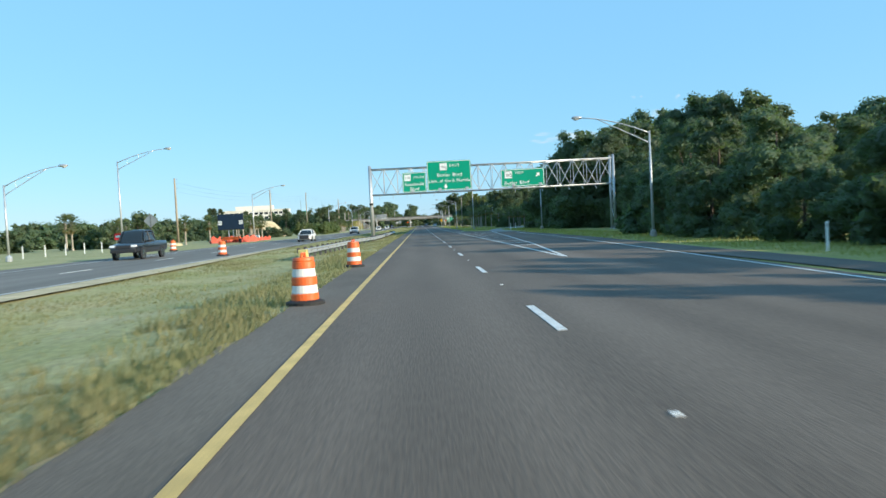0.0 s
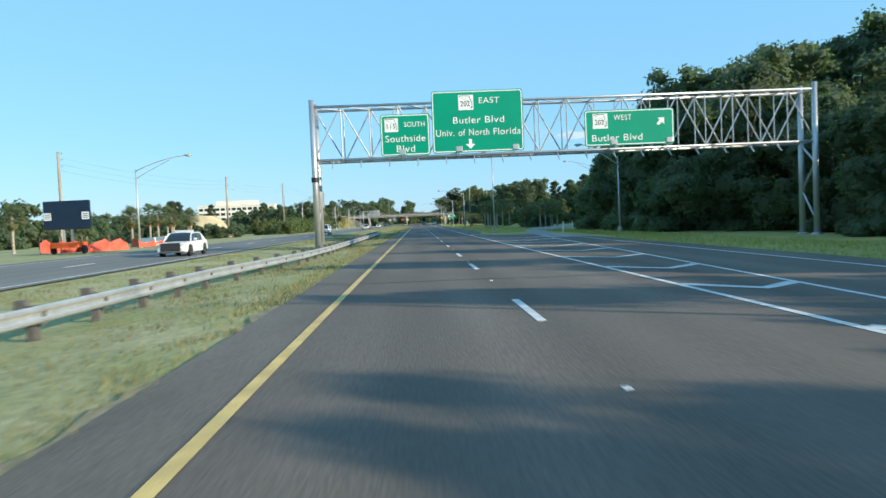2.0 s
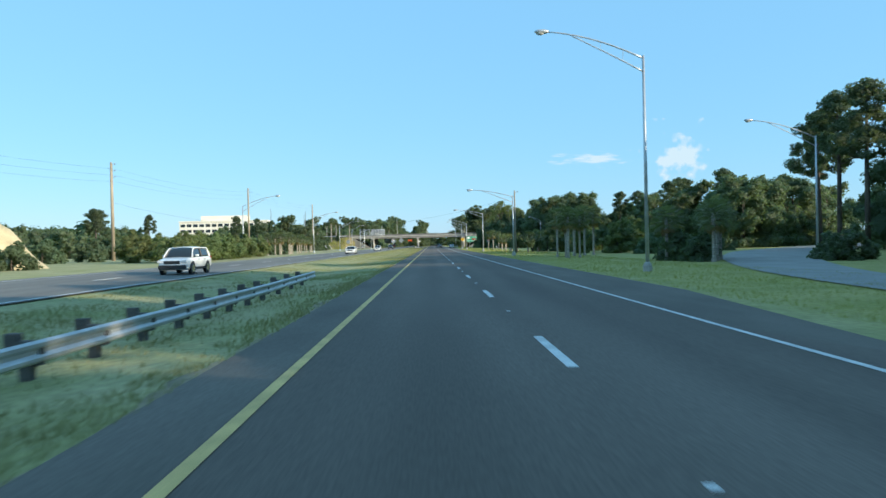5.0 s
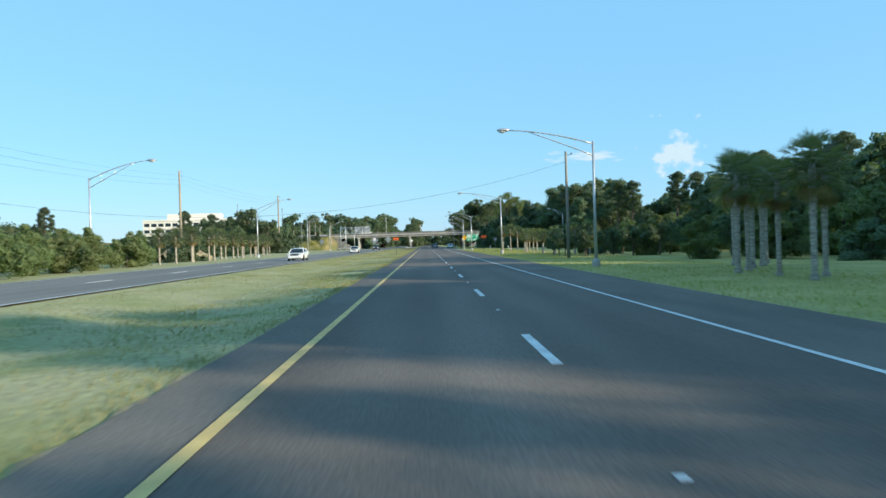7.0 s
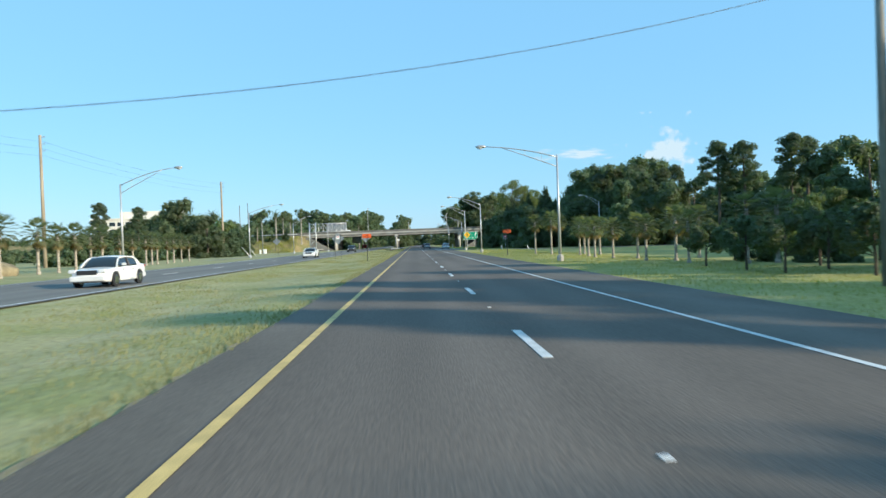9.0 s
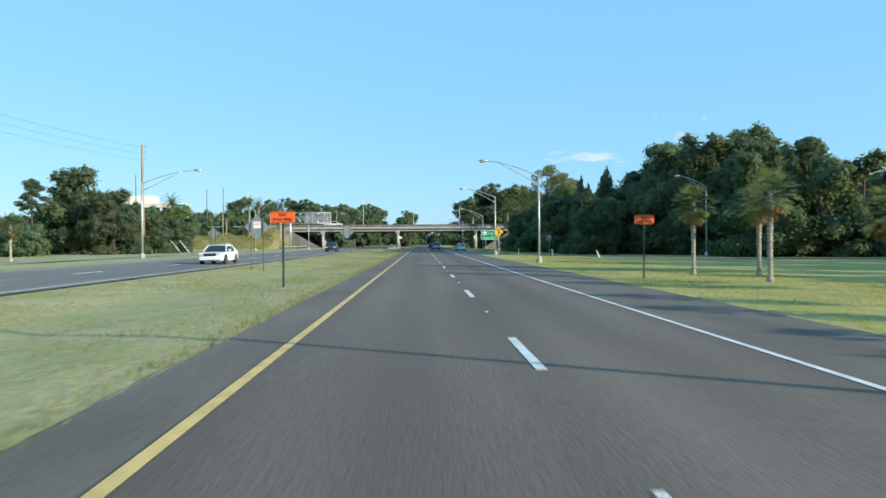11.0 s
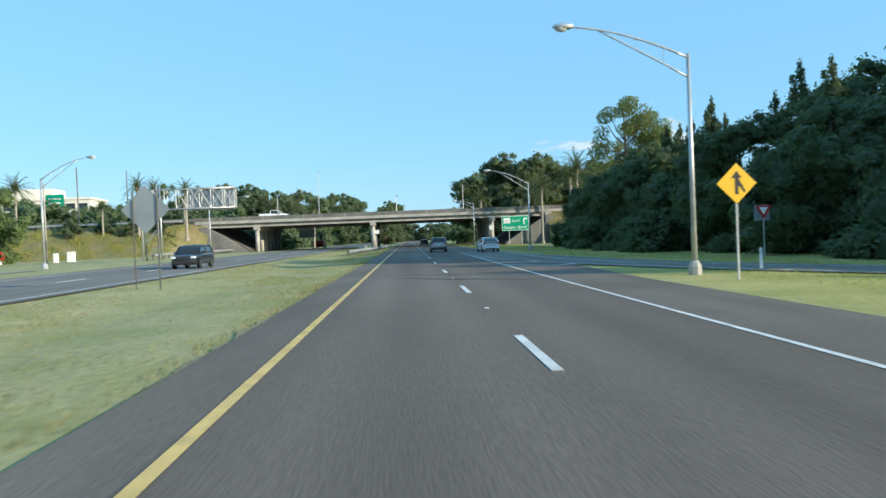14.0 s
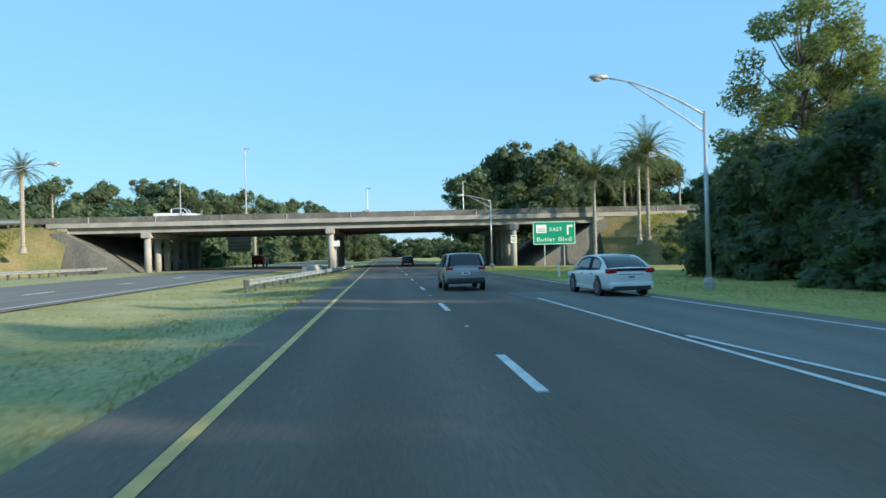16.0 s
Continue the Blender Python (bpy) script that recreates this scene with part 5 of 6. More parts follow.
sedan("white saloon in the oncoming lanes", pose(-15.0, 259, gz(-15), 0, 0, 180), WHITE_P)
suv("white SUV with a dark grille in the oncoming lanes", pose(-15.4, 171, gz(-15), 0, 0, 180), WHITE_P)
sedan("white saloon in the oncoming lanes near the median sign", pose(-15.2, 327.5, gz(-15), 0, 0, 180), WHITE_P)
suv("dark blue SUV coming from under the bridge", pose(-15.6, 399, gz(-15), 0, 0, 180), DARK_P)
pickup("white pickup truck crossing the bridge", pose(-26.5, BY + 4, 6.55, 0, 0, -90), WHITE_P, H=1.9)


sp = sign_post("guide_sign", -23.6, 513.8, "large pale sign board seen from behind past the bridge", height=5.1, posts=(-1.2, 1.2), r=0.07)
part("panel", plate(round_rect(-1.85, 1.85, 2.65, 5.15, 0.1), -0.12, -0.09), SIGNW, sp, "weathered white board")
for k in range(4):
    part("stiffener", box(-1.8, 1.8, -0.155, -0.121, 2.95 + 0.6 * k, 3.03 + 0.6 * k), SIGN_BACK, sp)


def work_truck(m):
    root = thing("work_truck", m, "small red work truck with a raised dark mast beyond the bridge", "truck")
    part("chassis", box(-0.95, 0.95, -2.4, 2.3, 0.45, 0.75, bevel=0.04), PLASTIC, root)
    part("cab", loft([section(y, 0.98 * k, 0.5, z) for y, k, z in ((-2.4, 0.96, 1.9), (-1.4, 1, 2.0), (-0.9, 1, 2.0), (-0.4, 0.98, 1.25))]), SIGNR, root, smooth=True)
    part("windscreen", plate([(-0.8, 1.3), (0.8, 1.3), (0.7, 1.85), (-0.7, 1.85)], -2.46, -2.41), GLASS, root)
    part("mast", box(-0.3, 0.3, 0.4, 1.0, 0.75, 3.3, bevel=0.05), RUBBER, root, "dark upright mast")
    part("tool_box", box(-0.9, 0.9, -0.2, 0.35, 0.75, 1.5, bevel=0.03), SIGNR, root)
    for s in (-1, 1):
        for y in (-1.6, 1.5):
            part("wheel", revolve([(0.25, -0.12), (0.42, -0.1), (0.42, 0.1), (0.25, 0.12)], 18, axis="x"), RUBBER, root).location = (s * 0.85, y, 0.42)
    return root


work_truck(pose(-20.7, 516, gz(-20.7)))


# ---- trees ----
def leaf_mesh(name, blobs, count, size, seed, core=0.7, mats=(LEAF,), flat=0.0, droop=0.0):
    """A crown of many small folded leaf clumps spread over uneven lobes, with gaps. blobs: (x, y, z, rx, ry, rz)."""
    rng = np.random.default_rng(seed)
    B = np.array(blobs, float)
    area = (B[:, 3] * B[:, 4] * B[:, 5]) ** (2 / 3)
    pick = rng.choice(len(B), count, p=area / area.sum())
    d = rng.normal(size=(count, 3))
    d /= np.linalg.norm(d, axis=1, keepdims=True)
    rad = 0.72 + 0.36 * rng.random(count) ** 0.7
    lump = 1 + 0.13 * np.sin(d[:, 0] * 5 + pick) * np.cos(d[:, 1] * 6 + 2 * pick) + 0.1 * np.sin(d[:, 2] * 9 + pick * 3)
    c = B[pick, :3] + d * B[pick, 3:] * (rad * lump)[:, None]
    n = d + rng.normal(scale=0.55, size=(count, 3))
    n[:, 2] += 0.35
    n /= np.linalg.norm(n, axis=1, keepdims=True)
    u = np.cross(n, rng.normal(size=(count, 3)))
    u /= np.linalg.norm(u, axis=1, keepdims=True)
    v = np.cross(n, u)
    s = size * (0.6 + 0.8 * rng.random(count))[:, None]
    fold = n * s * 0.22
    P = np.stack([c - u * s, c - v * s * 0.55 - fold, c + u * s, c + v * s * 0.55 - fold], 1).reshape(-1, 3)
    verts = [tuple(p) for p in P]
    faces = []
    for k in range(count):
        o = 4 * k
        faces += [(o, o + 1, o + 2), (o, o + 2, o + 3)]
    if core:
        bm = bmesh.new()
        bmesh.ops.create_icosphere(bm, subdivisions=1, radius=1)
        cv = [v_.co.copy() for v_ in bm.verts]
        cf = [[v_.index for v_ in f.verts] for f in bm.faces]
        bm.free()
        for b in blobs:
            o = len(verts)
            verts += [(b[0] + p.x * b[3] * core * (1 + 0.25 * noise.noise(p * 2.5)), b[1] + p.y * b[4] * core * (1 + 0.25 * noise.noise(p * 2.5)), b[2] + p.z * b[5] * core * (1 + 0.25 * noise.noise(p * 2.5 + Vector((3, 1, 2))))) for p in cv]
            faces += [tuple(i + o for i in f) for f in cf]
    me = bpy.data.meshes.new(name)
    me.from_pydata(verts, [], faces)
    me.materials.append(mats[0])
    return me


def limb_tree(name, trunk_pts, trunk_r, limbs, label, category, crown_mesh, bark=BARK, group=""):
    root = thing(name, Matrix(), label, category, group)
    bm = tube(trunk_pts, trunk_r, 9)
    for a, b, r in limbs:
        a, b = Vector(a), Vector(b)
        mid = a.lerp(b, 0.5) + Vector((0, 0, -0.12 * (b - a).length))
        tube([a, mid, b], [r, r * 0.7, r * 0.3], 6, bm)
    part("trunk", bm, bark, root, smooth=True)
    cr = new("crown", crown_mesh)
    cr.parent = root
    return root


def blobs_broad(rng, h, w, low, n):
    """Boughs round the trunk, each carrying a few smaller lobes of leaves."""
    out = []
    for k in range(n):
        a = 2 * math.pi * k / n * 2.4 + rng.uniform(-0.4, 0.4)
        t = (k + 0.5) / n
        z = low + (h - low) * t
        reach = w * (0.62 * math.sin(math.pi * min(1, 0.22 + 0.72 * t)) ** 0.8) * rng.uniform(0.55, 1.05)
        r = w * rng.uniform(0.22, 0.32) * (1.0 - 0.35 * t)
        c = Vector((math.cos(a) * reach * 0.78, math.sin(a) * reach * 0.78, z - r * 0.5))
        out.append((*c, r, r, r * rng.uniform(0.7, 0.95)))
        for j in range(4):
            d = Vector((rng.gauss(math.cos(a) * 0.6, 0.7), rng.gauss(math.sin(a) * 0.6, 0.7), rng.gauss(0.35, 0.6))).normalized()
            q = r * rng.uniform(0.35, 0.62)
            p = c + d * r * rng.uniform(0.8, 1.15)
            out.append((p.x, p.y, max(p.z, low + q * 0.3), q, q, q * rng.uniform(0.65, 0.95)))
    return out


def oak(seed, h, w, low, count, size, label, mats=(LEAF,), name="broadleaf_tree", n=14):
    rng = random.Random(seed)
    bl = blobs_broad(rng, h, w, low, n)
    cm = leaf_mesh("crown", bl, count, size, seed, mats=mats)
    limbs = [((0, 0, h * (0.3 + 0.02 * k)), tuple(b[:3]), 0.009 * h) for k, b in enumerate(bl[::15])]
    return limb_tree(name, [(0, 0, -0.3), (0.03 * h / 4, 0, h * 0.3), (0.02 * h, 0.01 * h, h * 0.6), (0.01 * h, 0.016 * h, h * 0.85)], [0.027 * h, 0.02 * h, 0.013 * h, 0.004 * h], limbs, label, "tree", cm, group="roadside trees")


def pine(seed, h, label):
    rng = random.Random(seed)
    bl = []
    for k in range(17):
        t = 0.26 + 0.74 * k / 16
        reach = (1.0 - t) ** 0.8 * 3.3 + 0.16
        turn = rng.uniform(0, 6.28)
        for j in range(4 if t < 0.9 else 2):
            a = turn + j * 1.57 + rng.uniform(-0.5, 0.5)
            d = reach * rng.uniform(0.45, 0.85)
            q = reach * rng.uniform(0.34, 0.52)
            bl.append((math.cos(a) * d, math.sin(a) * d, h * t + rng.uniform(-0.3, 0.3), q, q, q * (0.5 if t < 0.75 else 1.6)))
    bl += [(0, 0.1, h * 0.93, 0.36, 0.36, 0.9), (0, 0.1, h * 0.98, 0.2, 0.2, 0.7)]
    cm = leaf_mesh("crown", bl, 9500, 0.13, seed, mats=(LEAF_PINE,), core=0.5)
    limbs = [((0, 0, b[2] - 0.3), tuple(b[:3]), 0.05) for b in bl[::2]]
    return limb_tree("pine_tree", [(0, 0, -0.3), (0.1, 0.05, h * 0.5), (0, 0.1, h * 0.97)], [0.24, 0.17, 0.05], limbs, label, "tree", cm, group="pines")


def slash_pine(seed, h, label):
    """A bare straight trunk under a rounded, clumpy top."""
    rng = random.Random(seed)
    bl = []
    for k in range(26):
        t = 0.58 + 0.42 * k / 25
        reach = 2.7 * math.sin(math.pi * (0.25 + 0.72 * k / 25)) ** 0.7
        a = k * 2.4 + rng.uniform(-0.5, 0.5)
        q = rng.uniform(0.6, 1.15)
        d = reach * rng.uniform(0.35, 1.0)
        bl.append((math.cos(a) * d, math.sin(a) * d, h * t - 0.4, q, q, q * 0.62))
    cm = leaf_mesh("crown", bl, 7000, 0.14, seed, mats=(LEAF_PINE,), core=0.6)
    limbs = [((0, 0, b[2] - 0.8), tuple(b[:3]), 0.06) for b in bl[::2]]
    return limb_tree("pine_tree", [(0, 0, -0.3), (0.15, 0.05, h * 0.5), (0.05, 0.1, h * 0.95)], [0.26, 0.2, 0.07], limbs, label, "tree", cm, group="pines")


def airy(seed, h, label):
    rng = random.Random(seed)
    bl = []
    for k in range(44):
        t = 0.28 + 0.72 * k / 43
        a = rng.uniform(0, 6.28)
        rr = 4.1 * math.sin(math.pi * min(1, t * 0.82 + 0.12)) + 0.6
        q = rng.uniform(0.65, 1.15)
        bl.append((math.cos(a) * rr * 0.85, math.sin(a) * rr * 0.85, h * t - 0.4, q, q, q * 0.8))
    cm = leaf_mesh("crown", bl, 21000, 0.1, seed, mats=(LEAF_LIGHT,), core=0)
    limbs = [((0.05, 0, h * (0.18 + 0.6 * k / 44)), tuple(b[:3]), 0.07) for k, b in enumerate(bl)]
    return limb_tree("broadleaf_tree", [(0, 0, -0.3), (0.15, 0, h * 0.3), (0, 0.15, h * 0.6), (0.1, 0, h * 0.92)], [0.3, 0.22, 0.13, 0.03], limbs, label, "tree", cm, group="roadside trees")


def frond_fan(bm, base, out, up, length, blades, droop, rng):
    """One fan leaf on its stalk."""
    tip = base + out * length * 0.55 + up * (0.12 - droop * 0.3) * length
    rod(base, tip, 0.018, 0.012, 4, bm, cap=False)
    side = out.cross(up).normalized()
    for k in range(blades):
        a = -1.05 + 2.1 * k / (blades - 1)
        d = (out * math.cos(a) + side * math.sin(a)).normalized()
        L = length * 0.5 * (1 - 0.18 * abs(a)) * rng.uniform(0.85, 1.1)
        p1 = tip + d * L * 0.6 + up * (0.06 - droop * 0.25) * L
        p2 = tip + d * L + up * (-0.12 - droop * 0.5) * L
        wv = d.cross(up).normalized() * 0.028
        v = [bm.verts.new(q) for q in (tip, p1 - wv, p2, p1 + wv)]
        bm.faces.new(v)


def sabal(seed, h, label, group):
    rng = random.Random(seed)
    root = thing("palm_tree", Matrix(), label, "palm tree", group)
    prof, z = [(0.22, -0.2), (0.16, 0.35)], 0.35
    while z < h - 0.3:
        k = min(1.0, max(0, (z - h * 0.45) / (h * 0.3)))
        prof += [(0.11 + 0.02 * k, z), (0.118 + 0.045 * k, z + 0.14)]
        z += 0.22
    prof += [(0.15, h - 0.2), (0.08, h + 0.1)]
    part("trunk", revolve(prof, 10), PALM_BARK, root, "rough palm trunk with old leaf bases")
    up = Vector((0, 0, 1))
    for nm, n, m_, lab in (("fronds", 46, LEAF_PALM, ""), ("dead_fronds", 9, LEAF_DRY, "dry brown hanging fronds")):
        bm = bmesh.new()
        for k in range(n):
            a = k * 2.399 + rng.uniform(-0.2, 0.2)
            el = math.asin(0.98 - 1.8 * k / n) if nm == "fronds" else rng.uniform(-1.35, -0.8)
            o = Vector((math.cos(a) * math.cos(el), math.sin(a) * math.cos(el), math.sin(el)))
            hor = Vector((math.cos(a), math.sin(a), 0))
            upv = (up - o * o.dot(up)).normalized() if abs(o.z) < 0.99 else hor
            frond_fan(bm, Vector((0, 0, h - 0.1)) + o * 0.12, o, upv, rng.uniform(1.1, 1.5) * (0.85 if nm == "dead_fronds" else 1), 13, 0.15 if nm == "fronds" else 0.5, rng)
        part(nm, bm, m_, root, lab)
    return root


def date_palm(seed, h, label, group, girth=1.0):
    rng = random.Random(seed)
    root = thing("palm_tree", Matrix(), label, "palm tree", group)
    prof, z = [(0.4, -0.2), (0.3, 0.4)], 0.4
    while z < h - 0.4:
        prof += [(0.19, z), (0.23, z + 0.16)]
        z += 0.26
    prof += [(0.4, h - 0.2), (0.15, h + 0.2)]
    part("trunk", revolve([(r * girth, z) for r, z in prof], 10), PALM_BARK, root, "rough diamond-scarred trunk")
    bm = bmesh.new()
    for k in range(46):
        a, el = k * 2.399, 1.35 - 1.75 * k / 46
        hor = Vector((math.cos(a), math.sin(a), 0))
        L = rng.uniform(2.3, 2.9)
        p, d = Vector((0, 0, h)), Vector((hor.x * math.cos(el), hor.y * math.cos(el), math.sin(el)))
        pts = [p.copy()]
        for j in range(9):
            p = p + d * L / 9
            d = (d + Vector((0, 0, -0.085 - 0.02 * j))).normalized()
            pts.append(p.copy())
        tube(pts, [0.03 - 0.0025 * j for j in range(10)], 3, bm)
        side = hor.cross(Vector((0, 0, 1)))
        for j in range(1, 10):
            for f in (0.0, 0.5):
                q = pts[j - 1].lerp(pts[j], f)
                t = (pts[j] - pts[j - 1]).normalized()
                for s in (-1, 1):
                    e = q + (side * s * 0.75 + t * 0.6 + Vector((0, 0, 0.1))).normalized() * 0.5 * (1 - 0.04 * j)
                    wv = t * 0.035
                    bm.faces.new([bm.verts.new(z_) for z_ in (q - wv, e, q + wv)])
    part("fronds", bm, LEAF_PALM, root)
    return root


def place(proto, spots, zoff=0.0, seed=0):
    """Sets the prototype at the first spot and copies of it at the others: (x, y, scale)."""
    rng = random.Random(seed)
    for k, (x, y, s) in enumerate(spots):
        m = pose(x, y, gz(x) - 0.15 + (zoff if not callable(zoff) else zoff(x, y)), 0, 0, rng.uniform(0, 360))
        if k == 0:
            proto.matrix_world = m
            proto.scale = (s, s, s)
        else:
            ob = copy_thing(proto, m)
            ob.scale = (s, s, s)


def scatter(seed, n, x0, x1, y0, y1, s0, s1, keep=lambda x, y: True):
    rng = random.Random(seed)
    out = []
    while len(out) < n:
        x, y = rng.uniform(x0, x1), rng.uniform(y0, y1)
        if keep(x, y):
            out.append((x, y, rng.uniform(s0, s1)))
    return out


def near_ramp(x, y, d):
    return any((x - (a[0] + b[0]) / 2) ** 2 + (y - (a[1] + b[1]) / 2) ** 2 < d * d for a, b in zip(RAMP_L, RAMP_R)) or any((x - p[0]) ** 2 + (y - p[1]) ** 2 < d * d for p in ONRAMP)


# the dense wood between the lanes and the exit ramp
oak_a = oak(11, 12.5, 9.0, 0.6, 15000, 0.17, "large dark green broadleaf tree at the edge of the dense wood")
oak_b = oak(12, 10.0, 8.0, 0.3, 12500, 0.165, "dark green broadleaf tree with foliage down to the ground")
shrub = oak(13, 3.4, 4.2, 0.1, 2400, 0.19, "dense dark shrub along the wood's edge", name="shrub", n=8)
shrub["category"] = "shrub"
far_a = oak(14, 11.0, 9.0, 0.8, 7000, 0.25, "distant dark green broadleaf tree in the tree line", (LEAF_FAR,))
far_c = oak(19, 19.0, 13.0, 2.0, 9500, 0.31, "tall broadleaf tree rising behind the bridge", (LEAF_FAR,), n=22)
far_d = oak(27, 14.0, 11.0, 1.5, 6000, 0.3, "tall hazy green tree behind the bridge bank", (LEAF_FAR,), n=16)
far_b = oak(15, 8.0, 9.5, 0.3, 2000, 0.42, "distant rounded tree in the tree line", (LEAF_FAR,), name="distant_tree")
pine_a = pine(16, 15.0, "tall slender pine with an open clumpy crown")
pine_b = slash_pine(26, 16.0, "tall bare-trunked pine with a rounded top")
light = airy(17, 15.5, "tall airy tree with pale yellow-green leaves above the wood")
light_b = oak(18, 8.5, 6.5, 0.6, 8000, 0.2, "mid-green broadleaf tree beside the verge", (LEAF_LIGHT,))
WOOD_OK = lambda x, y: not near_ramp(x, y, 7.5)
FRONT = [(12.5, 21.5, 0.62), (25.5, 21, 0.6), (37.5, 21.2, 0.62), (49.5, 21.5, 0.72), (59.5, 22.2, 0.78), (69.5, 24, 0.9), (79.5, 26.5, 0.95), (90.5, 29.5, 1.05), (100.5, 31.5, 1.12), (110.5, 30.5, 1.08), (117, 28.3, 1.25), (127, 28, 1.3), (137, 27.6, 1.3), (146, 28.4, 1.2), (155, 30.5, 1.05), (163, 34, 0.85)]
FRONT = [(y, x + (1.2 if 75 < y < 112 else 0.4), s * (0.88 if y < 112 else 1.0)) for y, x, s in FRONT]
spots_a = [(x, y, s) for y, x, s in FRONT] + [(x + 8.5, y + 4, s * (0.98 if y < 112 else 1.08)) for y, x, s in FRONT[3:]] + [(36, 30, 0.9), (34, 14, 0.85)]
spots_b = [(x - 2.2, y + 5, s * 0.78) for y, x, s in FRONT[:14]] + [(39, 168, 0.9), (44, 160, 1.0)]
place(oak_a, spots_a, seed=1)
place(oak_b, spots_b, seed=2)
# the wood past the entry ramp
edge = [(25.5, 380, 0.95), (25.5, 390, 1.0), (24.3, 400, 1.0), (23, 410, 0.95), (22.3, 420, 1.0), (22.6, 430, 0.95), (24, 440, 0.95), (27, 448, 0.9)]
for (x, y, s), src in zip(edge, (oak_b,) * 8):
    ob = copy_thing(src, pose(x + 1.5, y, gz(x) - 0.2, 0, 0, x * 77 + y * 31))
    ob.scale = (s, s, s)
for x, y, s in scatter(4, 16, 27, 44, 384, 455, 0.85, 1.15, WOOD_OK):
    ob = copy_thing(oak_a, pose(x, y, gz(x) - 0.2, 0, 0, x * 53))
    ob.scale = (s * 0.78, s * 0.78, s * 0.78)
place(pine_a, [(26, 405, 0.85), (28.5, 396, 0.9), (25.5, 414, 0.8), (31, 388, 0.95), (34, 401, 1.0), (31, 421, 0.91), (38, 380, 0.95), (42, 372, 0.95), (37, 415, 1.0), (34, 432, 0.98), (37, 426, 0.99), (47, 360, 0.9)], seed=5)
place(light, [(31.5, 446, 1.36), (35.4, 448.5, 1.25), (40, 458, 1.2)], seed=6)
for x, y, s in ((45, 367.5, 1.2), (49, 371, 1.25), (43, 376, 1.4), (41, 384, 1.4), (47, 377, 1.5), (44, 391, 1.45), (52, 384, 1.4), (50, 398, 1.6), (56, 390, 1.6), (48, 408, 1.55), (60, 402, 1.65), (54, 413, 1.6), (46, 419, 1.45)):
    ob = copy_thing(oak_a, pose(x, y, gz(x) - 0.2, 0, 0, x * 29))
    ob.scale = (s, s, s)
# tall trees out of view inside the exit ramp's loop, added to shade the road
for x, y, s in scatter(71, 34, 40, 80, 118, 206, 1.45, 1.75, lambda x, y: not near_ramp(x, y, 9) and y + 0.53 * x < 228):
    ob = copy_thing(oak_a, pose(x, y, gz(x) - 0.2, 0, 0, x * 43))
    ob.scale = (s, s, s)
# more unseen trees, set up-sun so each shadow meets the road at y = c
for x, c in ((62, 198), (66, 203), (61, 208.5), (65, 214), (60, 218), (63.5, 221)):
    ob = copy_thing(oak_a, pose(x, c - 0.534 * x, gz(x) - 0.2, 0, 0, x * 43 + c))
    ob.scale = (1.8, 1.8, 1.85)
# tall wood beyond the exit ramp, out of view, added to shade lawn and road
for x, y, s in scatter(41, 13, 54, 84, 165, 226, 1.2, 1.5, lambda x, y: not near_ramp(x, y, 10)):
    ob = copy_thing(oak_a, pose(x, y, gz(x) - 0.2, 0, 0, x * 61))
    ob.scale = (s, s, s)
# pines at y 211 to 240 are unseen, added for shadow bands
place(pine_b, [(53, 211, 1.3), (56, 222, 1.35), (59, 232, 1.3), (66, 214, 1.4), (63, 240, 1.3), (60.5, 213.5, 1.42), (36, 305.2, 0.8), (38.5, 303.8, 0.78), (72, 228, 1.4), (58, 296, 1.0), (64, 306, 1.1), (52, 318, 0.95), (70, 318, 1.15), (60, 328, 1.0), (66, 284, 1.1), (74, 300, 1.15), (50, 362, 0.95), (56, 372, 1.05), (-40, 546, 0.95), (-47, 552, 1.05), (-54, 546, 0.9), (-43, 560, 1.0), (-62, 550, 1.0), (-36, 556, 0.85), (-32, 540, 0.8), (20, 540, 1.1), (26, 544, 1.2), (30, 538, 1.05), (47, 545, 1.2), (55, 548, 1.15), (-66, 395, 0.8), (-72, 388, 0.85), (-61, 398, 0.75), (-82, 300, 0.75), (-88, 312, 0.8), (-76, 318, 0.7), (-95, 330, 0.85)], seed=42)
# trees behind the verge lawn
for x, y, s in scatter(7, 34, 58, 96, 240, 345, 1.0, 1.35, lambda x, y: not near_ramp(x, y, 8)):
    ob = copy_thing(far_a, pose(x, y, gz(x) - 0.2, 0, 0, x * 91))
    ob.scale = (s, s, s)
for x, y, s in scatter(8, 24, 36, 80, 338, 380, 0.95, 1.3, lambda x, y: not near_ramp(x, y, 6)):
    ob = copy_thing(far_a, pose(x, y, gz(x) - 0.2, 0, 0, x * 37))
    ob.scale = (s, s, s)
place(light_b, [(30, 236, 0.55), (27, 228, 0.5), (33, 246, 0.6), (36, 256, 0.7), (31, 262, 0.55), (29, 274, 0.5), (32.5, 225, 0.6), (35, 233, 0.7), (24, 250, 0.42), (38, 240, 0.7), (41, 268, 0.75), (36, 282, 0.6), (22.5, 232, 0.4)], seed=9)
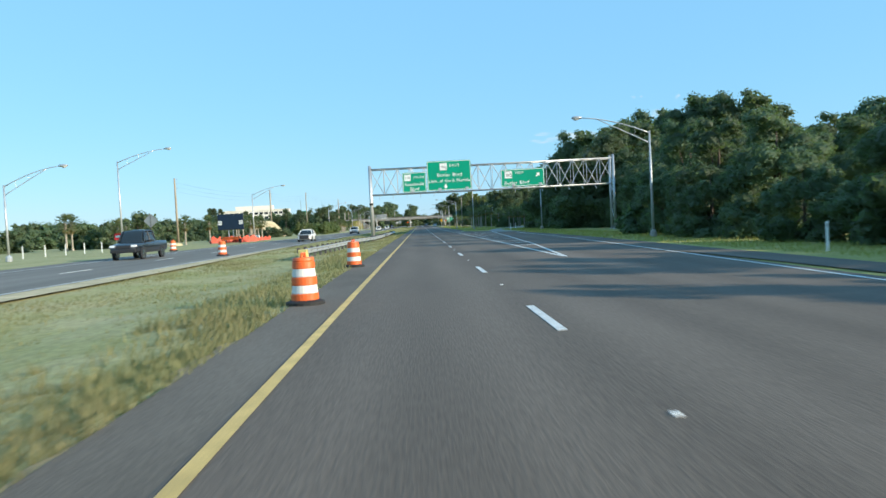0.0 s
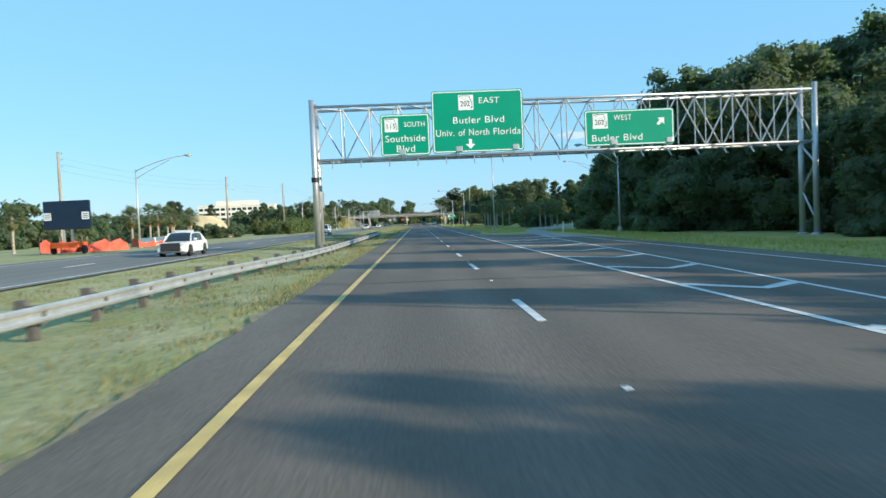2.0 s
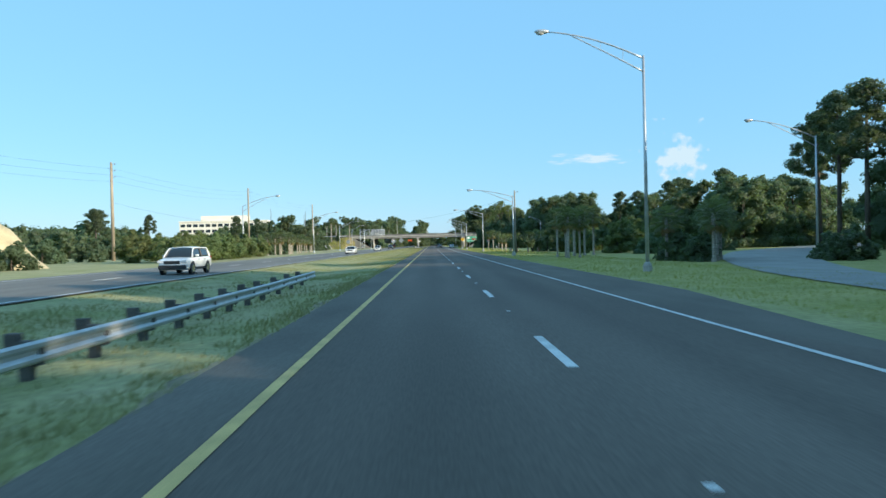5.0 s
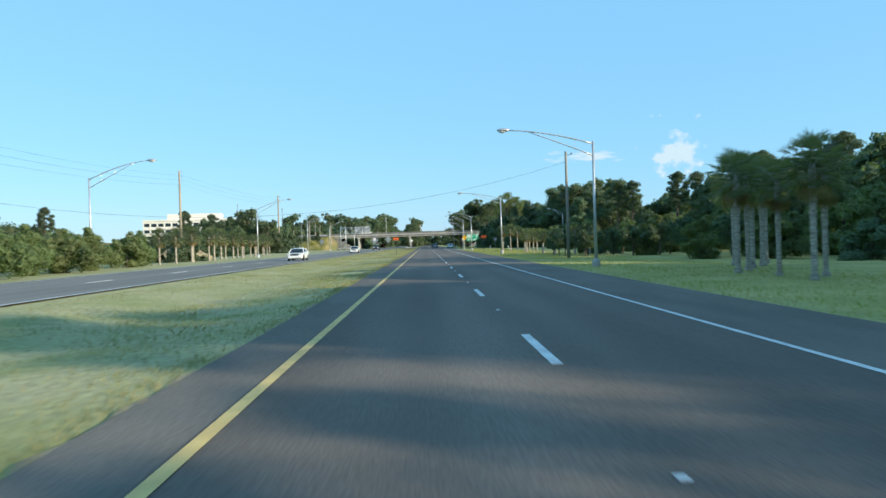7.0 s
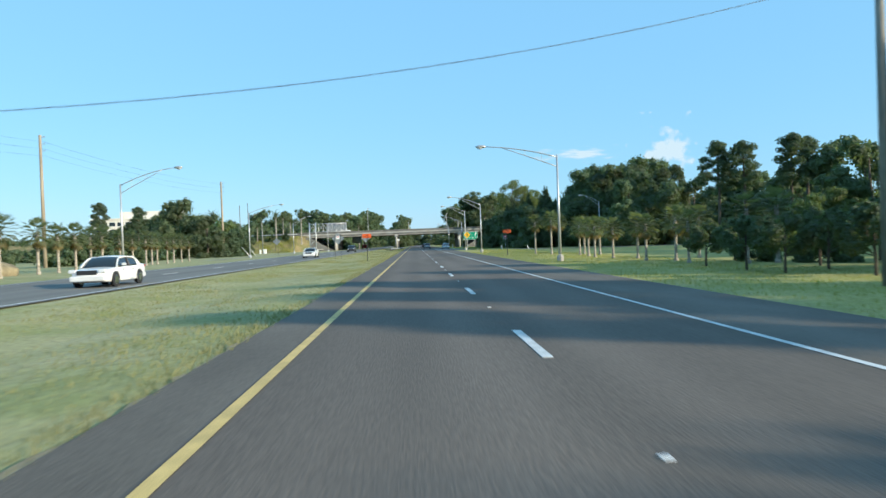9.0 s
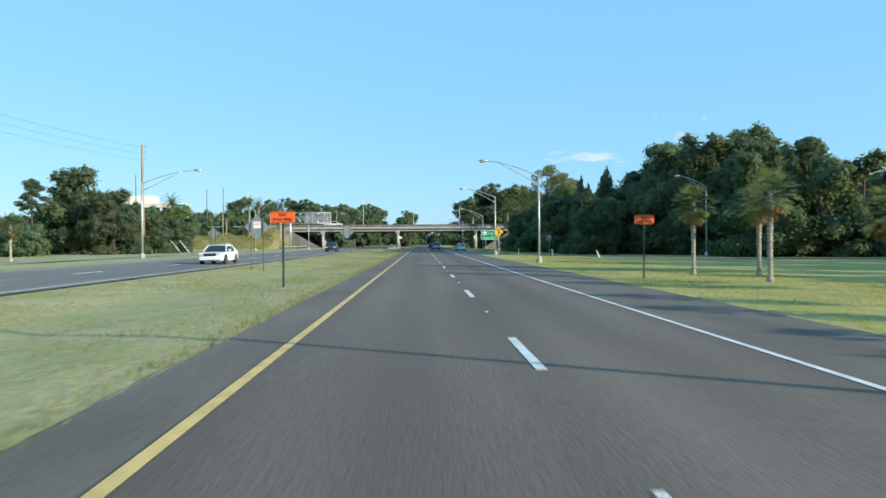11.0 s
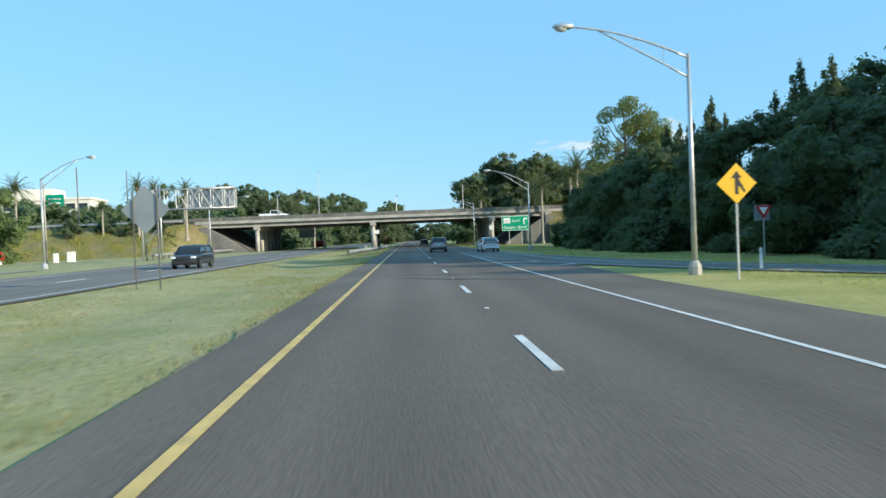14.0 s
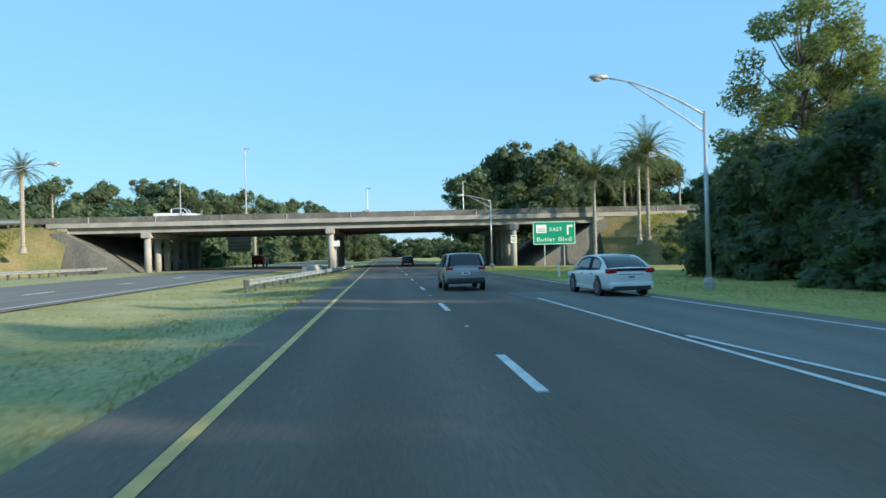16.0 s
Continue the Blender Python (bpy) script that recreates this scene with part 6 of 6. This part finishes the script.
# behind the bridge
place(far_c, [(18, 535, 0.95), (27, 538, 1.22), (34, 533, 1.18), (42, 541, 1.18), (50, 535, 1.1), (58, 540, 1.1), (68, 533, 0.95), (80, 530, 1.0), (23, 548, 0.95), (38, 548, 1.1), (46, 550, 1.1), (-37, 552, 0.85), (-44, 548, 0.95), (-52, 556, 1.0), (-60, 550, 0.95), (-70, 552, 1.0), (-36, 590, 0.75), (-38, 575, 0.85), (-35, 615, 0.8), (-36, 650, 0.8), (-35, 690, 0.9), (-34, 566, 0.9), (-32, 592, 0.95), (-31, 630, 1.05), (-30, 690, 1.25), (-8.6, 612, 0.72), (-8.2, 655, 0.85), (-8, 730, 1.15), (-29, 740, 1.3)], seed=10)
FAR = []
FAR += [(-34 + 1.5 * math.sin(y), y, 1.15 + 0.25 * math.sin(y * 1.3)) for y in range(522, 640, 9)]
FAR += [(x, 900 + 12 * math.sin(x), 1.7) for x in range(-90, 90, 12)]
FAR += [(x, y, s) for x, y, s in scatter(21, 52, -190, -60, 300, 620, 0.85, 1.4, lambda x, y: x < -62 and not (x > -95 and 440 < y < 515))]
FAR += scatter(22, 20, -140, -55, 130, 300, 0.6, 0.95, lambda x, y: x < -60 and True)
FAR += scatter(23, 14, -60, 60, 700, 820, 0.9, 1.3, lambda x, y: abs(x + 8) > 26)
FAR += scatter(24, 16, -130, -52, 60, 140, 0.5, 0.85)
FAR += [(x, 524 + 6 * math.sin(x), 1.5 + 0.2 * math.sin(x * 1.7)) for x in range(-90, -44, 6)]
FAR += [(x, 440 + 9 * math.sin(x), 1.2 + 0.15 * math.sin(x * 1.7)) for x in range(-124, -106, 6)]
FAR = [(x, y, min(s, 0.55) if 230 < y < 590 and min(abs(x + 0.318 * (y - 157)), abs(x + 0.36 * (y - 206))) < 16 + 0.04 * y and not y > 515 else s) for x, y, s in FAR]
FAR += [(x, 450 + 6 * math.sin(x), 1.15 + 0.1 * math.sin(x * 1.7)) for x in range(-104, -66, 6)]
place(far_d, [(-88, 529, 1.0), (-78, 531, 0.95), (-98, 529, 1.05), (-68, 529, 0.95), (-109, 531, 1.05), (-119, 530, 1.0)], seed=27)
FAR += [(-92, 520, 1.5), (-100, 523, 1.55), (-108, 526, 1.5), (-85, 517, 1.45), (-77, 515, 1.4)]
place(far_b, FAR, seed=11)
for x, y, s in scatter(25, 10, -62, -38, 322, 372, 0.35, 0.62):
    ob = copy_thing(far_b, pose(x, y, gz(x) - 0.2, 0, 0, x * 13))
    ob.scale = (s, s, s)
# young trees and tall solitary trees beside the oncoming lanes
young = oak(52, 3.9, 4.4, 1.1, 4200, 0.13, "young bushy tree on a thin trunk beside the oncoming lanes", (LEAF_LIGHT,), name="young_tree", n=8)
place(young, [(-27.4, 204, 0.8), (-28, 210, 0.85), (-28.4, 215.5, 0.8), (-27.6, 220, 0.85), (-29.2, 226.4, 0.85), (-28, 231, 0.8), (-29.5, 236.5, 0.85), (-28.6, 243.5, 0.8), (-30.4, 249.5, 0.85), (-34, 209, 0.9), (-35, 217, 0.85), (-34.4, 225, 0.9), (-35.5, 233, 0.85), (-35, 243, 0.9)], seed=52)
solo = oak(53, 14.5, 11.5, 3.0, 9000, 0.27, "tall rounded solitary tree beside the oncoming lanes", (LEAF_FAR,), n=20)
place(solo, [(-51, 381, 0.86)], seed=53)
lit = oak(54, 11.5, 9.0, 0.8, 9000, 0.24, "leafy mid-green tree at the edge of the bank", (LEAF_LIGHT,), n=18)
place(lit, [(-63, 454, 1.0)], seed=54)
for x, y, s in ((-60, 424, 1.0), (-66, 412, 1.1), (-72, 440, 1.2), (-78, 432, 1.25), (-70, 425, 1.2), (-69, 450, 1.0), (-75, 448, 1.05), (-81, 446, 1.1), (-87, 444, 1.1), (-57, 384, 0.75), (-44.5, 377, 0.92), (-42, 386, 0.6), (-40.5, 393, 0.58), (-43.5, 397, 0.62)):
    ob = copy_thing(oak_b, pose(x, y, gz(x) - 0.2, 0, 0, y * 37))
    ob.scale = (s, s, s)
place(shrub, [(x, y, s) for x, y, s in scatter(31, 14, 19.6, 20.6, 14, 72, 0.75, 1.05, lambda x, y: not near_ramp(x, y, 4))] + scatter(32, 12, 20.0, 22, 404, 440, 0.75, 1.1, lambda x, y: not near_ramp(x, y, 5))
      + scatter(33, 22, -60, -40, 150, 300, 0.6, 0.95, lambda x, y: math.hypot(x + 45, y - 188) > 8) + [(-33.3, 267, 0.95), (-32.4, 272, 0.9), (-35.6, 180, 0.75), (-37.4, 182.5, 0.8), (-39.6, 183, 0.8), (-41.6, 183.5, 0.8), (-34.5, 185, 0.7)] + [(29.6, 221, 0.8), (37.6, 229, 0.78), (44, 232.5, 0.75), (21, 266, 0.6), (23, 262, 0.6)] + scatter(34, 10, 20, 34, 176, 189, 0.4, 0.8, lambda x, y: not near_ramp(x, y, 5)), seed=12)
# palms
VERGE = "palms in the verge lawn"
palm_a = sabal(41, 4.4, "sabal palm with a shaggy trunk standing in the verge lawn", VERGE)
palm_b = sabal(42, 3.3, "short sabal palm standing in the verge lawn", VERGE)
place(palm_a, [(14.6, 201.2, 1.0), (16.3, 203.4, 0.96), (15.0, 204.6, 0.92), (14.6, 207.6, 1.04), (16.0, 209.6, 1.06), (17.6, 212.5, 1.05), (18.3, 216.3, 1.13), (19.4, 215.1, 1.15), (21.4, 218.8, 1.2), (15.7, 303.7, 0.92), (15.1, 310.9, 0.9), (17.6, 308.6, 0.88)], seed=13)
place(palm_b, [(17.3, 296.7, 0.95), (19.4, 296.6, 0.95), (16.5, 289.8, 0.9), (16.1, 285.9, 0.85), (18.6, 300, 0.95), (16.4, 281.2, 0.8), (17.4, 277.9, 0.85), (16.5, 273.2, 0.8), (17.9, 271.2, 0.9), (17.0, 266.7, 0.8), (18.8, 262.7, 0.95), (20.7, 263, 1.0), (21.5, 276, 0.95), (22, 181, 1.15), (23.5, 184, 1.2), (25, 187, 1.2),
               (26, 190.5, 1.2), (21.5, 189, 1.1), (27.5, 193, 1.2), (20, 186, 1.1)], seed=14)
sapling = oak(57, 3.5, 2.7, 1.75, 3200, 0.11, "young bushy broadleaf tree in the verge lawn", name="young_tree", n=8)
place(sapling, [(15.8, 261.3, 0.72), (15.5, 256, 0.75), (15.5, 252.6, 0.75), (17.0, 249, 0.8), (18.5, 254.5, 0.8), (20.2, 258, 0.85), (22, 249, 0.9), (21, 253, 0.85), (23.5, 258, 0.95), (24.5, 248, 1.0), (27, 252, 1.0), (26, 262, 1.0), (24.5, 240, 1.05), (28, 230, 1.1), (29, 241, 1.15), (26.5, 235, 1.1), (20.5, 268, 0.85), (23, 270, 0.9)], seed=57)
LP = "palms beside the oncoming lanes"
palm_c = sabal(43, 3.35, "sabal palm in a row beside the oncoming lanes", LP)
place(palm_c, [(-29.6, 254.5, 0.92), (-29.0, 258, 0.95), (-29.3, 264.5, 1.05), (-30.3, 268, 1.05), (-29.0, 270.5, 1.0), (-29.8, 275.5, 1.05), (-31.0, 283, 1.05), (-31.6, 287.5, 1.0), (-30.8, 289, 1.0), (-31.0, 292.5, 0.95), (-30.8, 294.5, 1.0), (-33, 304, 0.95), (-32, 305, 0.95),
               (-32.4, 310, 0.95), (-33, 313.5, 0.95), (-33.6, 317, 0.95), (-33, 319, 0.9), (-34, 324.5, 0.95), (-34.4, 329, 0.95), (-35.2, 335, 0.95), (-43.3, 112, 1.0), (-46.5, 117, 1.05), (-38.4, 123.1, 1.08), (-35.4, 126.2, 1.08), (-34.3, 140.7, 1.05), (-35.4, 143.5, 1.1), (-33.5, 147, 1.15),
               (-36, 151, 1.2), (-34.5, 155, 1.1), (-36.5, 159, 1.2), (-37, 163, 1.1), (-36, 168, 1.15), (-38, 173, 1.15), (-55, 118, 1.3), (-58, 126, 1.35)], seed=15)
dp = date_palm(44, 8.0, "tall date palm with arching feathery fronds on the bank", "date palms near the bridge")
bank = lambda x, y: (3.0 if x < 0 else 2.9 if x > 26 else 0.2) if y < 484 else (6.3 if y < 510 and (x < -40 or x > 28) else 0.0)
place(dp, [(-40.6, 479, 1.12), (-50, 481, 1.25), (-47.9, 483.5, 1.2), (-57, 482, 0.8), (36, 498, 0.75), (45, 499, 0.75), (-33, 527, 1.35), (-24, 530, 1.25), (-49, 505, 0.7), (19, 526, 1.4), (33, 525, 1.4)], zoff=bank, seed=16)

dp_big = date_palm(45, 6.2, "broad date palm with arching feathery fronds on the bank", "date palms near the bridge", 0.6)
place(dp_big, [(-73, 482.5, 1.5), (26, 480.5, 1.75), (31.6, 480.3, 1.6), (33.2, 481.5, 1.85)], zoff=lambda x, y: 4.2 if x < 0 else 2.9 if x > 28 else 0.0, seed=17)


# ---- grass as stuff ----
def grass(name, n, x0, x1, y0, y1, h0, h1, seed, label, keep=None, blades=GRASS, bare=0.0):
    rng = np.random.default_rng(seed)
    x, y = rng.uniform(x0, x1, n), rng.uniform(y0, y1, n)
    tuft = np.sin(x * 1.9 + 0.7 * np.sin(y * 1.1)) * np.sin(y * 1.3 + x) + 0.8 * np.sin(x * 0.7 + y * 0.23)
    ok = rng.random(n) < np.clip(0.85 + 0.15 * tuft, 0.5, 1)
    if bare:
        patch = np.sin(x * 1.3 + 2.1 * np.sin(y * 0.31)) + np.sin(y * 0.53 + 1.7 * np.sin(x * 0.9)) + 0.7 * np.sin(x * 3.1 - y * 1.9)
        ok &= (patch > -2.4 + bare * 2.4) | (rng.random(n) < 0.15)
    if keep is not None:
        ok &= keep(x, y)
    x, y, tuft = x[ok], y[ok], tuft[ok]
    n = len(x)
    dip = -0.22 * np.exp(-((x + 8) / 2.6) ** 2)
    z = -0.01 * np.clip(x, -30, 30) - 0.07 + dip
    h = (h0 + (h1 - h0) * rng.random(n) ** 2) * np.clip(0.95 + 0.12 * tuft, 0.6, 1.3)
    a = rng.uniform(0, 2 * np.pi, n)
    lean = h * rng.uniform(0.1, 0.6, n)
    w = rng.uniform(0.008, 0.02, n) + h * 0.03
    dx, dy = np.cos(a), np.sin(a)
    b = rng.uniform(0, 2 * np.pi, n)
    lx, ly = np.cos(b) * lean, np.sin(b) * lean
    v = np.stack([np.stack([x - dx * w, y - dy * w, z], 1), np.stack([x + dx * w, y + dy * w, z], 1), np.stack([x + lx, y + ly, z + h], 1)], 1).reshape(-1, 3)
    me = bpy.data.meshes.new(name)
    me.vertices.add(3 * n)
    me.vertices.foreach_set("co", v.ravel())
    me.loops.add(3 * n)
    me.loops.foreach_set("vertex_index", np.arange(3 * n, dtype=np.int32))
    me.polygons.add(n)
    me.polygons.foreach_set("loop_start", np.arange(0, 3 * n, 3, dtype=np.int32))
    me.update(calc_edges=True)
    me.materials.append(blades)
    return tagged(new(name, me), label, "grass", kind="stuff")


grass("median_grass", 260000, -12.2, -3.0, -5, 165, 0.03, 0.15, 51, "patchy rough grass and weeds in the median", blades=GRASS_DRY, bare=0.75)
grass("median_grass", 300000, -12.2, -3.0, 165, 480, 0.03, 0.1, 55, "short mown grass in the median", blades=GRASS_MOWN, bare=0.7)
grass("median_grass", 140000, -12.2, -3.05, 165, 480, 0.05, 0.14, 56, "dry straw-coloured grass in the median", blades=GRASS_DRY, bare=0.5)
grass("median_grass", 40000, -3.5, -2.93, 165, 480, 0.04, 0.15, 57, "ragged grass creeping over the shoulder edge", blades=GRASS_DRY, bare=0.4)
grass("median_grass", 26000, -3.8, -2.95, -5, 165, 0.05, 0.2, 52, "taller weeds along the shoulder edge", blades=GRASS_DRY, bare=0.7)
grass("median_grass", 17000, -5.4, -2.98, -5, 50, 0.08, 0.33, 58, "tall seeding grass beside the shoulder", blades=GRASS_DRY, bare=0.55)
grass("verge_grass", 190000, 8.6, 20, 140, 480, 0.05, 0.16, 53, "mown grass of the verge lawn", keep=lambda x, y: (y < 340) | (x > 12) | (y > 440))
grass("verge_grass", 40000, 14.0, 21, 0, 150, 0.08, 0.3, 54, "rough grass along the wood's edge", keep=lambda x, y: (y < 110) | (x > 16))


# bare sandy streaks along the shoulder edge
def sandy_edge(y0, y1, seed):
    rng = random.Random(seed)
    rows, y = [], y0
    while y < y1:
        w = max(0.01, 0.02 + 0.3 * noise.noise((y * 0.27, seed, 0)) + rng.uniform(-0.08, 0.12))
        rows.append((y, -3.0 - w, -2.97))
        y += rng.uniform(0.25, 0.6)
    return strip("sandy_edge", rows, -0.012, DRY_SOIL, GROUND, step=4, label="bare sandy edge beside the shoulder")


sandy_edge(0, 480, 5)


# ---- a few thin clouds far off ----
def cloud_mat(name, seed, soft):
    """Wisps of vapour, thick in the middle and frayed at the rim."""
    m = bpy.data.materials.new(name)
    m.use_nodes = True
    nt = m.node_tree
    nt.nodes.remove(nt.nodes["Principled BSDF"])
    tc, nz = nt.nodes.new("ShaderNodeTexCoord"), nt.nodes.new("ShaderNodeTexNoise")
    nz.inputs["Scale"].default_value, nz.inputs["Detail"].default_value = 2.6, 7
    shift = nt.nodes.new("ShaderNodeMapping")
    shift.inputs["Location"].default_value = (seed, seed * 0.7, 0)
    nt.links.new(tc.outputs["Object"], shift.inputs[0])
    nt.links.new(shift.outputs[0], nz.inputs["Vector"])
    ball = nt.nodes.new("ShaderNodeTexGradient")
    ball.gradient_type = "SPHERICAL"
    nt.links.new(tc.outputs["Object"], ball.inputs[0])
    add = nt.nodes.new("ShaderNodeMath")
    rag = nt.nodes.new("ShaderNodeMath")
    rag.operation, rag.inputs[1].default_value, rag.inputs[2].default_value = "MULTIPLY_ADD", 2.6, -0.8
    nt.links.new(nz.outputs["Fac"], rag.inputs[0])
    nt.links.new(rag.outputs[0], add.inputs[0])
    nt.links.new(ball.outputs["Fac"], add.inputs[1])
    edge = nt.nodes.new("ShaderNodeMapRange")
    edge.interpolation_type = "SMOOTHSTEP"
    edge.inputs[1].default_value, edge.inputs[2].default_value, edge.inputs[4].default_value = 0.85, 0.85 + soft, 0.9
    nt.links.new(add.outputs[0], edge.inputs[0])
    glow, clear, mx = nt.nodes.new("ShaderNodeEmission"), nt.nodes.new("ShaderNodeBsdfTransparent"), nt.nodes.new("ShaderNodeMixShader")
    glow.inputs[0].default_value, glow.inputs[1].default_value = (0.8, 0.92, 1.0, 1), 0.66
    nt.links.new(edge.outputs[0], mx.inputs[0])
    nt.links.new(clear.outputs[0], mx.inputs[1])
    nt.links.new(glow.outputs[0], mx.inputs[2])
    nt.links.new(mx.outputs[0], nt.nodes["Material Output"].inputs[0])
    return m


def cloud(x, y, z, sx, sz, seed, soft):
    bm = bmesh.new()
    bmesh.ops.create_grid(bm, x_segments=2, y_segments=2, size=1.0)
    bmesh.ops.rotate(bm, verts=bm.verts, matrix=Matrix.Rotation(radians(90), 3, "X"))
    ob = finish("cloud", bm, cloud_mat("cloud_vapour", seed, soft))
    ob.location, ob.scale = (x, y, z), (sx, 1, sz)
    return tagged(ob, "small white fair-weather cloud low over the trees", "cloud", "clouds", kind="structure")


cloud(1230, 3600, 430, 190, 170, 3.1, 0.5)
cloud(880, 3900, 440, 330, 60, 7.7, 0.7)


# ---- scrub on the bridge banks ----
def bank_scrub(name, n, x0, x1, seed, label):
    rng = np.random.default_rng(seed)
    x, u = rng.uniform(x0, x1, n), rng.random(n)
    off = np.array([-13.5, -11, -6.5, -2.6, -0.8])
    hgt = np.array([-0.02, 0.18, 0.52, 0.86, 1.0]) * 6.45 - 0.3
    y = -13.2 + 12.2 * u
    z = np.interp(y, off, hgt)
    h = rng.uniform(0.12, 0.5, n) * (0.6 + 0.5 * np.sin(x * 0.8) * np.sin(y * 0.9 + x * 0.3))
    a, b = rng.uniform(0, 6.283, n), rng.uniform(0, 6.283, n)
    w = 0.03 + 0.12 * h
    v = np.stack([np.stack([x - np.cos(a) * w, BY + y - np.sin(a) * w, z], 1), np.stack([x + np.cos(a) * w, BY + y + np.sin(a) * w, z], 1),
                  np.stack([x + np.cos(b) * h * 0.5, BY + y + np.sin(b) * h * 0.5, z + h], 1)], 1).reshape(-1, 3)
    me = bpy.data.meshes.new(name)
    me.from_pydata([tuple(p) for p in v], [], [(3 * k, 3 * k + 1, 3 * k + 2) for k in range(n)])
    me.materials.append(GRASS)
    return tagged(new(name, me), label, "grass", kind="stuff")


bank_scrub("bank_grass", 22000, -75, -42.5, 61, "rough dry grass on the bridge bank")
bank_scrub("bank_grass", 22000, 33, 62, 62, "rough scrub on the bridge bank")
for x, y, z, s in ((35, 478, 2.2, 0.55), (38, 481, 3.9, 0.6), (41.5, 477, 2.0, 0.75), (45, 480, 3.4, 0.8), (49, 476, 1.4, 0.9), (40, 474, 0.4, 0.8), (36, 473.5, 0.1, 0.6), (53, 480, 3.4, 0.9), (33.5, 475.5, 0.8, 0.4), (-47, 483, 5.2, 0.6), (-52, 482, 4.6, 0.7), (-57, 484, 5.6, 0.8), (-63, 483, 5.0, 0.8)):
    ob = copy_thing(shrub, pose(x, y, z - 0.15, 0, 0, x * 47))
    ob.scale = (s, s, s)
    ob["label"] = "low dark shrub growing on the bridge bank"


# ---- rail along the top of the bank ----
def bank_rail():
    root = thing("bank_rail", pose(-78, 484.2, 6.2), "galvanised guard rail along the top of the grassy bank", "guard rail")
    for k in range(9):
        part("rail_beam", plate([(k * 3.9, 0.42), (k * 3.9 + 3.88, 0.42), (k * 3.9 + 3.88, 0.75), (k * 3.9, 0.75)], -0.06, -0.02), GALV, root)
        for d in (0.0, 1.95):
            part("post", box(k * 3.9 + d - 0.07, k * 3.9 + d + 0.07, -0.02, 0.14, -0.3, 0.74), RAIL_POST, root)


bank_rail()
